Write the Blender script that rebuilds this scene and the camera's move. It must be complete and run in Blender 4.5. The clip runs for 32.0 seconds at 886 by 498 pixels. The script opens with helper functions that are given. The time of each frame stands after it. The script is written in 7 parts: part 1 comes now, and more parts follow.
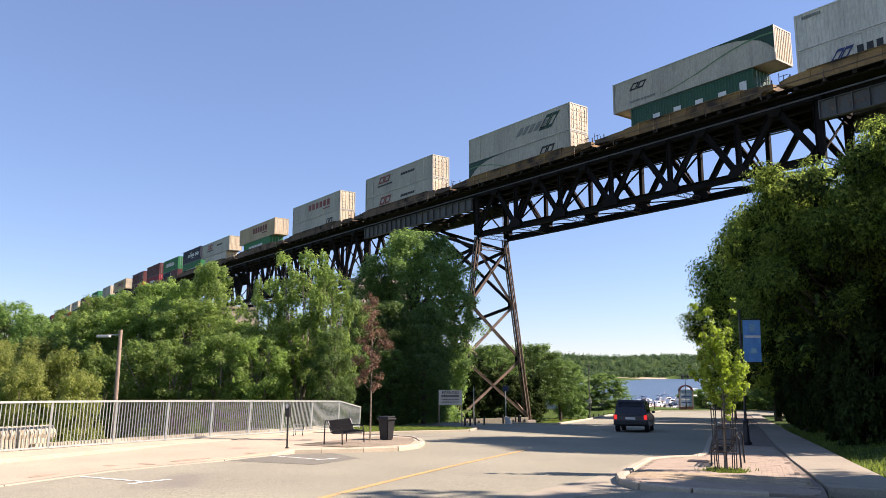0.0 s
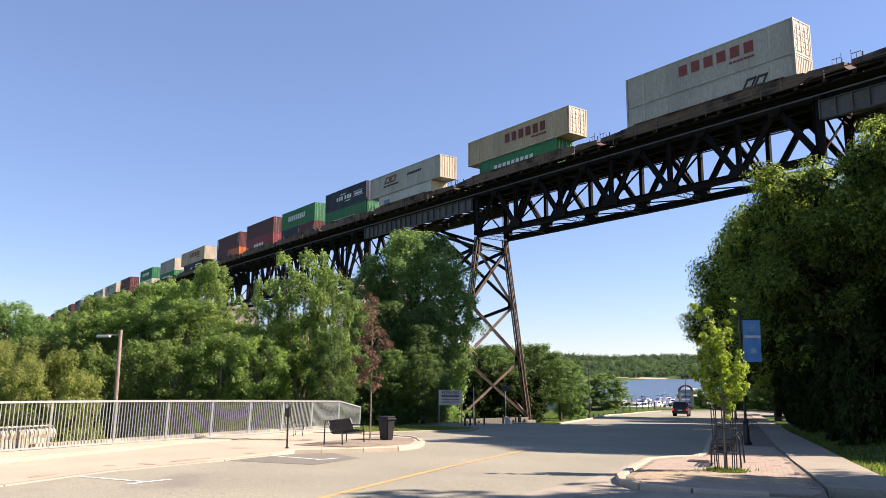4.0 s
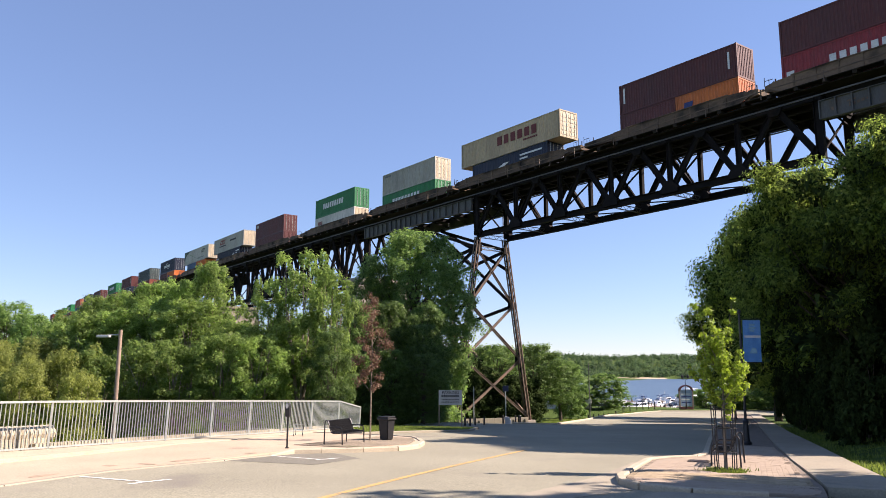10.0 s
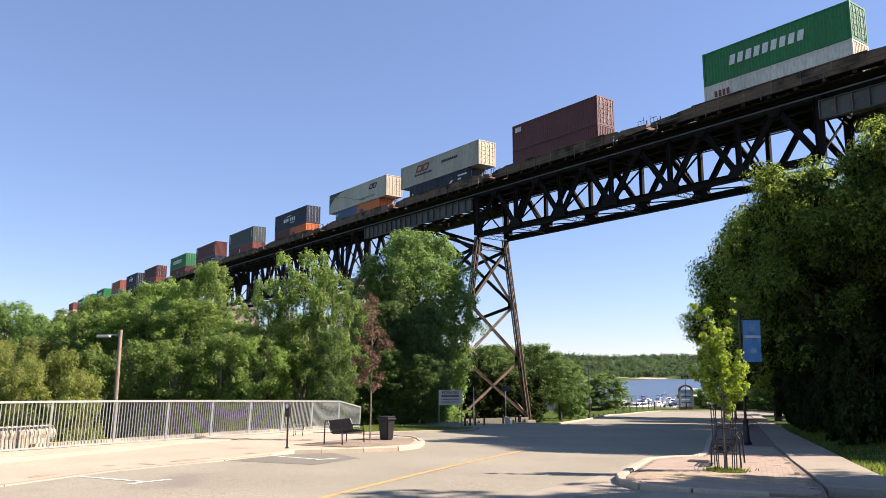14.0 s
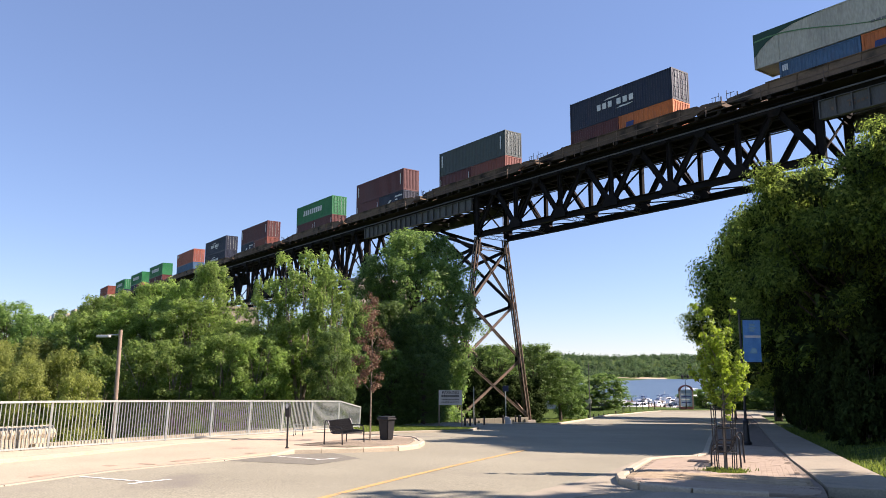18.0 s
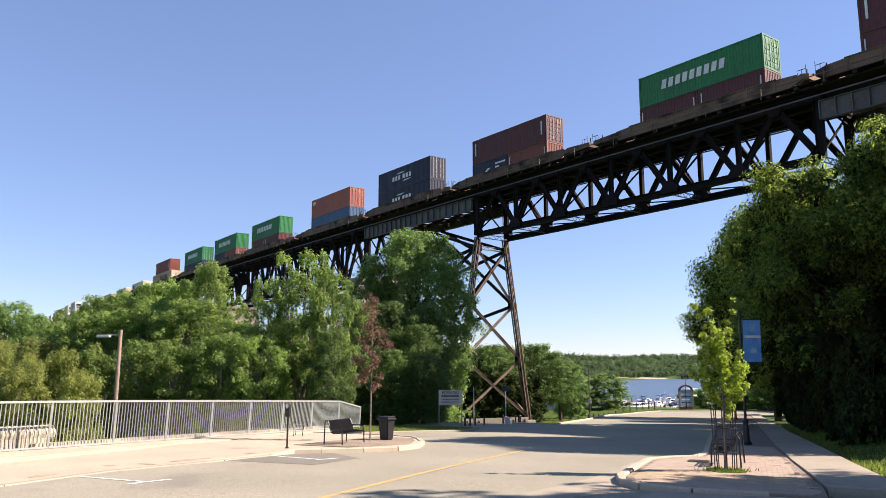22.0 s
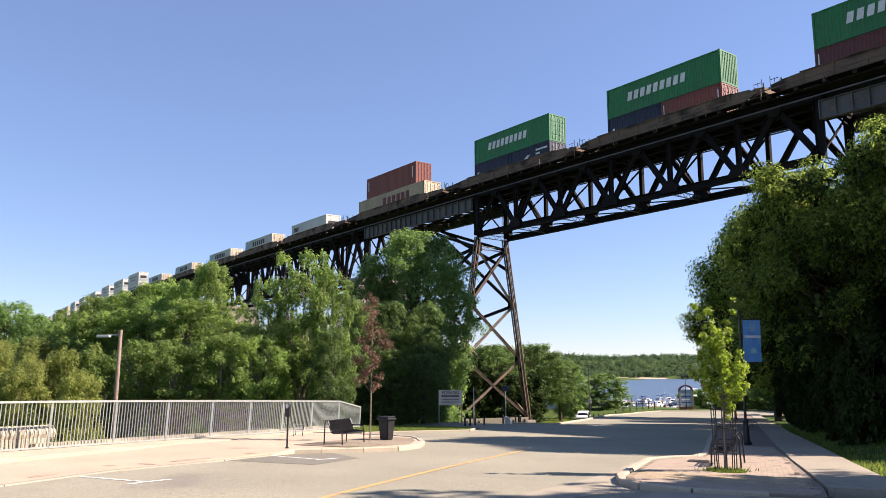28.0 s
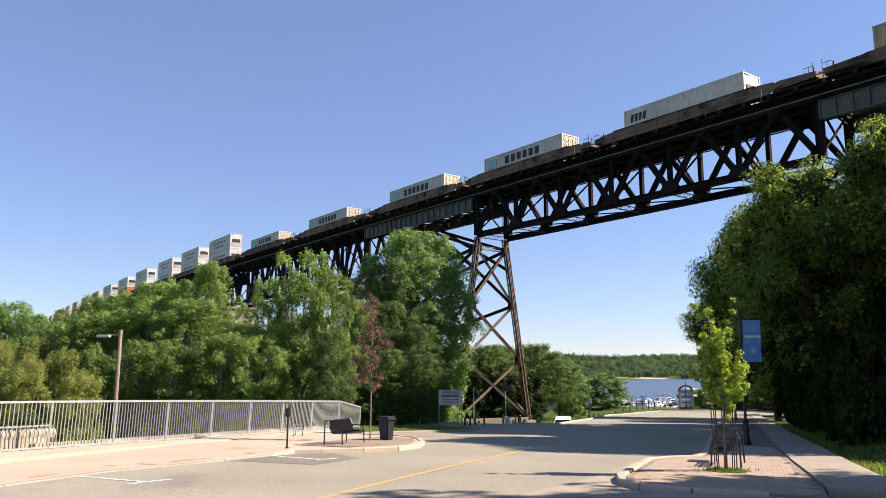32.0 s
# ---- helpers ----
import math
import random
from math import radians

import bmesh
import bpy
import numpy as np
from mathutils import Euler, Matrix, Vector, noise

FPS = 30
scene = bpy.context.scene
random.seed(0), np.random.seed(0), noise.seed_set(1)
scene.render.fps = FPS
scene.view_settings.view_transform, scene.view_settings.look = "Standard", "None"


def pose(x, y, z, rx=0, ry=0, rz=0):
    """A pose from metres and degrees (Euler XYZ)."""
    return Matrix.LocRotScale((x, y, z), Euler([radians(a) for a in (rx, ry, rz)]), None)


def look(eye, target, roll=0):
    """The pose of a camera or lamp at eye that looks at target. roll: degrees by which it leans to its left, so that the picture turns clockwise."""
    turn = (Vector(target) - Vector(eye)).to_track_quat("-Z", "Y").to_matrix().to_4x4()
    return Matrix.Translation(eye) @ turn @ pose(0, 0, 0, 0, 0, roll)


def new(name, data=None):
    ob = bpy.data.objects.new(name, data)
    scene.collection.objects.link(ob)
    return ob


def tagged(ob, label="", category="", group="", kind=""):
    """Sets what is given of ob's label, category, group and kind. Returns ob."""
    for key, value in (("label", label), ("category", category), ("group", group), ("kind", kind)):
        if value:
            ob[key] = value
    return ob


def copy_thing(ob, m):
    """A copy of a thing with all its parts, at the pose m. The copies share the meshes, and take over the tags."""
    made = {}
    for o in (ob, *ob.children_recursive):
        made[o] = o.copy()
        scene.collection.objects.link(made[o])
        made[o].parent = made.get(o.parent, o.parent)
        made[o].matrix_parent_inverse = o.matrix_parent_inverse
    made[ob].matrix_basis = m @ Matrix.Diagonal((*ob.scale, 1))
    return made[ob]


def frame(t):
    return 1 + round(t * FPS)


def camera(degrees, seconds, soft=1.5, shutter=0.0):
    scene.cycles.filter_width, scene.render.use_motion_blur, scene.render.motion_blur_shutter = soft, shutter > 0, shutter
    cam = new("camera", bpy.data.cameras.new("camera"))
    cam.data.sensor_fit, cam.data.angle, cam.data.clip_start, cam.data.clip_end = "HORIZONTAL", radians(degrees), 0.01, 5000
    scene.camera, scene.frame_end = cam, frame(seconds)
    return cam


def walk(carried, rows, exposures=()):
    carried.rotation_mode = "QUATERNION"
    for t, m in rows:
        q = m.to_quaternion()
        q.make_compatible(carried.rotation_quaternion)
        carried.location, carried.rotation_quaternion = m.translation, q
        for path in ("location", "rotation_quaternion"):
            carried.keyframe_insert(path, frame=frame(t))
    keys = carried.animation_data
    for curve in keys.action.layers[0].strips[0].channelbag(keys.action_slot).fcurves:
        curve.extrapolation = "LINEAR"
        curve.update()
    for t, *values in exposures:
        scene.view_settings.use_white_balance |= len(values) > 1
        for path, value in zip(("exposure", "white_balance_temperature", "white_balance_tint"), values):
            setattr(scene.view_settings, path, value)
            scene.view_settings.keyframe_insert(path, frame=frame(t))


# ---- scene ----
# ------------------------------------------------------------------ camera
cam = camera(60.0, 32.0, soft=0.88)
still = pose(0, 0, 1.6, 99.12, 0, 53.18)
walk(cam, [(0.0, still), (32.0, still)], exposures=[(0.0, 1.38, 6450, 25), (27.5, 1.38, 6450, 25), (30.5, 1.29, 6450, 25), (32.0, 1.27, 6450, 25)])

# ------------------------------------------------------------------ sun, sky, exposure
SUN_WAY = Vector((0.56, 0.83, 0.0)).normalized()
SUN_ELEVATION = radians(38)
sky = bpy.data.worlds.new("sky")
scene.world = sky
sky.use_nodes = True
sky_nodes, sky_links = sky.node_tree.nodes, sky.node_tree.links
sky_tex = sky_nodes.new("ShaderNodeTexSky")
sky_tex.sky_type = "NISHITA"
sky_tex.sun_disc = False
sky_tex.sun_elevation = SUN_ELEVATION
sky_tex.sun_rotation = math.atan2(SUN_WAY.x, SUN_WAY.y)
sky_tex.altitude = 400
sky_tex.air_density = 1.05
sky_tex.dust_density = 0.0
sky_tex.ozone_density = 4.3
# one flat pale blue mixed in evens out the sky's gradient
sky_mix = sky_nodes.new("ShaderNodeMix")
sky_mix.data_type = "RGBA"
sky_mix.inputs[0].default_value = 0.26
sky_mix.inputs[7].default_value = (1.95, 2.9, 4.6, 1)
sky_links.new(sky_tex.outputs[0], sky_mix.inputs[6])
sky_links.new(sky_mix.outputs[2], sky_nodes["Background"].inputs[0])
sky_nodes["Background"].inputs[1].default_value = 0.067
sun_data = bpy.data.lights.new("sun", "SUN")
sun_data.energy, sun_data.angle, sun_data.color = 5.0, radians(0.5), (1.0, 0.90, 0.74)
sun = new("sun", sun_data)
sun_at = SUN_WAY * math.cos(SUN_ELEVATION) + Vector((0, 0, math.sin(SUN_ELEVATION)))
sun.matrix_world = look(sun_at * 100, (0, 0, 0))


# ------------------------------------------------------------------ materials
MATS = {}


def ramp(nodes, stops):
    node = nodes.new("ShaderNodeValToRGB")
    el = node.color_ramp.elements
    while len(el) < len(stops):
        el.new(0.5)
    for e, (pos, col) in zip(el, stops):
        e.position, e.color = pos, (*col, 1)
    return node


def mat(name, base, other=None, rough=0.6, metal=0.0, scale=3.0, fine=40.0, bump=0.2, vary=0.0, stain=None, stain_at=(0.55, 0.7),
        stain_scale=1.2, stretch=(1, 1, 1), spec=0.4, see=0.0, depth=0.02, speckle=0.35):
    """A surface with coarse and fine colour noise, stains, relief and an optional difference from object to object."""
    if name in MATS:
        return MATS[name]
    m = bpy.data.materials.new(name)
    m.use_nodes = True
    n, li = m.node_tree.nodes, m.node_tree.links
    b = n["Principled BSDF"]
    tc = n.new("ShaderNodeTexCoord")
    mp = n.new("ShaderNodeMapping")
    mp.inputs["Scale"].default_value = stretch
    li.new(tc.outputs["Object"], mp.inputs[0])
    coarse = n.new("ShaderNodeTexNoise")
    coarse.inputs["Scale"].default_value, coarse.inputs["Detail"].default_value = scale, 6
    grain = n.new("ShaderNodeTexNoise")
    grain.inputs["Scale"].default_value, grain.inputs["Detail"].default_value = fine, 3
    li.new(mp.outputs[0], coarse.inputs[0])
    li.new(mp.outputs[0], grain.inputs[0])
    other = other or tuple(c * 0.75 for c in base)
    r = ramp(n, [(0.3, other), (0.7, base)])
    li.new(coarse.outputs[0], r.inputs[0])
    out = r.outputs[0]
    g = n.new("ShaderNodeMix")
    g.data_type, g.blend_type = "RGBA", "OVERLAY"
    g.inputs[0].default_value = speckle
    li.new(out, g.inputs[6])
    li.new(grain.outputs[0], g.inputs[7])
    out = g.outputs[2]
    if stain:
        st = n.new("ShaderNodeTexNoise")
        st.inputs["Scale"].default_value, st.inputs["Detail"].default_value = stain_scale, 8
        li.new(mp.outputs[0], st.inputs[0])
        sr = ramp(n, [(stain_at[0], (0, 0, 0)), (stain_at[1], (1, 1, 1))])
        li.new(st.outputs[0], sr.inputs[0])
        sm = n.new("ShaderNodeMix")
        sm.data_type = "RGBA"
        li.new(sr.outputs[0], sm.inputs[0])
        li.new(out, sm.inputs[6])
        sm.inputs[7].default_value = (*stain, 1)
        out = sm.outputs[2]
    if vary:
        oi = n.new("ShaderNodeObjectInfo")
        mr = n.new("ShaderNodeMapRange")
        mr.inputs[3].default_value, mr.inputs[4].default_value = 1 - vary, 1 + vary
        li.new(oi.outputs["Random"], mr.inputs[0])
        hv = n.new("ShaderNodeHueSaturation")
        li.new(mr.outputs[0], hv.inputs["Value"])
        li.new(out, hv.inputs["Color"])
        out = hv.outputs[0]
    li.new(out, b.inputs["Base Color"])
    b.inputs["Roughness"].default_value, b.inputs["Metallic"].default_value = rough, metal
    b.inputs["Specular IOR Level"].default_value = spec
    if see:
        b.inputs["Transmission Weight"].default_value = see
    if bump:
        bn = n.new("ShaderNodeBump")
        bn.inputs["Strength"].default_value, bn.inputs["Distance"].default_value = bump, depth
        li.new(grain.outputs[0], bn.inputs["Height"])
        li.new(bn.outputs[0], b.inputs["Normal"])
    MATS[name] = m
    return m


def leaf_mat(name, dark, light, rough=0.55, through_light=0.35, spec=0.25, glow=1.45):
    """Leaves: colour from leaf to leaf and from tree to tree, some light coming through the blade."""
    m = bpy.data.materials.new(name)
    m.use_nodes = True
    n, li = m.node_tree.nodes, m.node_tree.links
    b = n["Principled BSDF"]
    geo = n.new("ShaderNodeNewGeometry")
    tc = n.new("ShaderNodeTexCoord")
    noi = n.new("ShaderNodeTexNoise")
    noi.inputs["Scale"].default_value, noi.inputs["Detail"].default_value = 0.5, 2
    li.new(tc.outputs["Object"], noi.inputs[0])
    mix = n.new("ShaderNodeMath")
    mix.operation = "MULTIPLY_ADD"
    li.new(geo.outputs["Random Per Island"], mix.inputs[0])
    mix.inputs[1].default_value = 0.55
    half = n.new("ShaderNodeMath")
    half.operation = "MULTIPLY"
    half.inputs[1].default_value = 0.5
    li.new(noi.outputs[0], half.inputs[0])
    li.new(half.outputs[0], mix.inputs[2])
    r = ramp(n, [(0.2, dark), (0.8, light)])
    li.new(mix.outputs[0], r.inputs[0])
    oi = n.new("ShaderNodeObjectInfo")
    mr = n.new("ShaderNodeMapRange")
    mr.inputs[3].default_value, mr.inputs[4].default_value = 0.8, 1.2
    li.new(oi.outputs["Random"], mr.inputs[0])
    hv = n.new("ShaderNodeHueSaturation")
    li.new(mr.outputs[0], hv.inputs["Value"])
    li.new(r.outputs[0], hv.inputs["Color"])
    li.new(hv.outputs[0], b.inputs["Base Color"])
    b.inputs["Roughness"].default_value = rough
    b.inputs["Specular IOR Level"].default_value = spec
    tr = n.new("ShaderNodeBsdfTranslucent")
    bright = n.new("ShaderNodeHueSaturation")
    bright.inputs["Value"].default_value, bright.inputs["Saturation"].default_value = glow, 1.05
    li.new(hv.outputs[0], bright.inputs["Color"])
    li.new(bright.outputs[0], tr.inputs[0])
    ms = n.new("ShaderNodeMixShader")
    ms.inputs[0].default_value = through_light
    li.new(b.outputs[0], ms.inputs[1])
    li.new(tr.outputs[0], ms.inputs[2])
    li.new(ms.outputs[0], n["Material Output"].inputs[0])
    MATS[name] = m
    return m


ASPHALT = mat("asphalt", (0.284, 0.268, 0.198), (0.226, 0.213, 0.158), rough=0.9, scale=0.25, fine=30, bump=0.8, depth=0.008, stain=(0.176, 0.160, 0.136), stain_at=(0.6, 0.78), stain_scale=0.3, spec=0.2, speckle=0.8)
CONCRETE = mat("pavement_concrete", (0.45, 0.352, 0.255), (0.39, 0.305, 0.222), rough=0.9, scale=0.6, fine=30, bump=0.3, stain=(0.320, 0.252, 0.188), stain_at=(0.62, 0.82), stain_scale=1.0, spec=0.2)
CONCRETE_GREY = mat("path_concrete", (0.320, 0.284, 0.214), (0.264, 0.236, 0.182), rough=0.9, scale=0.6, fine=30, bump=0.3, stain=(0.200, 0.180, 0.152), stain_at=(0.6, 0.8), stain_scale=1.0, spec=0.2)
KERB = mat("kerb_concrete", (0.44, 0.38, 0.28), (0.36, 0.31, 0.232), rough=0.9, scale=1.0, fine=30, bump=0.35, stain=(0.24, 0.205, 0.16), stain_at=(0.64, 0.85), spec=0.2)
LEDGE = mat("ledge_concrete", (0.456, 0.396, 0.284), (0.376, 0.328, 0.240), rough=0.9, scale=0.8, fine=26, bump=0.3, stain=(0.336, 0.288, 0.216), stain_at=(0.6, 0.8), stain_scale=0.9, spec=0.2)
PATCH = mat("asphalt_patch", (0.19, 0.18, 0.142), (0.155, 0.147, 0.118), rough=0.9, scale=0.5, fine=30, bump=0.8, depth=0.008, spec=0.2, speckle=0.8)
BRICK = mat("paver", (0.376, 0.296, 0.192), (0.308, 0.244, 0.160), rough=0.9, scale=4, fine=60, bump=0.3, vary=0.18, spec=0.2)
JOINT = mat("joint_sand", (0.24, 0.2, 0.16), rough=1.0, scale=5, fine=90, spec=0.1)
EARTH = mat("earth", (0.288, 0.240, 0.176), (0.208, 0.172, 0.128), rough=1.0, scale=0.5, fine=15, bump=0.6, stain=(0.120, 0.120, 0.064), stain_at=(0.56, 0.7), stain_scale=0.8, spec=0.1, depth=0.1)
DIRT = mat("washed_dirt", (0.38, 0.3, 0.215), (0.29, 0.232, 0.168), rough=1.0, scale=3.0, fine=25, bump=0.3, spec=0.1)
GRASS_SOIL = mat("grass_ground", (0.075, 0.115, 0.026), (0.045, 0.075, 0.018), rough=1.0, scale=0.35, fine=12, bump=0.8, stain=(0.13, 0.13, 0.05), stain_at=(0.58, 0.75), stain_scale=0.12, spec=0.1, depth=0.1)
STEEL = mat("bridge_steel", (0.016, 0.0145, 0.0145), (0.010, 0.009, 0.009), rough=0.85, scale=0.8, fine=14, bump=0.2, stain=(0.028, 0.019, 0.014), stain_at=(0.58, 0.76), stain_scale=0.7, spec=0.1)
STEEL_RUST = mat("tower_steel", (0.175, 0.122, 0.085), (0.075, 0.056, 0.043), rough=0.75, scale=0.7, fine=16, bump=0.25, stain=(0.160, 0.092, 0.052), stain_at=(0.56, 0.76), stain_scale=0.9, spec=0.3)
GIRDER = mat("girder_grey_steel", (0.095, 0.096, 0.092), (0.05, 0.051, 0.051), rough=0.65, scale=0.6, fine=14, bump=0.15, stain=(0.09, 0.06, 0.04), stain_at=(0.58, 0.76), stain_scale=0.8, stretch=(1, 1, 0.4), spec=0.35)
TIMBER = mat("tie_timber", (0.036, 0.029, 0.023), (0.02, 0.017, 0.014), rough=0.95, scale=2, fine=18, bump=0.4, vary=0.25, spec=0.15)
RAIL = mat("rail_steel", (0.14, 0.11, 0.09), rough=0.5, metal=0.6, scale=3, fine=30, bump=0.1)
STONE = mat("pier_stone", (0.30, 0.26, 0.21), (0.19, 0.165, 0.14), rough=0.95, scale=0.8, fine=9, bump=0.6, depth=0.06, spec=0.15, vary=0.12)
GALV = mat("galvanised", (0.40, 0.43, 0.405), (0.31, 0.335, 0.315), rough=0.45, metal=0.35, scale=6, fine=60, bump=0.05)
BLACK = mat("black_enamel", (0.012, 0.012, 0.014), (0.02, 0.02, 0.022), rough=0.4, scale=5, fine=60, bump=0.05, spec=0.4)
BIN = mat("black_plastic", (0.012, 0.0125, 0.014), (0.018, 0.0185, 0.02), rough=0.5, scale=3, fine=40, bump=0.08, spec=0.35)
POLE_WOOD = mat("pole_wood", (0.33, 0.25, 0.19), (0.22, 0.165, 0.125), rough=0.9, scale=2, fine=25, bump=0.4, stretch=(6, 6, 0.4), spec=0.15)
WHITE_PAINT = mat("white_paint", (0.624, 0.616, 0.584), (0.528, 0.520, 0.496), rough=0.6, scale=3, fine=40, bump=0.08, spec=0.3)
LINE_WHITE = mat("line_white", (0.624, 0.608, 0.560), (0.480, 0.464, 0.424), rough=0.85, scale=3, fine=26, bump=0.2, stain=(0.192, 0.184, 0.176), stain_at=(0.56, 0.66), stain_scale=7, spec=0.2)
LINE_YELLOW = mat("line_yellow", (0.50, 0.325, 0.12), (0.40, 0.275, 0.12), rough=0.85, scale=2, fine=26, bump=0.2, stain=(0.176, 0.160, 0.136), stain_at=(0.58, 0.68), stain_scale=6, spec=0.2)
BARK = mat("bark", (0.12, 0.095, 0.072), (0.06, 0.048, 0.038), rough=0.95, scale=5, fine=22, bump=0.8, stretch=(3, 3, 0.6), spec=0.1, depth=0.05)
BARK_PALE = mat("bark_pale", (0.28, 0.235, 0.18), (0.17, 0.14, 0.11), rough=0.95, scale=5, fine=22, bump=0.6, stretch=(3, 3, 0.6), spec=0.1, depth=0.03)
WATER_MAT = mat("lake_water", (0.045, 0.075, 0.115), (0.036, 0.06, 0.09), rough=0.3, scale=0.02, fine=0.6, bump=1.0, stretch=(1, 1, 1), spec=0.5, depth=0.25)
GLASS_DARK = mat("dark_glass", (0.012, 0.014, 0.016), rough=0.08, scale=2, fine=10, bump=0, spec=0.6)
TYRE = mat("tyre_rubber", (0.018, 0.018, 0.018), rough=0.85, scale=8, fine=60, bump=0.2, spec=0.2)
CHROME = mat("bright_metal", (0.55, 0.55, 0.56), rough=0.3, metal=0.9, scale=5, fine=40, bump=0.02)
SAND = mat("shore_sand", (0.46, 0.37, 0.26), (0.36, 0.29, 0.21), rough=1.0, scale=0.1, fine=2, bump=0.3, spec=0.1)
LEAF_A = leaf_mat("leaf_ash", (0.088, 0.138, 0.033), (0.235, 0.325, 0.09), through_light=0.6, glow=1.7)
LEAF_B = leaf_mat("leaf_elm", (0.065, 0.115, 0.029), (0.185, 0.27, 0.075), through_light=0.6, glow=1.7)
LEAF_E = leaf_mat("leaf_elm_dark", (0.054, 0.102, 0.027), (0.19, 0.285, 0.078), through_light=0.52, glow=1.6)
LEAF_G = leaf_mat("leaf_alder", (0.034, 0.066, 0.018), (0.15, 0.23, 0.062), through_light=0.48, glow=1.5)
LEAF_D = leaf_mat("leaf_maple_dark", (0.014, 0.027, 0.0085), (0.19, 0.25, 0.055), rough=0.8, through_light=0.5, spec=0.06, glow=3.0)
LEAF_Y = leaf_mat("leaf_willow_yellow", (0.115, 0.145, 0.034), (0.29, 0.32, 0.09), through_light=0.6, glow=1.6)
LEAF_YOUNG = leaf_mat("leaf_young_maple", (0.12, 0.18, 0.018), (0.33, 0.43, 0.06), through_light=0.5)
LEAF_DEAD = leaf_mat("leaf_withered", (0.085, 0.05, 0.03), (0.2, 0.125, 0.08), through_light=0.2)
LEAF_FAR = leaf_mat("leaf_far_wood", (0.062, 0.105, 0.048), (0.082, 0.13, 0.056), through_light=0.65)
# near-black leaves put deep shade into the colour of hazel, beech and shrub
LEAF_SHADE = leaf_mat("leaf_shade_dark", (0.009, 0.017, 0.006), (0.045, 0.07, 0.019), rough=0.85, through_light=0.15, spec=0.04)
BLADE = leaf_mat("grass_blade", (0.06, 0.095, 0.018), (0.19, 0.24, 0.05), through_light=0.45)


# ------------------------------------------------------------------ helpers for meshes
def part(name, bm, material, parent=None, label=""):
    """Links a bmesh as one mesh object, under a thing or a part if one is given."""
    me = bpy.data.meshes.new(name)
    bm.to_mesh(me)
    bm.free()
    me.materials.append(material)
    ob = new(name, me)
    if parent:
        ob.parent = parent
    if label:
        ob["label"] = label
    return ob


def share(name, me, parent=None, m=None):
    ob = new(name, me)
    if parent:
        ob.parent = parent
    if m is not None:
        ob.matrix_basis = m
    return ob


def box(bm, x0, x1, y0, y1, z0, z1, bevel=0.0):
    vs = [bm.verts.new((x, y, z)) for x in (x0, x1) for y in (y0, y1) for z in (z0, z1)]
    fs = [bm.faces.new([vs[i] for i in q]) for q in ((0, 1, 3, 2), (4, 6, 7, 5), (0, 4, 5, 1), (2, 3, 7, 6), (0, 2, 6, 4), (1, 5, 7, 3))]
    if bevel:
        bmesh.ops.bevel(bm, geom=list({e for f in fs for e in f.edges}), offset=bevel, segments=2, profile=0.6, affect="EDGES")
    return bm


def beam(bm, a, b, w, h, kind="box", up=(0, 0, 1)):
    """A straight steel member from a to b, w wide and h deep: a solid bar, or an I, with its flanges across w."""
    a, b = Vector(a), Vector(b)
    d = (b - a).normalized()
    up = Vector(up)
    if abs(d.dot(up)) > 0.98:
        up = Vector((1, 0, 0))
    s = d.cross(up).normalized()
    t = s.cross(d)

    def bar(s0, s1, t0, t1):
        vs = [bm.verts.new(p + s * i + t * j) for p in (a, b) for i, j in ((s0, t0), (s1, t0), (s1, t1), (s0, t1))]
        for q in ((0, 1, 2, 3), (7, 6, 5, 4), (0, 4, 5, 1), (1, 5, 6, 2), (2, 6, 7, 3), (3, 7, 4, 0)):
            bm.faces.new([vs[i] for i in q])
    if kind == "box":
        bar(-w / 2, w / 2, -h / 2, h / 2)
    else:
        k, j, i = min(0.05, h * 0.14), min(0.03, w * 0.1), w / 2
        prof = ((-i, -h / 2), (i, -h / 2), (i, -h / 2 + k), (j, -h / 2 + k), (j, h / 2 - k), (i, h / 2 - k), (i, h / 2), (-i, h / 2), (-i, h / 2 - k), (-j, h / 2 - k), (-j, -h / 2 + k), (-i, -h / 2 + k))
        r0, r1 = [[bm.verts.new(p + s * x + t * y) for x, y in prof] for p in (a, b)]
        for q in range(12):
            bm.faces.new((r0[q], r0[(q + 1) % 12], r1[(q + 1) % 12], r1[q]))
        for r in (r0[::-1], r1):
            for q in ((0, 1, 2, 11), (10, 3, 4, 9), (8, 5, 6, 7)):
                bm.faces.new([r0[x] if r is not r1 else r1[x] for x in q])
    return bm


def tube(bm, pts, radii, sides=8, caps=True):
    """A round tapered bar along a line of points."""
    rings = []
    for i, p in enumerate(pts):
        p = Vector(p)
        d = (Vector(pts[min(i + 1, len(pts) - 1)]) - Vector(pts[max(i - 1, 0)])).normalized()
        ref = Vector((1, 0, 0)) if abs(d.x) < 0.9 else Vector((0, 1, 0))
        s = d.cross(ref).normalized()
        t = d.cross(s)
        r = radii[i] if isinstance(radii, (list, tuple)) else radii
        rings.append([bm.verts.new(p + (s * math.cos(6.28319 * k / sides) + t * math.sin(6.28319 * k / sides)) * r) for k in range(sides)])
    for r0, r1 in zip(rings, rings[1:]):
        for k in range(sides):
            bm.faces.new((r0[k], r0[(k + 1) % sides], r1[(k + 1) % sides], r1[k]))
    if caps:
        bm.faces.new(rings[0][::-1])
        bm.faces.new(rings[-1])
    return bm


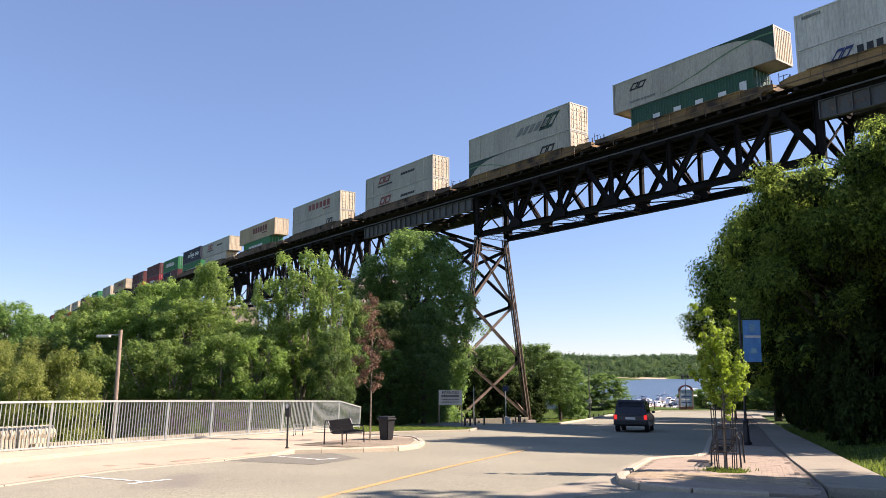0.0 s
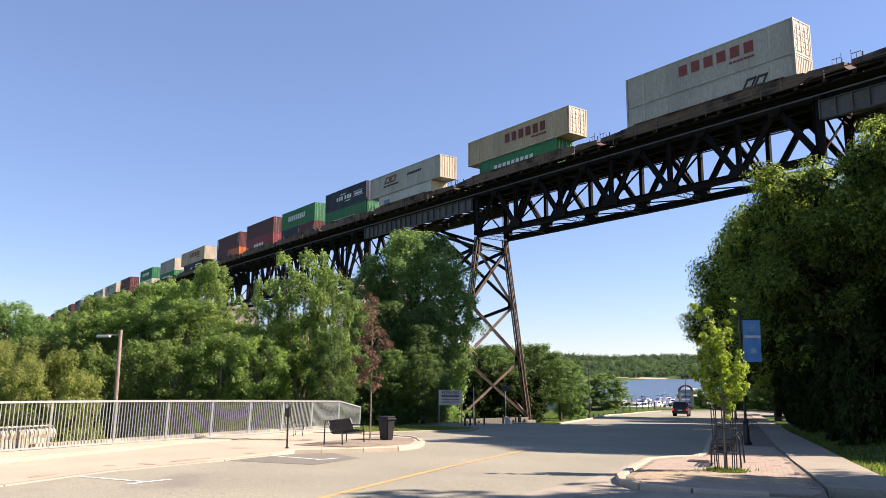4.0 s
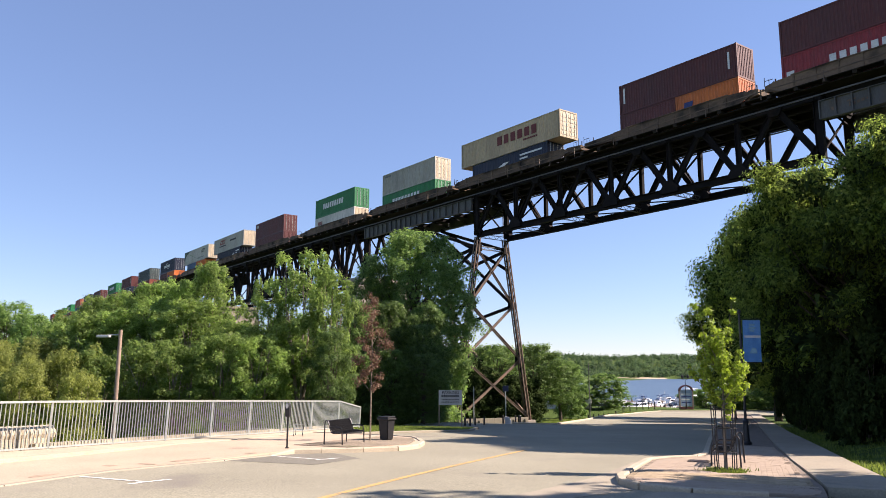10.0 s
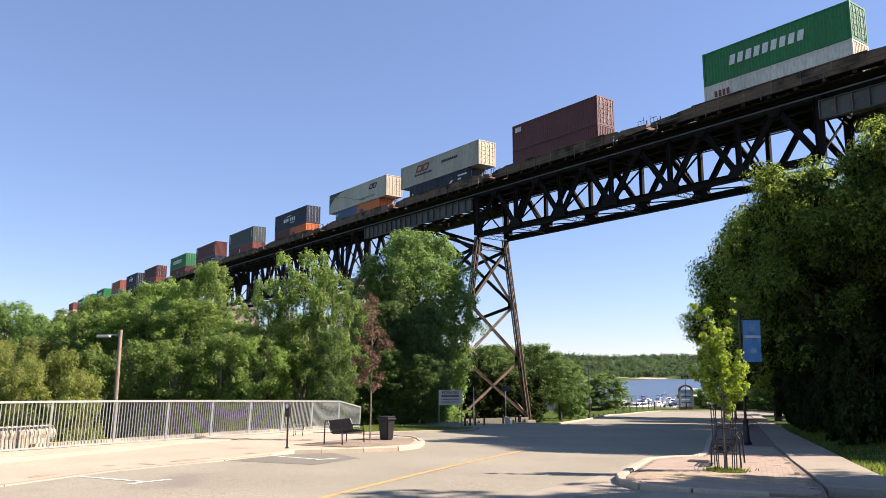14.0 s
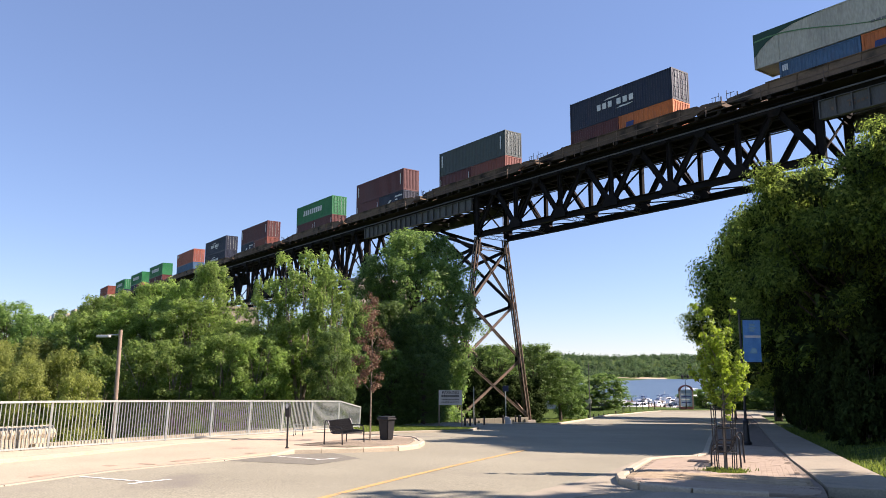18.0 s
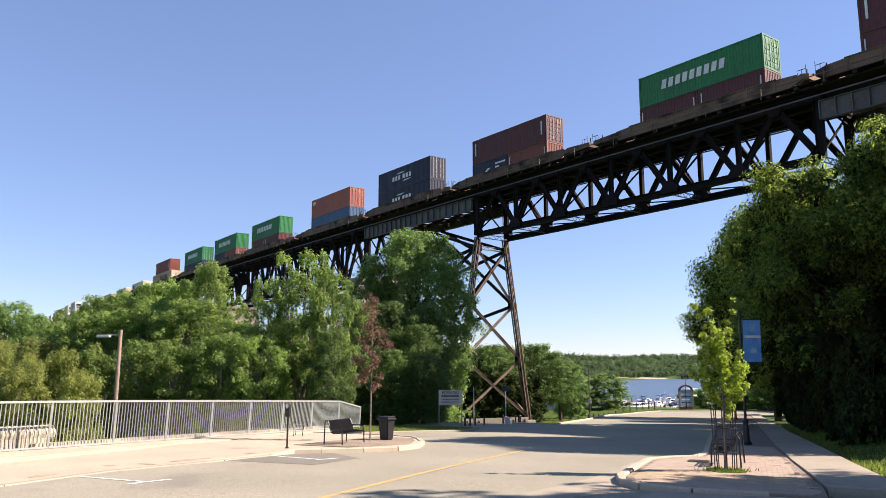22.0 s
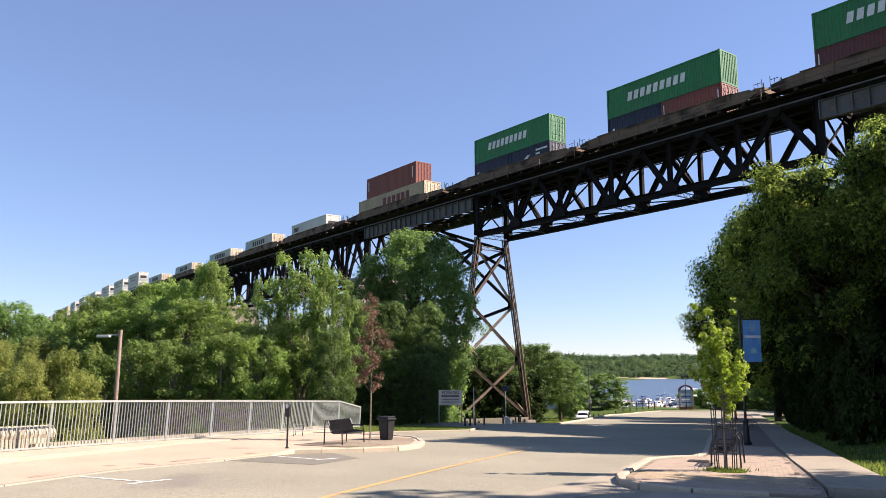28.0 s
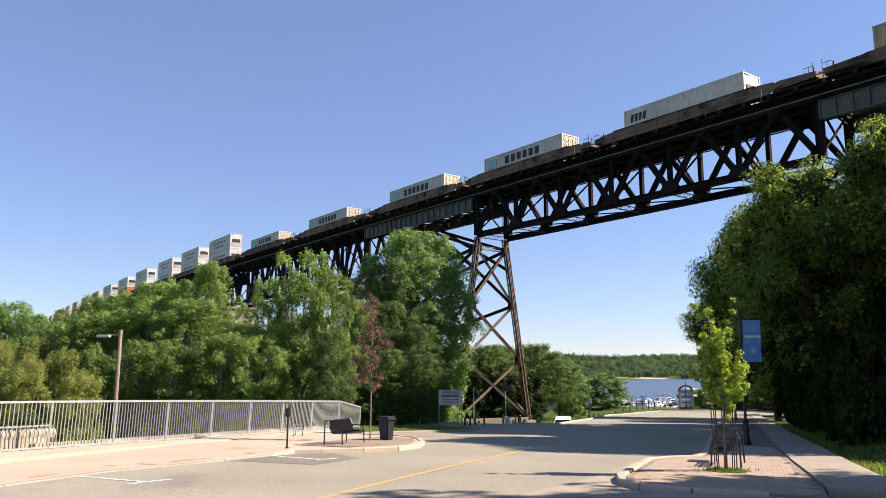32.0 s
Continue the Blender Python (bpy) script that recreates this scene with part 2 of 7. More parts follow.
def prism(bm, outline, y0, y1):
    """A plate: an outline in x and z, from y0 to y1."""
    n = len(outline)
    lo = [bm.verts.new((x, y0, z)) for x, z in outline]
    hi = [bm.verts.new((x, y1, z)) for x, z in outline]
    bm.faces.new(lo)
    bm.faces.new(hi[::-1])
    for i in range(n):
        bm.faces.new((lo[i], hi[i], hi[(i + 1) % n], lo[(i + 1) % n]))
    bmesh.ops.recalc_face_normals(bm, faces=bm.faces)
    return bm


def smoothstep(a):
    a = min(1.0, max(0.0, a))
    return a * a * (3 - 2 * a)


# ------------------------------------------------------------------ the lie of the land
# u runs along the road, away from the eye; w runs across it, to its far right
RU = Vector((-0.4918, 0.8707))
RW = Vector((0.8707, 0.4918))
U_STEPS = np.linspace(-60, 400, 4601)
SLOPE = -np.interp(U_STEPS, [0, 6, 20, 30, 100, 120], [0, 0.006, 0.032, 0.037, 0.037, 0])
FALL = np.cumsum(SLOPE) * 0.1
FALL = FALL - FALL[600] - 0.5


def g(u):
    return float(np.interp(u, U_STEPS, FALL))


def uw(u, w, dz=0.0):
    p = RU * u + RW * w
    return (p.x, p.y, g(u) + dz)


TRACK_Y, BEND_AT, BEND_R = 55.58, 60.0, 3900.0


def track(s, off=0.0, z=0.0):
    """A point s metres along the track, off metres to its far side."""
    if s > -BEND_AT:
        return Vector((s, TRACK_Y + off, z))
    a = (-s - BEND_AT) / BEND_R
    return Vector((-BEND_AT - BEND_R * math.sin(a) + off * math.sin(a), TRACK_Y + BEND_R * (1 - math.cos(a)) + off * math.cos(a), z))


def track_turn(s):
    return 0.0 if s > -BEND_AT else -math.degrees((-s - BEND_AT) / BEND_R)


def land(x, y):
    """The height of the natural ground."""
    u, w = -0.4918 * x + 0.8707 * y, 0.8707 * x + 0.4918 * y
    z = g(u) - 0.07
    edge = float(np.interp(u, [36, 41, 44, 50, 52.4, 69, 94.7, 112, 118.7], [-21, -22, -23, -23, -15, -16.8, -20.1, -20, -17.5]))
    z -= 3.4 * smoothstep((-19.6 - w) / 7) * (1 - smoothstep((u - 33) / 10)) * smoothstep((u + 40) / 30)
    z -= 1.2 * smoothstep((edge - 0.25 - w) / 0.9) * smoothstep((u - 38) / 10) * (1 - smoothstep((u - 112) / 10))
    z += 2.4 * smoothstep((w + 0.03 * u - 2.9) / 8) * (1 - smoothstep((u - 60) / 40)) * smoothstep((u - 19) / 5)
    z -= 5.0 * smoothstep((u - 134) / 22) * smoothstep((w + 190) / 60)
    # high ground that carries the track beyond both ends of the bridge
    across = abs(y - TRACK_Y - (0 if x > -60 else (x + 60) ** 2 / 7800))
    for rise in (smoothstep((x - 34) / 40), smoothstep((-x - 395) / 60)):
        z += rise * (21.7 - z) * (1 - smoothstep((across - 5) / 34))
    # wooded hills behind
    z += 26 * smoothstep((-x - 390) / 130) * smoothstep((across - 12) / 60) * (1 - smoothstep((y - 110) / 60))
    return z


# ------------------------------------------------------------------ ground, road, pavements
def axis(lo, hi, near, far, reach):
    """Coordinates that lie close together near the eye and far apart at the rim."""
    out, x = [0.0], 0.0
    while x < hi:
        x += near + (far - near) * smoothstep((x - reach) / 500)
        out.append(x)
    x = 0.0
    while x > lo:
        x -= near + (far - near) * smoothstep((-x - reach) / 500)
        out.insert(0, x)
    return out


def sheet(name, xs, ys, height, material):
    verts = [(x, y, height(x, y)) for y in ys for x in xs]
    n = len(xs)
    faces = [(j * n + i, j * n + i + 1, (j + 1) * n + i + 1, (j + 1) * n + i) for j in range(len(ys) - 1) for i in range(n - 1)]
    me = bpy.data.meshes.new(name)
    me.from_pydata(verts, [], faces)
    me.polygons.foreach_set("use_smooth", [True] * len(faces))
    me.materials.append(material)
    return new(name, me)


ground = sheet("ground", axis(-2400, 1400, 2.0, 60, 110), axis(-600, 2400, 2.0, 60, 130), land, GRASS_SOIL)
tagged(ground, "rough grass and earth sloping down to the lake", "ground", kind="structure")


def strip(name, rows, dz, material, label, category, thick=0.12):
    """A paved surface: rows of (u, w at one side, w at the other), with a skirt down to the soil; a fourth number lifts or lowers a row."""
    bm = bmesh.new()
    rows = [r if len(r) == 4 else (*r, 0.0) for r in rows]
    dense = []
    for r0, r1 in zip(rows, rows[1:]):
        n = max(1, int((r1[0] - r0[0]) / 2.5))
        dense += [tuple(p + (q - p) * k / n for p, q in zip(r0, r1)) for k in range(n)]
    dense.append(rows[-1])
    top = [[bm.verts.new(uw(u, a + (b - a) * k / 6, dz + e)) for k in range(7)] for u, a, b, e in dense]
    low = [[bm.verts.new(uw(u, w, dz + e - thick)) for w in (a, b)] for u, a, b, e in dense]
    for i in range(len(top) - 1):
        for k in range(6):
            bm.faces.new((top[i][k], top[i][k + 1], top[i + 1][k + 1], top[i + 1][k]))
        bm.faces.new((low[i][0], top[i][0], top[i + 1][0], low[i + 1][0]))
        bm.faces.new((top[i][6], low[i][1], low[i + 1][1], top[i + 1][6]))
    for i in (0, -1):
        bm.faces.new((*(top[i] if i else top[i][::-1]), *((low[i][1], low[i][0]) if i else (low[i][0], low[i][1]))))
    bmesh.ops.recalc_face_normals(bm, faces=bm.faces)
    ob = part(name, bm, material)
    return tagged(ob, label, category, kind="structure")


road = strip("road", [(-30, -14.0, 12), (15.3, -14.0, 12), (15.4, -14.0, -1.9), (19, -13.6, -1.9), (28.9, -13.8, -1.9), (29.0, -24, -1.9), (31.0, -24, -2.2), (31.2, -17.6, -2.3), (33.1, -17.0, -2.5), (37.5, -15.0, -2.8), (41.5, -16.0, -3.0),
                      (42.5, -22, -3.1), (51, -22.5, -3.7), (52.4, -14.6, -3.8), (69.1, -16.3, -5.0), (94.7, -19.6, -6.6), (112, -19, -7.6), (113, -18.7, 14), (118.7, -17, 16), (123.4, -6.3, 18), (124, -4, 18)],
             0.0, ASPHALT, "worn grey asphalt road running down to the lake", "road", 0.06)
strip("pavement", [(-30, -19.6, -14.05, -0.085), (10.6, -19.3, -14.05, -0.085), (13.4, -19.1, -14.2, -0.08), (16.6, -18.95, -13.7, -0.07), (18.6, -18.95, -13.6, -0.03), (19.6, -19.0, -13.45), (20.2, -19.0, -12.9), (21.3, -19.05, -12.1), (22.3, -19.1, -11.5), (23.9, -19.15, -11.5), (25.7, -19.2, -12.2), (27, -19.3, -12.9), (28.3, -19.4, -13.8), (28.8, -19.5, -15.2), (28.95, -19.6, -17)],
               0.11, CONCRETE, "pale pinkish concrete pavement beside the railing", "pavement", 0.2)
plinth = strip("plinth", [(-30, -20.2, -19.62), (10.6, -19.75, -19.32), (13.4, -19.5, -19.12), (16.6, -19.4, -18.97), (28.9, -19.85, -19.42), (32.4, -20.4, -19.95), (35.3, -20.7, -20.25)],
                0.06, KERB, "low pale concrete plinth under the railing", "wall", 0.9)
strip("pavement", [(16.9, 0.62, 12), (18.3, 0.52, 12), (18.4, 0.50, 1.95), (24.3, 0.02, 1.5), (34.5, -0.6, 0.88), (46.2, -1.2, 0.12), (80, -2.87, -1.65), (112, -4.45, -3.33)],
               0.12, CONCRETE_GREY, "concrete footpath with a grass bank along it", "pavement", 0.22)
brick_bed = strip("paved_strip", [(15.55, -1.6, 0.56), (15.9, -2.6, 0.56), (16.4, -3.05, 0.56), (17.3, -3.28, 0.54), (22.2, -3.46, 0.14), (23.2, -3.1, 0.06), (24.1, -2.45, 0.0), (25.5, -2.3, -0.1), (34.5, -2.95, -0.64), (51.9, -4.1, -1.54), (92, -6.4, -3.5), (112, -7.5, -4.5)],
                  0.085, JOINT, "strip of reddish concrete pavers along the kerb", "pavement", 0.2)
apron = strip("pavement", [(14.0, -2.6, 12), (15.2, -2.3, 12), (15.5, -1.6, 12)], 0.05, CONCRETE_GREY, "cracked concrete driveway apron in the shade", "pavement", 0.12)
gutter = strip("gutter", [(8, -5.2, -4.2), (14, -4.6, -3.6), (15.6, -4.3, -2.85), (16.4, -4.15, -3.28), (17.6, -4.0, -3.5), (22, -3.95, -3.66)], 0.008, CONCRETE_GREY, "pale concrete gutter along the island kerb", "gutter", 0.05)
verge = strip("verge", [(31.35, -24, -17.75), (33.1, -24, -17.15), (37.5, -23, -15.15), (41.2, -22.2, -16.1)], 0.06, GRASS_SOIL, "mown bright green grass strip beside the side street", "grass", 0.3)
strip("planting_bed", [(21.3, -14.6, -12.3), (23.9, -14.7, -11.75), (25.7, -14.8, -12.4), (27.4, -14.9, -13.3)], 0.13, EARTH, "bare gravelly planting bed round the bench", "soil", 0.1)


def kerb(name, line, width, dz, drop, label, material=KERB, rise=None):
    """A kerb along a line of (u, w), as stones end to end."""
    root = new(name)
    tagged(root, label, "kerb", kind="structure")
    for (u0, w0), (u1, w1) in zip(line, line[1:]):
        length = math.hypot(u1 - u0, w1 - w0)
        n = max(1, round(length / 2.4))
        for k in range(n):
            a = (u0 + (u1 - u0) * k / n, w0 + (w1 - w0) * k / n)
            b = (u0 + (u1 - u0) * (k + 0.994) / n, w0 + (w1 - w0) * (k + 0.994) / n)
            d = Vector((b[0] - a[0], b[1] - a[1])).normalized()
            s = Vector((-d.y, d.x)) * width / 2
            bm = bmesh.new()
            prof = ((-1, -drop), (-1, dz - 0.03), (-0.8, dz), (0.8, dz), (1, dz - 0.03), (1, -drop))
            low = dz - rise if rise is not None and k == 0 and (u0, w0) == line[0] else 0.0
            rings = [[bm.verts.new(uw(q[0] + s.x * i, q[1] + s.y * i, z - (low if q is a and z > 0 else 0))) for i, z in prof] for q in (a, b)]
            for j in range(5):
                bm.faces.new((rings[0][j], rings[0][j + 1], rings[1][j + 1], rings[1][j]))
            bm.faces.new(rings[0][::-1])
            bm.faces.new(rings[1])
            bmesh.ops.recalc_face_normals(bm, faces=bm.faces)
            part("kerb_stone", bm, material, root)
    return root


kerb("kerb", [(-30, -13.95), (10.6, -13.95), (13.4, -14.1), (16.6, -13.6), (18.6, -13.55)], 0.2, 0.026, 0.12, "pale dropped concrete kerb beside the parking bays", CONCRETE_GREY)
kerb("kerb", [(18.6, -13.55), (19.5, -13.4), (20.15, -12.85), (21.25, -12.05), (22.3, -11.42), (23.1, -11.35), (23.9, -11.45), (25.7, -12.12), (27, -12.85), (28.3, -13.7), (28.85, -15.1), (29.02, -17), (29.1, -19.6)], 0.2, 0.14, 0.12, "pale concrete kerb round the bench corner", rise=0.03)
kerb("kerb", [(15.5, -0.4), (15.42, -1.7), (15.8, -2.7), (16.4, -3.18), (17.3, -3.4), (20, -3.52), (22.3, -3.58), (23.3, -3.2), (24.1, -2.55), (25.5, -2.38), (34.5, -3.03), (51.9, -4.18), (92, -6.48), (112, -7.58)], 0.18, 0.13, 0.12, "pale concrete kerb round the paved tree island")
kerb("kerb", [(31.2, -24), (31.2, -17.65), (33.1, -17.05), (37.5, -15.05), (41.4, -16.05)], 0.18, 0.1, 0.12, "worn grey concrete kerb along the grass strip", CONCRETE_GREY)
kerb("kerb", [(51.9, -17.5), (52.4, -14.6), (69.1, -16.3), (94.7, -19.6), (112, -19.05), (118.7, -17.05), (123.4, -6.4), (124.4, 4), (124.6, 18)], 0.22, 0.11, 0.12, "concrete kerb at the far bend of the road")


def mark(pts, material, name, label, lift=0.006):
    """A painted marking on the road: (u, w) corners."""
    bm = bmesh.new()
    bm.faces.new([bm.verts.new(uw(u, w, lift)) for u, w in pts])
    bm.normal_update()
    for f in bm.faces:
        if f.normal.z < 0:
            f.normal_flip()
    return tagged(part(name, bm, material), label, "road marking", kind="structure")


for k in range(-4, 10):
    u0 = 2.0 + k * 2.3
    w0, w1 = -7.2 - 0.033 * u0, -7.2 - 0.033 * (u0 + 2.3)
    mark([(u0, w0 - 0.075), (u0 + 2.3, w1 - 0.075), (u0 + 2.3, w1 + 0.075), (u0, w0 + 0.075)], LINE_YELLOW, "road_marking", "worn orange centre line on the asphalt")
mark([(16.7, -13.55), (19.6, -13.3), (20.4, -12.6), (19.1, -10.9), (16.9, -10.95)], PATCH, "asphalt_patch", "darker patch of mended asphalt", 0.003)
mark([(12.3, -13.85), (12.42, -13.85), (12.36, -12.05), (12.24, -12.05)], LINE_WHITE, "road_marking", "worn white parking bay line")
mark([(11.9, -12.08), (12.86, -11.92), (12.86, -11.78), (11.9, -11.94)], LINE_WHITE, "road_marking", "worn white end of a parking bay line")
mark([(18.5, -13.5), (18.64, -13.5), (18.3, -11.65), (18.16, -11.65)], LINE_WHITE, "road_marking", "worn white parking bay line")
mark([(18.05, -11.72), (18.95, -11.52), (18.95, -11.38), (18.05, -11.58)], LINE_WHITE, "road_marking", "worn white end of a parking bay line")

rng_dirt = random.Random(8)
for u, w, du, dw in ((14.07, -14.83, 0.2, 0.3), (14.75, -14.4, 0.12, 0.35), (15.95, -14.25, 0.55, 0.18), (16.6, -14.1, 0.3, 0.14), (11.9, -14.5, 0.5, 0.16), (18.3, -13.9, 0.35, 0.12)):
    ring = [(u + du * math.cos(a * 0.628) * rng_dirt.uniform(0.5, 1.1), w + dw * math.sin(a * 0.628) * rng_dirt.uniform(0.5, 1.1)) for a in range(10)]
    lift = 0.11 + float(np.interp(u, [10.6, 13.4, 16.6, 18.6], [-0.085, -0.08, -0.07, -0.03])) + 0.004
    mark(ring, DIRT, "dirt_patch", "patch of washed-up dirt on the pavement", lift)

# the lake and the far shore
lake = sheet("water", [-2300, -1200, -600, -300, -150, 0, 200, 700, 1400], [90, 140, 200, 300, 450, 700, 1100, 1700, 2400], lambda x, y: -6.9, WATER_MAT)
tagged(lake, "rippled blue lake water", "lake", kind="structure")


# ------------------------------------------------------------------ the trestle bridge
RAIL_Z, FLOOR_Z = 22.28, 22.58
bridge = new("railway_bridge")
bridge.location = (-64.5, TRACK_Y, -3.7)
tagged(bridge, "long black steel railway trestle on braced towers and stone piers", "bridge")
bridge_back = Matrix.Translation((64.5, -TRACK_Y, 3.7))


def bpart(name, bm, material, parent=None, label=""):
    bmesh.ops.recalc_face_normals(bm, faces=bm.faces)
    if parent is None:
        bm.transform(bridge_back)
        return part(name, bm, material, bridge, label)
    bm.transform(bridge_back)
    return part(name, bm, material, parent, label)


def laced(bm, a, b, wide, pitch, bar=0.045):
    """A light member of two angles joined by zigzag lacing, wide in the upright plane."""
    a, b = Vector(a), Vector(b)
    d = (b - a).normalized()
    up = Vector((0, 0, 1)) if abs(d.z) < 0.9 else Vector((1, 0, 0))
    t = d.cross(up).cross(d).normalized() * wide / 2
    beam(bm, a + t, b + t, bar * 1.6, bar * 1.6)
    beam(bm, a - t, b - t, bar * 1.6, bar * 1.6)
    n = max(2, round((b - a).length / pitch))
    for k in range(n):
        e = 1 if k % 2 else -1
        beam(bm, a.lerp(b, k / n) + t * e, a.lerp(b, (k + 1) / n) - t * e, bar, bar * 0.6)
    return bm


def truss_span(s0, s1, z_low, z_top, panels, half=2.2):
    """A deck truss: two sides with chords, verticals, diagonals and gussets, with sway frames and laced struts between them."""
    step = (s1 - s0) / panels
    for side in (-half, half):
        bm = bmesh.new()
        beam(bm, track(s0, side, z_top), track(s1, side, z_top), 0.5, 0.6, "I")
        bpart("top_chord", bm, STEEL)
        bm = bmesh.new()
        beam(bm, track(s0, side, z_low), track(s1, side, z_low), 0.5, 0.56, "I")
        chords = bpart("bottom_chord", bm, STEEL)
        for k in range(panels + 1):
            a = s0 + step * k
            bm = bmesh.new()
            beam(bm, track(a, side, z_low), track(a, side, z_top), 0.34, 0.62 if k in (0, panels) else 0.36, "I", up=(1, 0, 0))
            bpart("vertical", bm, STEEL, chords)
            for foot, o, h in ((True, 0.85, 1.0), (False, 0.6, -0.7)):
                g_at = a if foot else a + step / 2
                if not foot and k == panels:
                    continue
                z_g = z_low if foot else z_top
                pts = ((-o, -0.1 * h), (o, -0.1 * h), (o, 0.28 * h), (0.34, 0.95 * h), (-0.34, 0.95 * h), (-o, 0.28 * h))
                pts = [p for p in pts if s0 - 0.3 <= g_at + p[0] <= s1 + 0.3]
                if len(pts) < 3:
                    continue
                bm = bmesh.new()
                near = [bm.verts.new(track(g_at + x, side - 0.28, z_g + z)) for x, z in pts]
                far = [bm.verts.new(track(g_at + x, side + 0.28, z_g + z)) for x, z in pts]
                bm.faces.new(near)
                bm.faces.new(far[::-1])
                for i in range(len(pts)):
                    bm.faces.new((near[i], far[i], far[(i + 1) % len(pts)], near[(i + 1) % len(pts)]))
                bpart("gusset", bm, STEEL, chords)
            if k < panels:
                for p, q in (((a, z_low), (a + step / 2, z_top)), ((a + step / 2, z_top), (a + step, z_low))):
                    bm = bmesh.new()
                    beam(bm, track(p[0], side, p[1]), track(q[0], side, q[1]), 0.3, 0.46, "I")
                    bpart("diagonal", bm, STEEL, chords)
    for k in range(panels + 1):
        a = s0 + step * k
        bm = bmesh.new()
        laced(bm, track(a, -half + 0.25, z_low - 0.02), track(a, half - 0.25, z_low - 0.02), 0.42, 0.42)
        # the paler steel puts sunlight on the struts into their colour
        bpart("laced_strut", bm, GIRDER, None, "weathered laced strut in paler grey to show sunlight")
        for p, q in ((-half, half), (half, -half)):
            bm = bmesh.new()
            beam(bm, track(a, p, z_low + 0.3), track(a, q, z_top - 0.5), 0.13, 0.13)
            bpart("sway_brace", bm, STEEL)
        ties_at = [((a, -half, z_top - 0.1), (a, half, z_top - 0.1), 0.3, 0.6, "I")]
        if k < panels:
            ties_at += [((a, -half, z_low), (a + step, half, z_low), 0.1, 0.1, "box"), ((a + step / 2, -half, z_top - 0.1), (a + step / 2, half, z_top - 0.1), 0.3, 0.6, "I")]
        for p, q, w, h, kind in ties_at:
            bm = bmesh.new()
            beam(bm, track(*p), track(*q), w, h, kind)
            bpart("lateral_brace", bm, STEEL)


def girder_span(s0, s1, z_low, z_top, material, half=2.5, pitch=1.15):
    """A plate girder span: two webs with flanges and upright stiffeners, and cross frames between."""
    for side in (-half, half):
        out = -1 if side < 0 else 1
        bm = bmesh.new()
        beam(bm, track(s0, side, (z_low + z_top) / 2), track(s1, side, (z_low + z_top) / 2), 0.42, z_top - z_low, "I")
        web = bpart("girder", bm, material)
        n = max(2, round(abs(s1 - s0) / pitch))
        for k in range(n + 1):
            a = s0 + (s1 - s0) * k / n
            bm = bmesh.new()
            beam(bm, track(a, side + 0.1 * out, z_low + 0.04), track(a, side + 0.1 * out, z_top - 0.04), 0.2, 0.09, up=(1, 0, 0))
            bpart("stiffener", bm, material, web)
    n = max(2, round(abs(s1 - s0) / 4))
    for k in range(n + 1):
        a = s0 + (s1 - s0) * k / n
        for p, q, w, h, kind in (((a, -half, z_low + 0.2), (a, half, z_top - 0.2), 0.12, 0.12, "box"), ((a, half, z_low + 0.2), (a, -half, z_top - 0.2), 0.12, 0.12, "box"), ((a, -half, z_top - 0.3), (a, half, z_top - 0.3), 0.2, 0.4, "I")):
            bm = bmesh.new()
            beam(bm, track(*p), track(*q), w, h, kind)
            bpart("cross_frame", bm, STEEL)


def tower(bents, z_top, levels, spread, material, foot, top=2.0, sides=None):
    """A braced tower: two bents of two battered legs, crossed bracing in both directions, on stone footings."""
    z_foot = levels[-1]

    def leg(s, side, z):
        k = (z_top - z) / (z_top - z_foot)
        return track(s, side * (top + spread * k), z)
    for s in bents:
        for side in (-1, 1):
            bm = bmesh.new()
            a, b = leg(s, side, z_top), leg(s, side, z_foot - 0.35)
            for d in (-0.23, 0.23):
                for e in (-0.2, 0.2):
                    beam(bm, a + Vector((d, e, 0)), b + Vector((d, e, 0)), 0.1, 0.15, up=(1, 0, 0))
            core = bmesh.new()
            beam(core, a, b, 0.34, 0.16, up=(1, 0, 0))
            bpart("web", core, STEEL)
            for i in range(30):
                p, q = a.lerp(b, i / 30), a.lerp(b, (i + 1) / 30)
                d = 0.22 if i % 2 else -0.22
                for e in (-0.25, 0.25):
                    beam(bm, p + Vector((d, e, 0)), q + Vector((-d, e, 0)), 0.05, 0.03)
            bpart("leg", bm, material)
            bm = bmesh.new()
            c = leg(s, side, z_foot - 0.35)
            box(bm, c.x - 0.6, c.x + 0.6, c.y - 0.6, c.y + 0.6, z_foot - 1.3, z_foot - 0.3, 0.06)
            bpart("footing", bm, foot)
            for z in levels[:-1]:
                c = leg(s, side, z)
                y0, y1 = sorted((c.y - side * 0.55, c.y + side * 0.15))
                for d in (-0.3, 0.28):
                    bm = bmesh.new()
                    box(bm, c.x + d, c.x + d + 0.02, y0, y1, z - 0.45, z + 0.35)
                    bpart("gusset", bm, STEEL)
        bm = bmesh.new()
        laced(bm, leg(s, -1, levels[0]), leg(s, 1, levels[0]), 0.34, 0.5, 0.06)
        bpart("strut", bm, GIRDER)
        for z0, z1 in zip(levels, levels[1:]):
            for p, q in ((-1, 1), (1, -1)):
                bm = bmesh.new()
                beam(bm, leg(s, p, z0), leg(s, q, z1), 0.16, 0.26, "I")
                bpart("brace", bm, material)
    if sides is None:
        sides = [(z, z, STEEL) for z in levels[:-1]] + [(p, q, STEEL) for i in range(len(levels) - 1) for p, q in ((levels[i], levels[i + 1]), (levels[i + 1], levels[i]))]
    for side in (-1, 1):
        for z0, z1, steel in sides:
            bm = bmesh.new()
            beam(bm, leg(bents[0], side, z0), leg(bents[1], side, z1), 0.2, 0.34, "I")
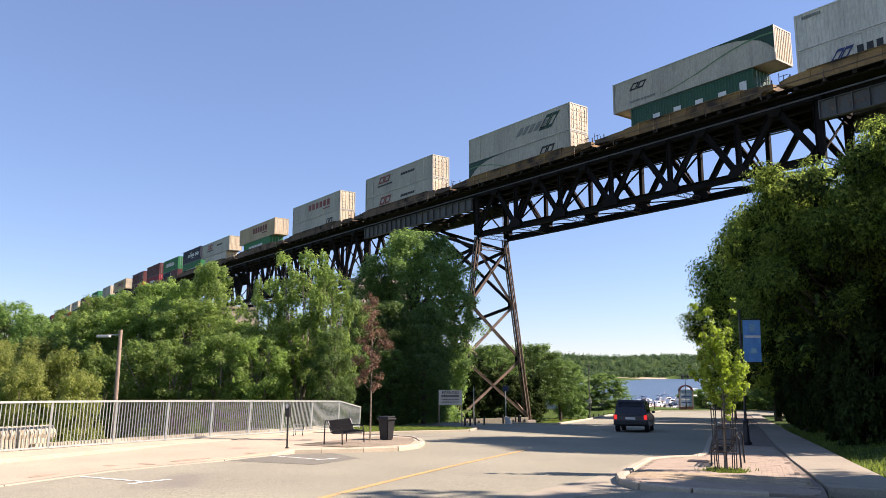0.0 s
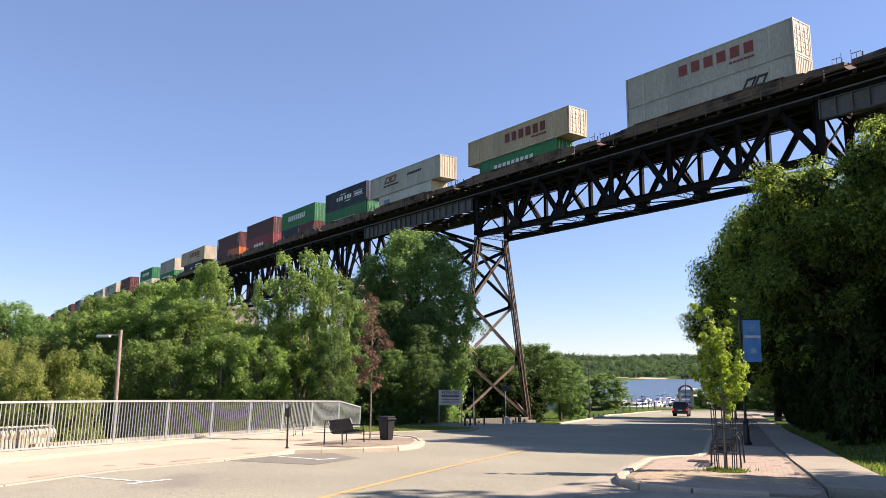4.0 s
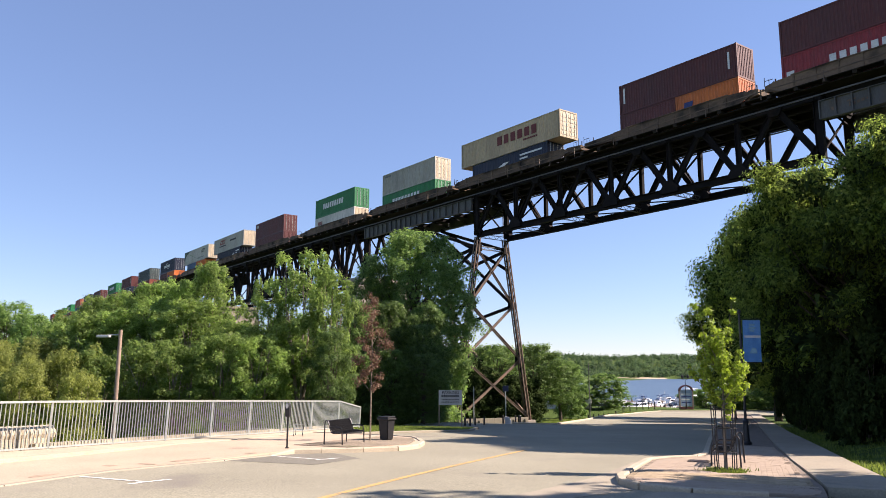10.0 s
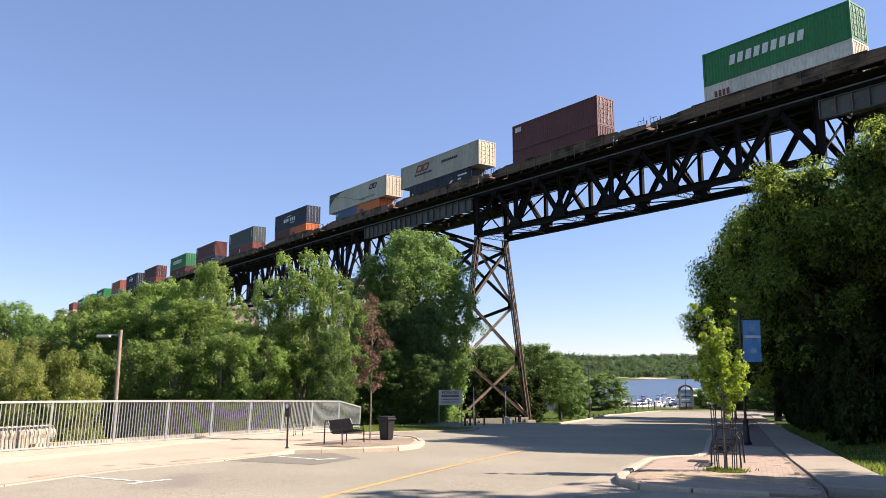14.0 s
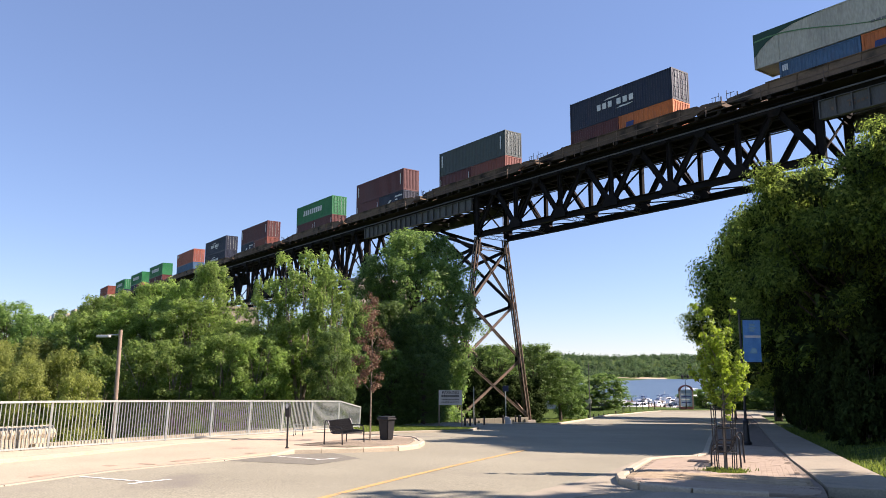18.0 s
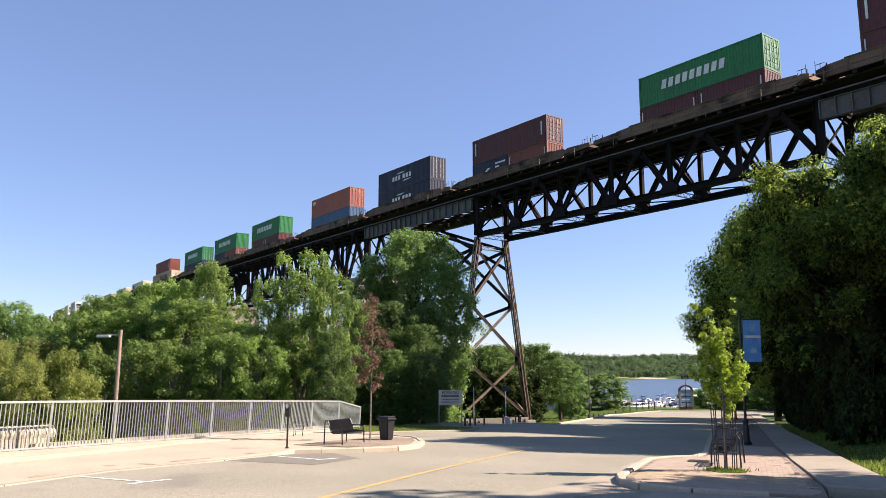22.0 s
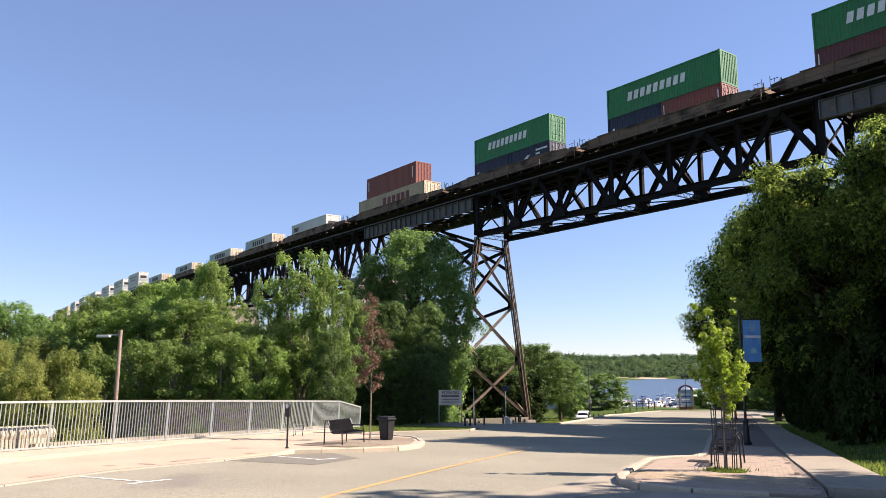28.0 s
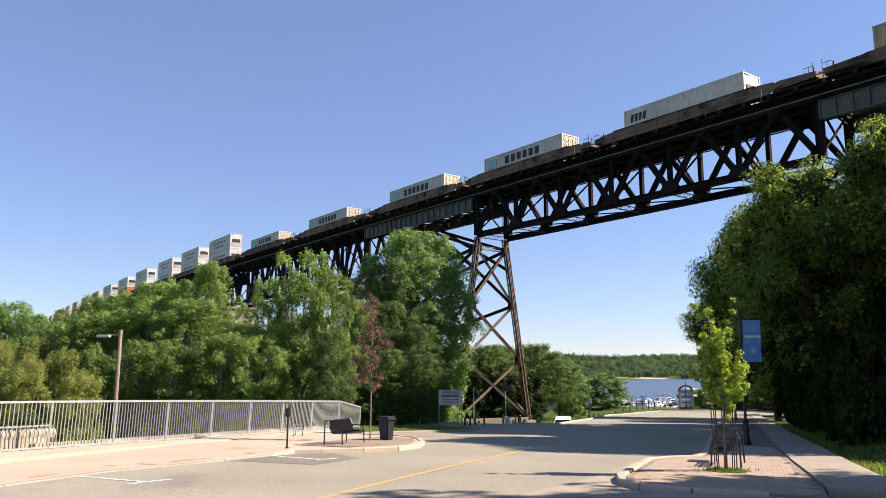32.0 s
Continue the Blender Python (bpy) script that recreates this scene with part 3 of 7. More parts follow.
            bpart("brace", bm, steel)


girder_span(30, -25.9, 19.35, 20.75, GIRDER)
truss_span(-65.0, -26.2, 16.65, 21.25, 6)
girder_span(-65.4, -76.3, 19.5, 20.9, GIRDER)
girder_span(-76.5, -88.6, 19.5, 20.9, GIRDER)
truss_span(-141.6, -88.9, 14.2, 21.15, 8)
for a in range(-402, -142, 20):
    girder_span(a + 20 - 0.2, a, 18.6, 20.75, STEEL, pitch=2.0)
tower((-65.1, -76.8), 16.5, (15.3, 9.05, 3.0, -3.4), 3.1, STEEL_RUST, STONE, sides=[
    (15.3, 19.2, STEEL), (15.3, 13.3, STEEL), (9.05, 7.0, STEEL), (9.05, 18.6, STEEL), (13.0, 19.4, STEEL), (3.0, 13.3, STEEL_RUST), (-3.4, 7.0, STEEL_RUST), (15.3, 8.0, STEEL)])
bm = bmesh.new()
laced(bm, track(-65.4, 2.2, 16.9), track(-65.4, 2.2, 21.0), 0.42, 0.4)
bpart("laced_post", bm, GIRDER, None, "weathered grey laced post")
for a in (-150, -190, -230, -270, -310, -350):
    tower((a, a - 10), 18.6, (18.2, 10.5, 3.5, -3.4), 2.6, STEEL, STONE)
tower((24, 14), 19.3, (18.9, 11.5, 5, 0.2), 2.0, STEEL, STONE)


def pier(s, z0, z1):
    """A tapered pier of coursed stone blocks."""
    bm = bmesh.new()
    c = track(s, 0, 0)
    box(bm, c.x - 1.3, c.x + 1.3, c.y - 3.9, c.y + 3.9, z0, z1 - 0.5)
    core = bpart("pier", bm, STONE)
    courses = int((z1 - 0.5 - z0) / 0.7)
    for k in range(courses):
        grow = 0.04 * (courses - k)
        for j in range(6):
            bm = bmesh.new()
            y0 = c.y - 4 - grow + (8 + 2 * grow) * j / 6
            box(bm, c.x + 1.3, c.x + 1.42 + grow, y0 + 0.02, y0 + (8 + 2 * grow) / 6 - 0.02, z0 + k * 0.7 + 0.015, z0 + k * 0.7 + 0.69)
            bpart("stone", bm, STONE, core)
        bm = bmesh.new()
        box(bm, c.x - 1.45 - grow, c.x + 1.42 + grow, c.y - 4.1 - grow, c.y - 3.9, z0 + k * 0.7 + 0.015, z0 + k * 0.7 + 0.69)
        bpart("stone", bm, STONE, core)
    bm = bmesh.new()
    box(bm, c.x - 1.8, c.x + 1.8, c.y - 4.5, c.y + 4.5, z1 - 0.5, z1, 0.05)
    bpart("capstone", bm, STONE, core)


pier(-89.2, -4, 14.0)
pier(-142, -4, 14.0)

# deck: stringers, ties, rails, footwalk with its railing
def ribbon(off, z, w, h, s0, s1, step=10):
    """One unbroken bar that follows the track."""
    bm = bmesh.new()
    rings = []
    k = 0
    while s0 + k * step <= s1:
        a = s0 + k * step
        rings.append([bm.verts.new(track(a, off + i * w / 2, z + j * h / 2)) for i, j in ((-1, -1), (1, -1), (1, 1), (-1, 1))])
        k += 1
    for r0, r1 in zip(rings, rings[1:]):
        for i in range(4):
            bm.faces.new((r0[i], r0[(i + 1) % 4], r1[(i + 1) % 4], r1[i]))
    bm.faces.new(rings[0][::-1])
    bm.faces.new(rings[-1])
    return bm


for off in (-0.95, 0.95):
    bpart("stringer", ribbon(off, 21.25, 0.4, 0.9, -420, 40), STEEL)
TIE_MESH = {}
bm_far = bmesh.new()
a, k = -420.0, 0
while a < 36:
    wide = 3.05 if k % 5 == 0 else 2.2
    if -96 < a < 10:
        if wide not in TIE_MESH:
            bm = bmesh.new()
            box(bm, -0.165, 0.165, -wide, min(wide, 2.3), -0.13, 0.13)
            me = bpy.data.meshes.new("tie")
            bm.to_mesh(me)
            bm.free()
            me.materials.append(TIMBER)
            TIE_MESH[wide] = me
        p = track(a, 0, 21.98)
        share("tie", TIE_MESH[wide], bridge, bridge_back @ pose(p.x, p.y, p.z, 0, 0, track_turn(a)))
    else:
        beam(bm_far, track(a, -wide, 21.98), track(a, min(wide, 2.3), 21.98), 0.33, 0.26)
    a += 0.42
    k += 1
rest_of_ties = bpart("timber_deck", bm_far, TIMBER, None, "dark creosoted timber deck")
rest_of_ties["kind"] = "stuff"
# unseen sheet added under the ties to stop sun through their gaps
bpart("deck_board", ribbon(0, 21.8, 5.6, 0.03, -420, 40), TIMBER)
for off in (-0.76, 0.76):
    bpart("rail", ribbon(off, RAIL_Z - 0.08, 0.1, 0.16, -900, 700, 20), RAIL)
for side in (-1, 1):
    for j in range(3):
        bpart("footwalk", ribbon(side * (2.45 + 0.26 * j), 22.13, 0.24, 0.05, -420, 40), TIMBER, None, "weathered footwalk plank")
    bpart("edge_beam", ribbon(side * 3.0, 21.05, 0.08, 0.1, -420, 40), GIRDER)
    rail = bpart("handrail", ribbon(side * 3.08, 22.55, 0.06, 0.07, -420, 40), STEEL_RUST)
    a = -150.0
    while a < 38:
        bm = bmesh.new()
        beam(bm, track(a, side * 3.08, 21.9), track(a, side * 3.08, 22.72), 0.07, 0.07, up=(1, 0, 0))
        bpart("post", bm, STEEL_RUST, rail)
        a += 4.8


# ------------------------------------------------------------------ containers and well cars
PAINT = {
    "grey": (0.40, 0.385, 0.315), "white": (0.55, 0.54, 0.475), "cream": (0.60, 0.49, 0.33), "tan": (0.46, 0.36, 0.22), "green": (0.016, 0.17, 0.055), "bottle": (0.02, 0.09, 0.05),
    "navy": (0.015, 0.022, 0.042), "blue": (0.055, 0.12, 0.21), "maroon": (0.105, 0.03, 0.027), "red": (0.24, 0.03, 0.035),
    "rust": (0.2, 0.056, 0.036), "coral": (0.34, 0.10, 0.06), "orange": (0.52, 0.14, 0.03), "slate": (0.055, 0.075, 0.07),
}
WORDS = {"grey": "light grey", "white": "white", "cream": "cream", "tan": "faded tan", "green": "bright green", "bottle": "dark green", "navy": "navy blue", "blue": "faded blue",
         "maroon": "dark maroon", "red": "crimson red", "rust": "rust-red", "coral": "faded coral red", "orange": "orange", "slate": "dark slate grey"}
for key, col in PAINT.items():
    dull = tuple(c * 0.72 + 0.012 for c in col)
    mat("box_" + key, col, dull, rough=0.55, scale=0.5, fine=8, bump=0.06, vary=0.1, stain=tuple(c * 0.35 + 0.035 + 0.02 * (i == 0) for i, c in enumerate(col)), stain_at=(0.6, 0.82),
        stain_scale=1.1, stretch=(1, 1, 0.3), spec=0.3)
INK = {k: mat("ink_" + k, c, tuple(v * 0.8 for v in c), rough=0.6, scale=2, fine=10, bump=0, spec=0.3) for k, c in
       {"white": (0.66, 0.68, 0.66), "black": (0.03, 0.03, 0.032), "red": (0.22, 0.05, 0.04), "brown": (0.15, 0.03, 0.025), "navy": (0.03, 0.05, 0.16), "sky": (0.25, 0.45, 0.56), "darkgreen": (0.02, 0.06, 0.04), "leafgreen": (0.10, 0.22, 0.10), "greyblue": (0.19, 0.20, 0.19), "bluegrey": (0.13, 0.2, 0.26)}.items()}
# side markings: rows of (ink, from, to along the side, foot, head of the side's height, pieces, slant)
SIGNS = {
    "": (),
    "emblem_red": (("red", 0.21, 0.38, 0.52, 0.82, 2, 0.03), ("black", 0.2, 0.43, 0.37, 0.44, 10, 0), ("black", 0.55, 0.75, 0.58, 0.68, 8, 0.01)),
    "emblem_low": (("red", 0.23, 0.39, 0.5, 0.85, 2, 0.03), ("black", 0.55, 0.75, 0.58, 0.68, 8, 0.01)),
    "emblem_first": (("black", 0.12, 0.22, 0.58, 0.8, 2, 0.03), ("greyblue", 0.12, 0.3, 0.18, 0.24, 9, 0)),
    "emblem_last": (("black", 0.71, 0.83, 0.56, 0.8, 2, 0.03), ("greyblue", 0.55, 0.82, 0.2, 0.26, 12, 0)),
    "emblem_end": (("black", 0.72, 0.84, 0.42, 0.72, 2, 0.03),),
    "slant_word": (("greyblue", 0.5, 0.78, 0.4, 0.68, 5, 0.05), ("darkgreen", 0.72, 0.84, 0.34, 0.84, 2, 0.08)),
    "big_brown": (("brown", 0.4, 0.81, 0.44, 0.78, 6, 0.0), ("brown", 0.66, 0.8, 0.3, 0.36, 7, 0)),
    "big_red": (("red", 0.36, 0.82, 0.46, 0.78, 6, 0.0), ("red", 0.66, 0.8, 0.3, 0.36, 7, 0)),
    "white_word": (("white", 0.2, 0.73, 0.4, 0.68, 9, 0.012),),
    "white_word_mid": (("white", 0.2, 0.76, 0.25, 0.5, 9, 0.012),),
    "white_pair": (("white", 0.29, 0.46, 0.42, 0.62, 3, 0), ("white", 0.49, 0.67, 0.42, 0.62, 3, 0), ("white", 0.36, 0.48, 0.7, 0.745, 1, 0.05), ("white", 0.48, 0.6, 0.3, 0.345, 1, 0.05)),
    "white_pair_plate": (("white", 0.29, 0.46, 0.42, 0.62, 3, 0), ("white", 0.49, 0.67, 0.42, 0.62, 3, 0), ("white", 0.36, 0.48, 0.7, 0.745, 1, 0.05), ("white", 0.48, 0.6, 0.3, 0.345, 1, 0.05),
                         ("white", 0.7, 0.93, 0.4, 0.43, 1, 0), ("white", 0.7, 0.93, 0.62, 0.65, 1, 0), ("white", 0.72, 0.91, 0.47, 0.57, 11, 0)),
    "black_word": (("black", 0.29, 0.75, 0.56, 0.84, 6, 0.0), ("sky", 0.07, 0.17, 0.52, 0.86, 1, 0)),
    "small_word": (("black", 0.06, 0.21, 0.56, 0.8, 4, 0.01),),
    "blue_emblem": (("navy", 0.2, 0.3, 0.42, 0.72, 2, 0.05), ("black", 0.36, 0.85, 0.42, 0.66, 9, 0.0)),
    "top_strip": (("greyblue", 0.05, 0.17, 0.82, 0.9, 9, 0),),
    "white_serif": (("white", 0.3, 0.66, 0.36, 0.66, 6, 0.0), ("white", 0.03, 0.08, 0.3, 0.55, 1, 0)),
    "spread_white": (("white", 0.2, 0.26, 0.34, 0.6, 1, 0), ("white", 0.38, 0.44, 0.34, 0.6, 1, 0), ("white", 0.56, 0.62, 0.34, 0.6, 1, 0), ("white", 0.74, 0.8, 0.34, 0.6, 1, 0), ("white", 0.9, 0.95, 0.2, 0.7, 1, 0)),
    "corner_mark": (("white", 0.04, 0.055, 0.35, 0.85, 1, 0), ("white", 0.93, 0.945, 0.3, 0.8, 1, 0)),
    "corner_word": (("white", 0.04, 0.12, 0.7, 0.88, 3, 0),),
    "red_small": (("red", 0.08, 0.2, 0.55, 0.75, 4, 0),),
    "wing": (("white", 0.2, 0.28, 0.2, 0.66, 1, 0.24), ("white", 0.66, 0.94, 0.74, 0.81, 1, 0), ("white", 0.66, 0.76, 0.58, 0.65, 1, 0)),
    "wing_small": (("white", 0.06, 0.1, 0.3, 0.6, 1, 0.04), ("white", 0.14, 0.3, 0.36, 0.5, 5, 0)),
    "faint": (("bluegrey", 0.1, 0.22, 0.5, 0.75, 1, 0),),
    "square_end": (("navy", 0.12, 0.26, 0.3, 0.7, 1, 0.03),),
    "frame_word": (("greyblue", 0.18, 0.8, 0.58, 0.72, 7, 0), ("greyblue", 0.3, 0.7, 0.3, 0.42, 6, 0)),
}
BOXES = {}


def freight_container(length, height, colour, sign="", end="doors", swoosh=0, reefer=False):
    """A steel container in its parts, with its foot at the origin; built once for each kind, then copied."""
    key = (length, height, colour, sign, end, swoosh, reefer)
    if key in BOXES:
        return copy_thing(BOXES[key], Matrix.Identity(4))
    wide = 2.59 if length > 14 else 2.44
    lx, wy = length / 2, wide / 2
    paint = MATS["box_" + colour]
    # cream ends put the sun's warm tone, and some dirt, into the paint
    end_paint = MATS["box_cream"] if colour in ("grey", "white", "tan") and not reefer else paint
    root = new("freight_container")
    size = "long" if length > 14 else ("short" if length < 8 else "standard")
    tagged(root, "%s %s steel freight container %s" % (size, WORDS[colour], "with painted side markings" if sign else "with plain corrugated sides"), "container", "containers on the train")
    # corrugated body
    bm = bmesh.new()
    dep = 0.012 if reefer else (0.02 if length > 14 and colour != "tan" else 0.036)
    xs = []
    pitch = 0.28
    n = int((length - 0.3) / pitch)
    x = -n * pitch / 2
    for i in range(n):
        xs += [(x, 0), (x + 0.07, 0), (x + 0.11, dep), (x + 0.24, dep)]
        x += pitch
    xs.append((x, 0))
    for side in (-1, 1):
        lo = [bm.verts.new((px, side * (wy - 0.02 - d), 0.14)) for px, d in xs]
        hi = [bm.verts.new((px, side * (wy - 0.02 - d), height - 0.1)) for px, d in xs]
        for i in range(len(xs) - 1):
            bm.faces.new((lo[i], lo[i + 1], hi[i + 1], hi[i]) if side < 0 else (lo[i + 1], lo[i], hi[i], hi[i + 1]))
    box(bm, -lx + 0.06, lx - 0.06, -wy + 0.06, wy - 0.06, 0.12, height - 0.035)
    body = part("body", bm, paint, root)
    # frame: corner posts, rails, castings
    bm = bmesh.new()
    for sx in (-1, 1):
        for sy in (-1, 1):
            box(bm, sx * lx - (0.16 if sx > 0 else 0), sx * lx + (0.16 if sx < 0 else 0), sy * wy - (0.14 if sy > 0 else 0), sy * wy + (0.14 if sy < 0 else 0), 0, height)
        box(bm, sx * lx - (0.1 if sx > 0 else 0), sx * lx + (0.1 if sx < 0 else 0), -wy + 0.14, wy - 0.14, 0.02, 0.16)
        box(bm, sx * lx - (0.1 if sx > 0 else 0), sx * lx + (0.1 if sx < 0 else 0), -wy + 0.14, wy - 0.14, height - 0.13, height - 0.01)
    for sy in (-1, 1):
        for z0, z1 in ((0.02, 0.17), (height - 0.12, height - 0.02)):
            box(bm, -lx + 0.16, lx - 0.16, sy * wy - (0.08 if sy > 0 else 0), sy * wy + (0.08 if sy < 0 else 0), z0, z1)
    part("frame", bm, paint, root)
    if length > 14:
        for sx in (-1, 1):
            for sy in (-1, 1):
                bm = bmesh.new()
                y0, y1 = sorted((sy * (wy - 0.05), sy * (wy + 0.004)))
                box(bm, sx * 6.1 - 0.09, sx * 6.1 + 0.09, y0, y1, 0, height - 0.02)
                part("post", bm, paint, root)
    # ends
    for sx in (-1, 1):
        style = end if sx > 0 else ("plain" if end == "doors" else "doors")
        if style == "doors":
            for sy in (-1, 1):
                bm = bmesh.new()
                y0, y1 = sorted((sy * 0.012, sy * (wy - 0.15)))
                x0, x1 = sorted((sx * (lx - 0.08), sx * (lx - 0.03)))
                box(bm, x0, x1, y0, y1, 0.17, height - 0.14)
                for k in range(5):
                    z = 0.3 + (height - 0.6) * k / 5
                    x0, x1 = sorted((sx * (lx - 0.03), sx * (lx - 0.004)))
                    box(bm, x0, x1, y0 + 0.08, y1 - 0.08, z, z + (height - 0.6) / 5 - 0.14)
                leaf = part("door", bm, end_paint, root)
                for k in (0.3, 0.75):
                    bm = bmesh.new()
                    yy = y0 + (y1 - y0) * k
                    tube(bm, [(sx * (lx + 0.025), yy, 0.15), (sx * (lx + 0.025), yy, height - 0.12)], 0.022, 6)
                    part("lock_rod", bm, GALV, leaf)
        else:
            bm = bmesh.new()
            k = 9 if not reefer else 1
            step = (2 * wy - 0.28) / k
            fold = []
            for i in range(k):
                y = -wy + 0.14 + step * i
                fold += [(y, 0.055), (y + step * 0.25, 0.055), (y + step * 0.35, 0.02), (y + step * 0.9, 0.02)]
            fold.append((wy - 0.14, 0.055))
            rim = [(sx * (lx - d), y) for y, d in fold] + [(sx * (lx - 0.1), wy - 0.14), (sx * (lx - 0.1), -wy + 0.14)]
            lo = [bm.verts.new((px, py, 0.16)) for px, py in rim]
            hi = [bm.verts.new((px, py, height - 0.13)) for px, py in rim]
            for i in range(len(rim)):
                j = (i + 1) % len(rim)
                bm.faces.new((lo[i], lo[j], hi[j], hi[i]) if sx > 0 else (lo[j], lo[i], hi[i], hi[j]))
            bm.faces.new(hi if sx > 0 else hi[::-1])
            bm.faces.new(lo[::-1] if sx > 0 else lo)
            part("end_wall", bm, end_paint, root)
            if reefer and sx > 0:
                bm = bmesh.new()
                box(bm, lx - 0.02, lx + 0.01, -0.8, 0.8, height * 0.42, height * 0.66)
                part("cooling_unit", bm, INK["black"], root, "dark grille of the cooling unit")
                bm = bmesh.new()
                box(bm, lx - 0.02, lx + 0.02, -0.9, 0.9, height * 0.16, height * 0.38)
                part("cooling_panel", bm, GALV, root)
    # markings as raised plates of paint
    y_at = -wy + 0.012
    for ink, f0, f1, z0, z1, pieces, slant in SIGNS[sign]:
        bm = bmesh.new()
        x0, x1 = -lx + length * f0, -lx + length * f1
        zl, zh = height * z0, height * z1
        wide_p = (x1 - x0) / pieces
        for k in range(pieces):
            a = x0 + wide_p * k
            b = a + wide_p * (0.8 if pieces > 1 else 1)
            sl = slant * length
            if pieces >= 3 and zh - zl > 0.35:
                b = a + wide_p * 0.66
                prism(bm, [(px + sl * (pz - zl) / (zh - zl), pz) for px, pz in ((a, zl), (b, zl), (b, zh), (a, zh))], y_at - 0.024, y_at)
            elif pieces == 2:
                t = (zh - zl) * 0.22
                v = wide_p * 0.9
                shapes = ([(a, zl), (a + v, zl), (a + v, zl + t), (a, zl + t)], [(a, zh - t), (a + v, zh - t), (a + v, zh), (a, zh)], [(a, zl + t), (a + 0.2 * v, zl + t), (a + 0.2 * v, zh - t), (a, zh - t)],
                          [(a + 0.8 * v, zl + t), (a + v, zl + t), (a + v, zh - t), (a + 0.8 * v, zh - t)])
                for p in shapes:
                    prism(bm, [(px + sl * (pz - zl) / (zh - zl), pz) for px, pz in p], y_at - 0.024, y_at)
            else:
                prism(bm, [(a, zl), (b, zl), (b + sl, zh), (a + sl, zh)], y_at - 0.024, y_at)
        part("side_marking", bm, INK[ink], root, "%s painted marking" % ink)
    if swoosh:
        # a dark sweep with a light edge over one end of the side
        curve = [(0.0, 0.32), (0.03, 0.5), (0.07, 0.67), (0.12, 0.8), (0.2, 0.91), (0.3, 0.965), (0.36, 0.98)]
        sweep = [(0.004, 0.8), (0.07, 0.82), (0.15, 0.79), (0.24, 0.7), (0.33, 0.57), (0.43, 0.4), (0.55, 0.24), (0.66, 0.14)]
        flip = -1 if swoosh < 0 else 1
        pts = [(flip * (lx - f * length - 0.02), z * height) for f, z in curve]
        bm = bmesh.new()
        prism(bm, pts + [(pts[-1][0], height - 0.02), (pts[0][0], height - 0.02)], y_at - 0.018, y_at)
        part("side_marking", bm, INK["darkgreen"], root, "dark green field painted over one end")
        up = [(flip * (lx - f * length), z * height) for f, z in sweep]
        bm = bmesh.new()
        prism(bm, up + [(px, pz - 0.13 * (1 - 0.7 * k / 7)) for k, (px, pz) in reversed(list(enumerate(up)))], y_at - 0.024, y_at)
        part("side_marking", bm, INK["leafgreen"], root, "thin curved green painted line")
    BOXES[key] = root
    return root


CAR_MAT = mat("car_ochre", (0.33, 0.20, 0.075), (0.20, 0.125, 0.056), rough=0.75, scale=0.7, fine=10, bump=0.15, vary=0.3, stain=(0.05, 0.036, 0.027), stain_at=(0.46, 0.66), stain_scale=0.9, stretch=(0.5, 1, 0.7), spec=0.25)
CAR_BROWN = mat("car_brown", (0.19, 0.13, 0.085), (0.115, 0.08, 0.056), rough=0.8, scale=0.7, fine=10, bump=0.15, vary=0.25, stain=(0.03, 0.025, 0.021), stain_at=(0.5, 0.68), stain_scale=0.9, stretch=(0.5, 1, 0.7), spec=0.2)
TRUCK_MAT = mat("truck_steel", (0.035, 0.03, 0.027), (0.06, 0.045, 0.035), rough=0.85, scale=2, fine=14, bump=0.3, spec=0.2)
CARS = {}


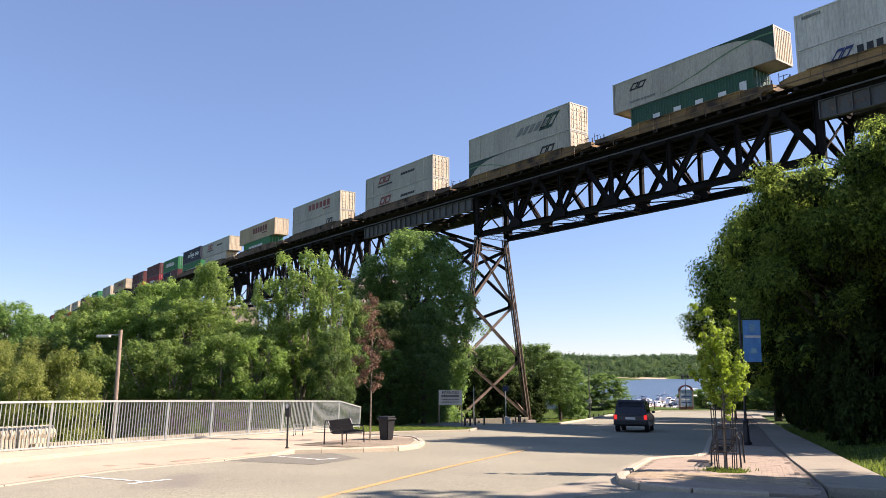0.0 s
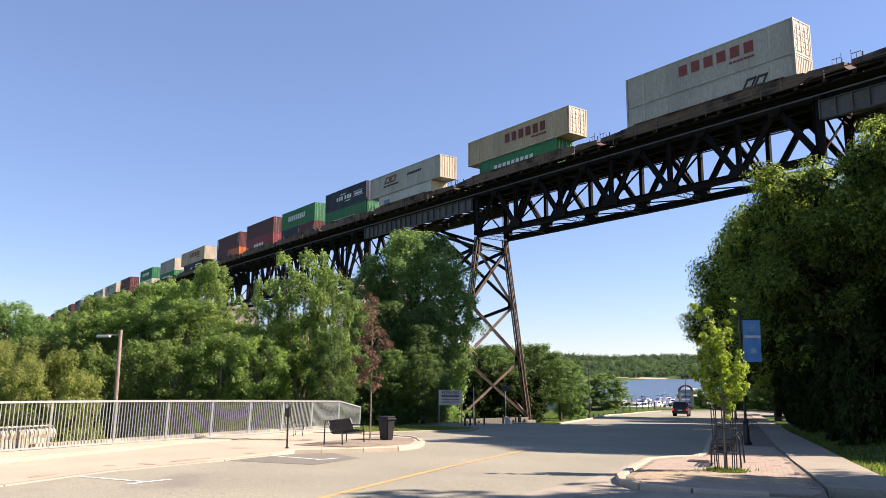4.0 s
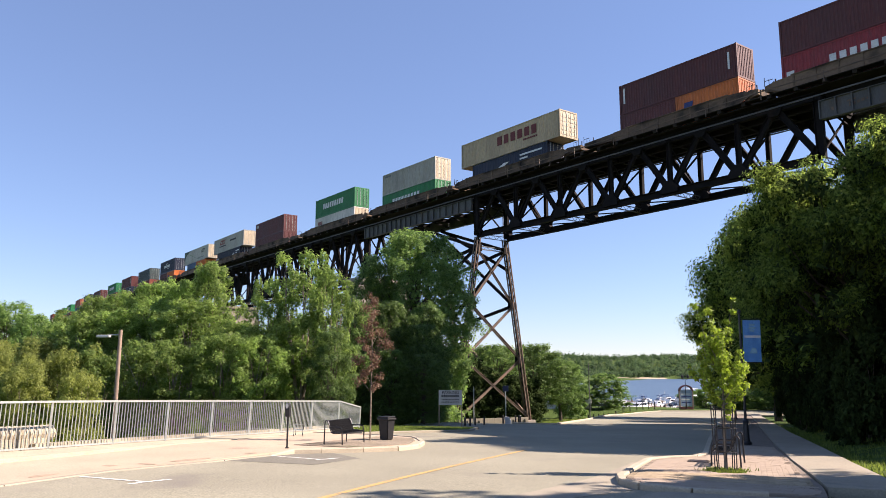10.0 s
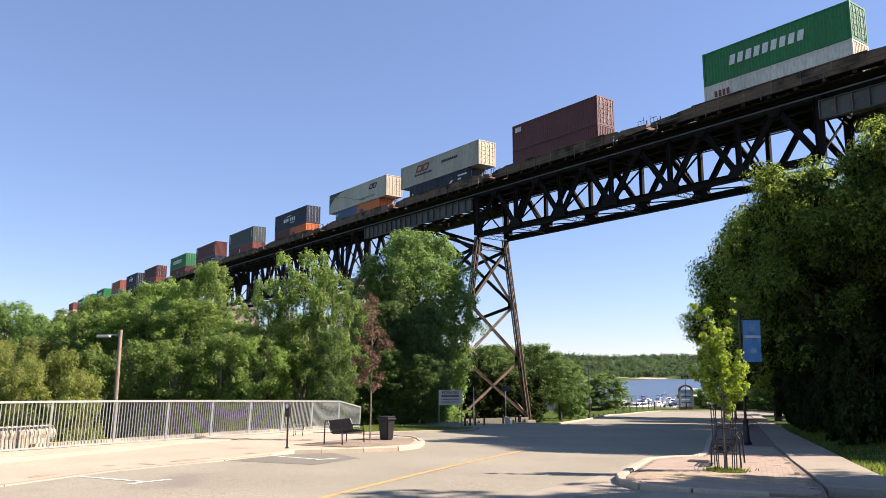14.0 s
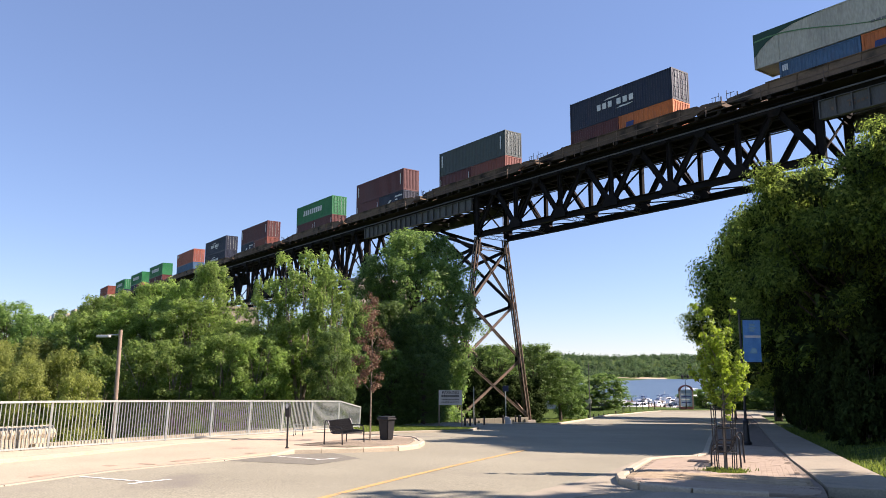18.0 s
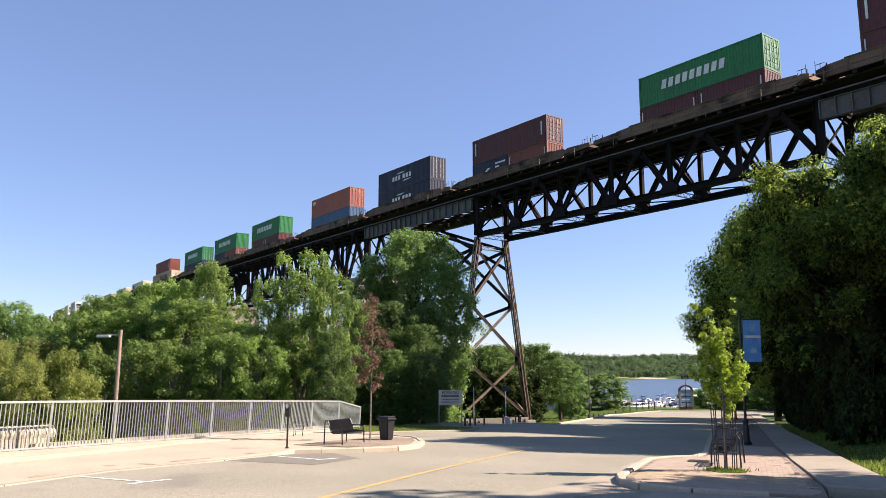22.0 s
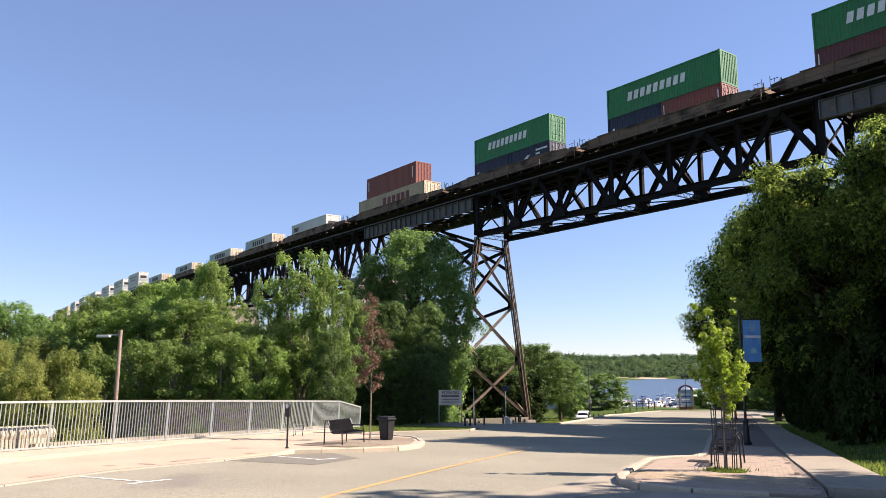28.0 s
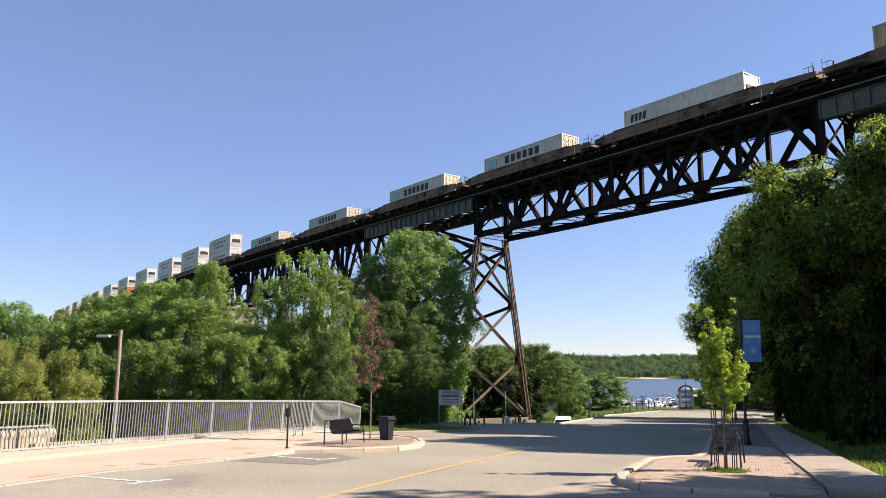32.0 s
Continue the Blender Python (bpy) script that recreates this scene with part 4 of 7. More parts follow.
def well_car(well, front, back, brown=False):
    """A well wagon with its floor 0.3 m over the rails. front, back: how far its ends reach from the middle of the well."""
    key = (well, round(front, 1), round(back, 1), brown)
    if key in CARS:
        return copy_thing(CARS[key], Matrix.Identity(4))
    paint = CAR_BROWN if brown else CAR_MAT
    root = new("well_wagon")
    tagged(root, "dirty %s steel well wagon for stacked containers" % ("brown" if brown else "ochre"), "railway wagon", "wagons of the train")
    half = well / 2
    for side in (-1, 1):
        bm = bmesh.new()
        y0, y1 = sorted((side * 1.40, side * 1.50))
        prism(bm, [(-half - 0.9, 0.66), (-half - 0.3, 1.08), (-half + 1.5, 1.18), (half - 1.5, 1.18), (half + 0.3, 1.08), (half + 0.9, 0.66), (half + 0.6, 0.5), (half - 0.8, -0.05), (-half + 0.8, -0.05), (-half - 0.6, 0.55)], y0, y1)
        sill = part("side_sill", bm, paint, root)
        bm = bmesh.new()
        y0, y1 = sorted((side * 1.36, side * 1.58))
        box(bm, -half + 0.9, half - 0.9, y0, y1, -0.08, 0.04)
        box(bm, -half + 1.2, half - 1.2, y0, y1, 1.15, 1.22)
        part("flange", bm, paint, sill)
        n = 7
        for k in range(n):
            x = -half + 1.4 + (well - 2.8) * k / (n - 1)
            bm = bmesh.new()
            y0, y1 = sorted((side * 1.50, side * 1.56))
            box(bm, x - 0.06, x + 0.06, y0, y1, 0.04, 1.15)
            part("rib", bm, paint, sill)
    for k in range(6):
        x = -half + 0.3 + (well - 0.6) * k / 5
        bm = bmesh.new()
        box(bm, x - 0.3, x + 0.3, -1.4, 1.4, -0.08, -0.005)
        part("floor_beam", bm, paint, root)
    for sx, reach in ((1, front), (-1, back)):
        bm = bmesh.new()
        a, b = half + 0.05, reach - 0.25
        prism(bm, [(sx * a, 0.1), (sx * a, 1.0), (sx * (a + 0.5), 1.18), (sx * max(b, a + 0.6), 1.05), (sx * max(b, a + 0.6), 0.62), (sx * (a + 0.6), 0.5)], -1.15, 1.15)
        part("end_platform", bm, paint, root)
        bm = bmesh.new()
        for k in range(3):
            tube(bm, [(sx * (b - 0.1 - 0.35 * k), -1.32 + 0.04 * k, 0.95), (sx * (b - 0.1 - 0.35 * k), -1.32 + 0.04 * k, 1.7 - 0.22 * k)], 0.025, 5)
        tube(bm, [(sx * (b - 0.8), -1.32, 1.4), (sx * (b - 0.1), -1.32, 1.4)], 0.025, 5)
        part("grab_iron", bm, BLACK, root)
        bm = bmesh.new()
        box(bm, sx * (b - 0.5) - 0.22, sx * (b - 0.5) + 0.22, 0.2, 0.75, 1.0, 1.45, 0.03)
        part("brake_box", bm, TRUCK_MAT, root)
        bm = bmesh.new()
        tube(bm, [(sx * (b - 0.5), -0.4, 1.0), (sx * (b - 0.5), -0.4, 1.7)], 0.05, 6)
        part("brake_stand", bm, TRUCK_MAT, root)
        bm = bmesh.new()
        box(bm, min(sx * b, sx * (reach + 0.0)), max(sx * b, sx * reach), -0.14, 0.14, 0.42, 0.66)
        part("coupler", bm, TRUCK_MAT, root)
    # a bogie under the front end
    c = front - 1.15
    bm = bmesh.new()
    for side in (-1, 1):
        y0, y1 = sorted((side * 0.92, side * 1.1))
        prism(bm, [(c - 1.1, 0.0), (c - 1.1, 0.28), (c - 0.4, 0.42), (c + 0.4, 0.42), (c + 1.1, 0.28), (c + 1.1, 0.0), (c + 0.4, -0.12), (c - 0.4, -0.12)], y0, y1)
    box(bm, c - 0.25, c + 0.25, -1.0, 1.0, 0.1, 0.45)
    bogie = part("bogie", bm, TRUCK_MAT, root)
    for dx in (-0.86, 0.86):
        for side in (-1, 1):
            bm = bmesh.new()
            tube(bm, [(c + dx, side * 0.7, 0.12), (c + dx, side * 0.83, 0.12)], 0.42, 18)
            tube(bm, [(c + dx, side * 0.66, 0.12), (c + dx, side * 0.7, 0.12)], 0.45, 18)
            part("wheel", bm, RAIL, bogie)
    CARS[key] = root
    return root


TALL, LOW = 2.896, 2.591
# the train from its head: (middle of the well at the start, upper load, lower loads); a load: (length, height, colour, sign, end, sweep, cooled)
L53, L40, L20 = 16.15, 12.19, 6.06
TRAIN = [
    (-21.9, (L40, TALL, "white", "top_strip"), [(L40, TALL, "white", "blue_emblem")]),
    (-37.7, (L53, TALL, "grey", "emblem_first", "plain", 1), [(L40, TALL, "bottle", "spread_white")]),
    (-59.4, (L53, TALL, "grey", "slant_word"), [(L53, TALL, "grey", "emblem_end", "doors", -1)]),
    (-82.75, (L53, TALL, "grey", "emblem_red"), [(L53, TALL, "grey", "emblem_low")]),
    (-106.3, (L53, TALL, "grey", "big_red"), [(L53, TALL, "grey", "emblem_end", "plain")]),
    (-129.7, (L53, TALL, "tan", "big_brown"), [(L40, LOW, "green", "white_word")]),
    (-151.4, (L53, TALL, "grey", "emblem_red", "plain"), [(L40, LOW, "white", "faint")]),
    (-167.05, (L40, TALL, "navy", "white_pair_plate"), [(L40, TALL, "green", "white_word_mid")]),
    (-182.85, (L40, TALL, "green", "white_word"), [(L20, LOW, "navy", "wing_small"), (L20, LOW, "maroon", "corner_mark", "plain")]),
    (-198.55, (L40, TALL, "maroon", ""), [(L40, TALL, "red", "white_serif")]),
    (-214.4, (L40, TALL, "maroon", "corner_mark", "plain"), [(L20, LOW, "maroon", ""), (L20, LOW, "orange", "square_end", "plain")]),
    (-236.25, (L53, TALL, "tan", "big_brown"), [(L40, LOW, "navy", "wing")]),
    (-255.8, (L40, TALL, "grey", "top_strip"), [(L40, LOW, "green", "white_word")]),
    (-275.55, (L40, TALL, "green", "white_word"), [(L40, LOW, "white", "red_small", "plain")]),
    (-299.5, (L40, TALL, "maroon", "corner_word"), [(L40, LOW, "maroon", "", "plain")]),
    (-319.35, (L53, TALL, "grey", "emblem_red"), [(L20, LOW, "navy", "wing_small"), (L20, LOW, "navy", "wing")]),
    (-339.05, (L53, TALL, "grey", "emblem_last", "doors", -1), [(L20, LOW, "blue", "corner_word"), (L20, LOW, "orange", "square_end")]),
    (-361.05, (L40, TALL, "navy", "white_pair"), [(L20, LOW, "maroon", ""), (L20, LOW, "orange", "square_end", "plain")]),
    (-383.05, (L40, TALL, "slate", "corner_mark"), [(L20, LOW, "maroon", "corner_mark"), (L20, LOW, "rust", "", "plain")]),
    (-403.15, (L40, TALL, "maroon", "corner_mark", "plain"), [(L20, LOW, "maroon", "corner_mark"), (L20, LOW, "navy", "wing", "plain")]),
    (-422.6, (L40, TALL, "green", "white_word"), [(L20, LOW, "maroon", "corner_mark"), (L20, LOW, "maroon", "corner_mark", "plain")]),
    (-446.75, (L40, TALL, "maroon", "corner_mark"), [(L20, LOW, "navy", "wing"), (L20, LOW, "rust", "corner_mark", "plain")]),
    (-467.35, (L40, TALL, "navy", "white_pair"), [(L40, TALL, "navy", "white_pair", "plain")]),
    (-487.4, (L40, TALL, "coral", "corner_word"), [(L40, TALL, "blue", "", "plain")]),
    (-511.7, (L40, TALL, "green", "white_word", "plain"), [(L20, LOW, "maroon", "corner_mark"), (L20, LOW, "maroon", "corner_mark", "plain")]),
    (-531.65, (L40, TALL, "green", "white_word", "plain"), [(L20, LOW, "navy", "wing_small"), (L20, LOW, "rust", "corner_mark")]),
    (-551.6, (L40, TALL, "green", "white_word"), [(L20, LOW, "navy", "wing_small"), (L20, LOW, "navy", "wing")]),
    (-575.7, (L40, TALL, "rust", "corner_mark", "plain"), [(L53, TALL, "tan", "big_brown")]),
    (-599.85, None, [(L40, TALL, "white", "small_word", "plain", 0, True)]),
    (-620.0, None, [(L40, TALL, "white", "black_word")]),
    (-639.85, None, [(L40, TALL, "white", "black_word")]),
    (-663.7, None, [(L40, TALL, "white", "black_word")]),
    (-687.4, None, [(L40, TALL, "white", "black_word")]),
] + [(s, (L40, TALL, "white", "frame_word", "plain", 0, True), [(L40, TALL, low, "frame_word", "plain", 0, True)]) for s, low in
     ((-710.5, "white"), (-729.6, "white"), (-749.0, "white"), (-772.0, "white"), (-793.6, "orange"), (-816.2, "white"))] + \
    [(s, (L40, TALL, top, "frame_word", "doors"), [(L40, LOW, low, "", "plain")]) for s, top, low in
     ((-836.5, "grey", "grey"), (-858.5, "grey", "maroon"), (-881.0, "white", "rust"), (-901.5, "white", "grey"), (-923.0, "grey", "maroon"), (-945.0, "grey", "white"), (-967.0, "grey", "maroon"), (-989.0, "white", "navy"))]
SPEED = 17.5414
RIDERS = []


def build_train():
    mids = [c[0] for c in TRAIN]
    for i, (s, upper, lower) in enumerate(TRAIN):
        front = (mids[i - 1] - s) / 2 if i else 10.0
        back = (s - mids[i + 1]) / 2 if i < len(mids) - 1 else 10.0
        room = 2 * min(front, back)
        longest = max([b[0] for b in lower] if len(lower) == 1 else [L40])
        well = 12.9 if room < 17.2 else (16.7 if room > 18.4 else 14.6)
        well = max(well, longest + 0.5 if longest > 14 else 0)
        # neighbours with unlike wells share the gap between their ends
        car = well_car(well, front, back, brown=i > 2)
        RIDERS.append((car, s, 0.0))
        spots = [s] if len(lower) == 1 else [s - 3.065, s + 3.065]
        for spot, spec in zip(spots, lower):
            RIDERS.append((freight_container(*spec), spot, 0.0))
        if upper:
            RIDERS.append((freight_container(*upper), s, lower[0][1] + 0.012))


build_train()
# rusty scrawl left on the girder beside the truss, as plain blocks
for x, z, w, h in ((-24.0, 20.16, 0.3, 0.12), (-23.62, 20.2, 0.22, 0.1), (-23.9, 19.8, 0.12, 0.3), (-23.66, 19.84, 0.2, 0.22), (-23.34, 19.88, 0.2, 0.2), (-23.06, 19.93, 0.22, 0.2), (-22.72, 19.98, 0.3, 0.14), (-25.1, 19.85, 0.16, 0.22)):
    bm = bmesh.new()
    box(bm, x, x + w, TRACK_Y - 2.56, TRACK_Y - 2.53, z, z + h)
    bpart("paint_mark", bm, STEEL_RUST, None, "rust-brown scrawled mark")


# ------------------------------------------------------------------ trees
def noise_field(p):
    """A cheap bumpy field, from 0 to 1, that makes clumps uneven."""
    a = np.sin(p @ np.array([3.1, 1.7, 2.3])) + np.sin(p @ np.array([-2.2, 3.7, 1.1]) + 1.3) + np.sin(p @ np.array([1.9, -2.6, 4.1]) + 2.1)
    return np.clip(0.5 + a / 5, 0, 1)


def leaf_blades(name, at, nrm, size, rng, material, flat=0.8):
    """One mesh of single leaf blades, each a pointed blade."""
    count = len(at)
    nrm /= np.linalg.norm(nrm, axis=1)[:, None]
    t = np.cross(nrm, rng.normal(size=(count, 3)))
    t /= np.linalg.norm(t, axis=1)[:, None] + 1e-9
    b = np.cross(nrm, t)
    s = size * (0.6 + 0.8 * rng.random(count))[:, None]
    v = np.empty((count, 3, 3))
    v[:, 0] = at - t * s * 0.9 - b * s * flat * 0.65
    v[:, 1] = at - t * s * 0.7 + b * s * flat * 0.75
    v[:, 2] = at + t * s * 1.35
    me = bpy.data.meshes.new(name)
    me.vertices.add(count * 3)
    me.vertices.foreach_set("co", v.ravel())
    me.loops.add(count * 3)
    me.loops.foreach_set("vertex_index", np.arange(count * 3, dtype=np.int32))
    me.polygons.add(count)
    me.polygons.foreach_set("loop_start", np.arange(0, count * 3, 3, dtype=np.int32))
    me.polygons.foreach_set("loop_total", np.full(count, 3, dtype=np.int32))
    me.materials.append(material)
    me.update(calc_edges=True)
    return me


def unit_ways(rng, count, bias=None):
    way = rng.normal(size=(count, 3))
    if bias is not None:
        way = way + bias
    return way / np.linalg.norm(way, axis=1)[:, None]


def leaves_mesh(name, centres, radii, count, size, seed, material, flat=0.8, hollow=0.45):
    """Leaf blades strewn over the shells of clumps."""
    rng = np.random.default_rng(seed)
    centres, radii = np.asarray(centres, float), np.asarray(radii, float)
    weight = radii[:, 0] * radii[:, 2]
    pick = rng.choice(len(centres), count, p=weight / weight.sum())
    way = unit_ways(rng, count)
    far = np.clip(0.78 + 0.26 * rng.normal(size=count), 0.1, 1.5)
    far *= 0.72 + 0.5 * noise_field(centres[pick] + way * radii[pick])
    at = centres[pick] + way * radii[pick] * far[:, None]
    nrm = way * 0.7 + rng.normal(size=(count, 3)) * 0.55 + np.array([0, 0, 0.35])
    return leaf_blades(name, at, nrm, size, rng, material, flat)


def crown_mesh(name, centres, radii, count, size, seed, material, tuft=0.42, per=7, fill=0.2, stretch=(0.9, 0.9, 0.9)):
    """A crown: every clump carries leafy tufts on its upper and outer side, and a thin fill of leaves inside."""
    rng = np.random.default_rng(seed)
    stretch = np.array(stretch)
    centres, radii = np.asarray(centres, float), np.asarray(radii, float)
    weight = (radii[:, 0] * radii[:, 2]) ** 0.8
    weight /= weight.sum()
    n = len(centres) * per
    pick = rng.choice(len(centres), n, p=weight)
    out = centres[pick] * np.array([1, 1, 0])
    out /= np.linalg.norm(out, axis=1)[:, None] + 0.4
    way = unit_ways(rng, n, out * 0.7 + np.array([0, 0, 0.55]))
    spot = centres[pick] + way * radii[pick] * rng.uniform(0.6, 1.22, n)[:, None]
    rad = tuft * rng.uniform(0.45, 1.35, n)
    many = int(count * (1 - fill))
    who = rng.choice(n, many, p=rad ** 2 / (rad ** 2).sum())
    go = unit_ways(rng, many, np.array([0, 0, 0.35]))
    dist = rng.random(many) ** 0.5
    off = go * (rad[who] * dist)[:, None] * stretch
    at = spot[who] + off
    nrm = way[who] * 0.3 + go * 0.85 + rng.normal(size=(many, 3)) * 0.38 + np.array([0, 0, 0.4])
    rest = count - many
    who = rng.choice(len(centres), rest, p=weight)
    go = unit_ways(rng, rest)
    at2 = centres[who] + go * radii[who] * rng.uniform(0.2, 0.9, rest)[:, None]
    nrm2 = go * 0.6 + rng.normal(size=(rest, 3)) * 0.6
    return leaf_blades(name, np.vstack([at, at2]), np.vstack([nrm, nrm2]), size, rng, material)


def tree(kind, label, category, height, spread, bole, clumps, leaves, size, seed, leaf, bark, trunk_r=0.2, lean=0.0, shape=1.0, base_w=0.75, stems=1, dome=False, tuft=0.42, per=7, fill=0.2, bulk=1.0, stretch=(0.9, 0.9, 0.9), core=0):
    """A tapered trunk, or several, that forks into limbs, and a crown of tufted clumps about the limbs' ends."""
    rng = random.Random(seed)
    root = new(kind)
    tagged(root, label, category)
    spines = []
    for k in range(stems):
        way = k * 6.283 / stems + rng.uniform(-0.5, 0.5)
        d = Vector((math.cos(way), math.sin(way), 0)) * (0 if stems == 1 else spread * rng.uniform(0.35, 0.6))
        j = Vector((rng.uniform(-0.2, 0.2), rng.uniform(-0.2, 0.2), 0))
        spine = [Vector((0, 0, -0.4)) + d * 0.04, d * 0.15 + Vector((lean * 0.1, 0, bole * 0.5)), d * 0.35 + j * 0.5 + Vector((lean * 0.3, 0, bole)), d * 0.75 + j * 1.6 + Vector((lean * 0.6, 0, (bole + height) * 0.5)), d + Vector((lean, lean * 0.5, height * rng.uniform(0.82, 0.9)))]
        r = trunk_r * (1 if k == 0 else rng.uniform(0.6, 0.9))
        bm = bmesh.new()
        tube(bm, spine, [r * 1.3, r, r * 0.8, r * 0.45, r * 0.1], 8)
        spines.append((spine, bm))
    centres, radii = [], []
    for k in range(clumps):
        f = (k + 0.5) / clumps
        z = bole * base_w + (height - bole * base_w) * f
        swell = max(0.08, 1 - ((f - 0.42) / 0.6) ** 2) ** 0.5 if dome else math.sin(math.pi * min(1, 0.24 + 0.64 * f)) ** shape
        ang = k * 2.39996 + rng.uniform(-0.5, 0.5)
        r = spread * swell * (rng.uniform(0.15, 1.0) ** 0.55) * (rng.uniform(0.82, 1.08) if dome else rng.choice((0.75, 0.95, 1.0, 1.15)))
        c = Vector((math.cos(ang) * r + lean * f, math.sin(ang) * r, z + rng.uniform(-0.4, 0.3)))
        rad = bulk * spread * rng.uniform(0.15, 0.33) * (0.6 + 0.45 * swell)
        c.z = min(c.z, height - rad * 0.7)
        centres.append(c)
        radii.append((rad, rad, rad * rng.uniform(0.6, 0.85)))
        if k % 3 == 0:
            spine, bm = min(spines, key=lambda s: (s[0][3] - c).length)
            start = spine[2].lerp(spine[3], min(1, f * 0.9))
            mid = start.lerp(c, 0.5) + Vector((0, 0, -0.12 * r))
            tube(bm, [start, mid, c], [trunk_r * 0.42 * (1 - 0.5 * f), trunk_r * 0.25, trunk_r * 0.06], 5)
    for spine, bm in spines:
        part("trunk" if stems == 1 else "stem", bm, bark, root)
    # large shade-dark leaves added inside the crown, to block light and darken it
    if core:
        share("inner_leaves", leaves_mesh("inner_leaves", centres, [tuple(v * 0.75 for v in q) for q in radii], core, size * 2.6, seed + 1, LEAF_SHADE), root)
    me = crown_mesh("crown", centres, radii, leaves, size, seed, leaf, tuft, per, fill, stretch)
    share("crown", me, root)
    return root


TREE_KINDS = {
    "ash": lambda s: tree("tree", "leafy green ash tree in full summer leaf", "tree", 12.0, 2.9, 3.0, 90, 25000, 0.094, s, LEAF_A, BARK_PALE, 0.15, tuft=0.5, per=7, fill=0.1, shape=0.8, base_w=0.6, stretch=(0.9, 0.9, 0.75)),
    "elm": lambda s: tree("tree", "dense dark green elm tree", "tree", 13.5, 3.0, 2.6, 100, 23000, 0.094, s, LEAF_B, BARK, 0.26, shape=0.7, base_w=0.5, tuft=0.52, per=7, fill=0.12, bulk=1.1, stretch=(0.9, 0.9, 0.75)),
    "dome": lambda s: tree("tree", "tall round-crowned dark green elm tree beside the trestle", "tree", 13.5, 4.0, 2.2, 160, 78000, 0.088, s, LEAF_E, BARK, 0.26, dome=True, base_w=0.3, bulk=1.15, tuft=0.52, per=8, fill=0.2, stretch=(0.9, 0.9, 0.75)),
    "scrub": lambda s: tree("tree", "bushy green tree with pale forked stems", "tree", 8.0, 2.1, 1.8, 64, 15500, 0.088, s, LEAF_A, BARK_PALE, 0.085, shape=0.7, base_w=0.4, stems=4, tuft=0.42, per=7, fill=0.1, bulk=1.1, stretch=(0.9, 0.9, 0.75)),
    "willow": lambda s: tree("tree", "yellowish green willow scrub", "tree", 6.0, 2.0, 1.0, 60, 22000, 0.066, s, LEAF_Y, BARK_PALE, 0.07, shape=0.5, base_w=0.3, stems=4, tuft=0.38, per=7, fill=0.1, bulk=1.1),
    "forked": lambda s: tree("tree", "airy green tree with several pale forked stems", "tree", 12.0, 2.4, 4.0, 52, 13500, 0.094, s, LEAF_A, BARK_PALE, 0.11, shape=0.8, stems=5, base_w=0.9, tuft=0.4, per=9, fill=0.08, stretch=(0.6, 0.6, 1.25)),
    "bush": lambda s: tree("tree", "rounded green waterside tree", "tree", 8.0, 2.1, 1.2, 60, 12000, 0.12, s, LEAF_E, BARK_PALE, 0.1, dome=True, base_w=0.1, tuft=0.42, per=8, fill=0.2, bulk=1.3),
    "park": lambda s: tree("tree", "broad leafy dark green tree near the trestle", "tree", 12.0, 3.0, 2.0, 90, 17000, 0.12, s, LEAF_E, BARK, 0.2, dome=True, base_w=0.6, tuft=0.55, per=7, fill=0.2, bulk=1.15),
    "alder": lambda s: tree("tree", "bushy deep green alder tree with leaves down to the ground", "tree", 12.0, 3.0, 1.4, 100, 24000, 0.1, s, LEAF_G, BARK, 0.16, dome=True, base_w=0.3, tuft=0.5, per=7, fill=0.2, bulk=1.1, stretch=(0.9, 0.9, 0.75)),
    "linden": lambda s: tree("tree", "broad green tree with a clear trunk by the parking area", "tree", 12.0, 3.0, 3.4, 90, 20000, 0.11, s, LEAF_G, BARK, 0.2, dome=True, base_w=1.0, tuft=0.55, per=7, fill=0.15, bulk=1.1),
    "hazel": lambda s: tree("shrub", "tall hazel shrub with shade-darkened leaves under larger trees", "shrub", 5.0, 1.5, 0.3, 50, 15000, 0.12, s, LEAF_SHADE, BARK, 0.05, shape=0.4, stems=3, tuft=0.45, per=8, fill=0.3),
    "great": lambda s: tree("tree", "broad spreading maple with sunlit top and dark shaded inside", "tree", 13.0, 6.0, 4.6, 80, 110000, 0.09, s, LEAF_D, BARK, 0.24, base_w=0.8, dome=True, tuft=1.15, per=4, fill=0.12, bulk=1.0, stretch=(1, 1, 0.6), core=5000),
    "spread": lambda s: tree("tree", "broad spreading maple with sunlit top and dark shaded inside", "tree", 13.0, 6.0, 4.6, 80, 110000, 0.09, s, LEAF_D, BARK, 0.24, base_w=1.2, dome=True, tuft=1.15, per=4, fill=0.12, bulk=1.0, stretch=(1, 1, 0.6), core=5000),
    "beech": lambda s: tree("tree", "tall dense beech with shade-darkened leaves", "tree", 13.0, 6.0, 4.6, 80, 60000, 0.12, s, LEAF_SHADE, BARK, 0.36, base_w=0.3, dome=True, tuft=1.0, per=5, fill=0.3, bulk=1.2, stretch=(1, 1, 0.62), core=8000),
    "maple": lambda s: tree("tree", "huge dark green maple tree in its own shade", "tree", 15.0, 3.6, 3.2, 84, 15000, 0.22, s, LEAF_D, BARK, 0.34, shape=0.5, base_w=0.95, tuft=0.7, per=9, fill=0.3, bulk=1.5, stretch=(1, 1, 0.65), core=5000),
    "shrub": lambda s: tree("shrub", "leafy shrub on the bank with shade-darkened leaves", "shrub", 4.0, 2.2, 0.4, 40, 11000, 0.11, s, LEAF_SHADE, BARK, 0.05, shape=0.5, stems=3, tuft=0.4, per=7, fill=0.3),
}
TREE_BASE = {}


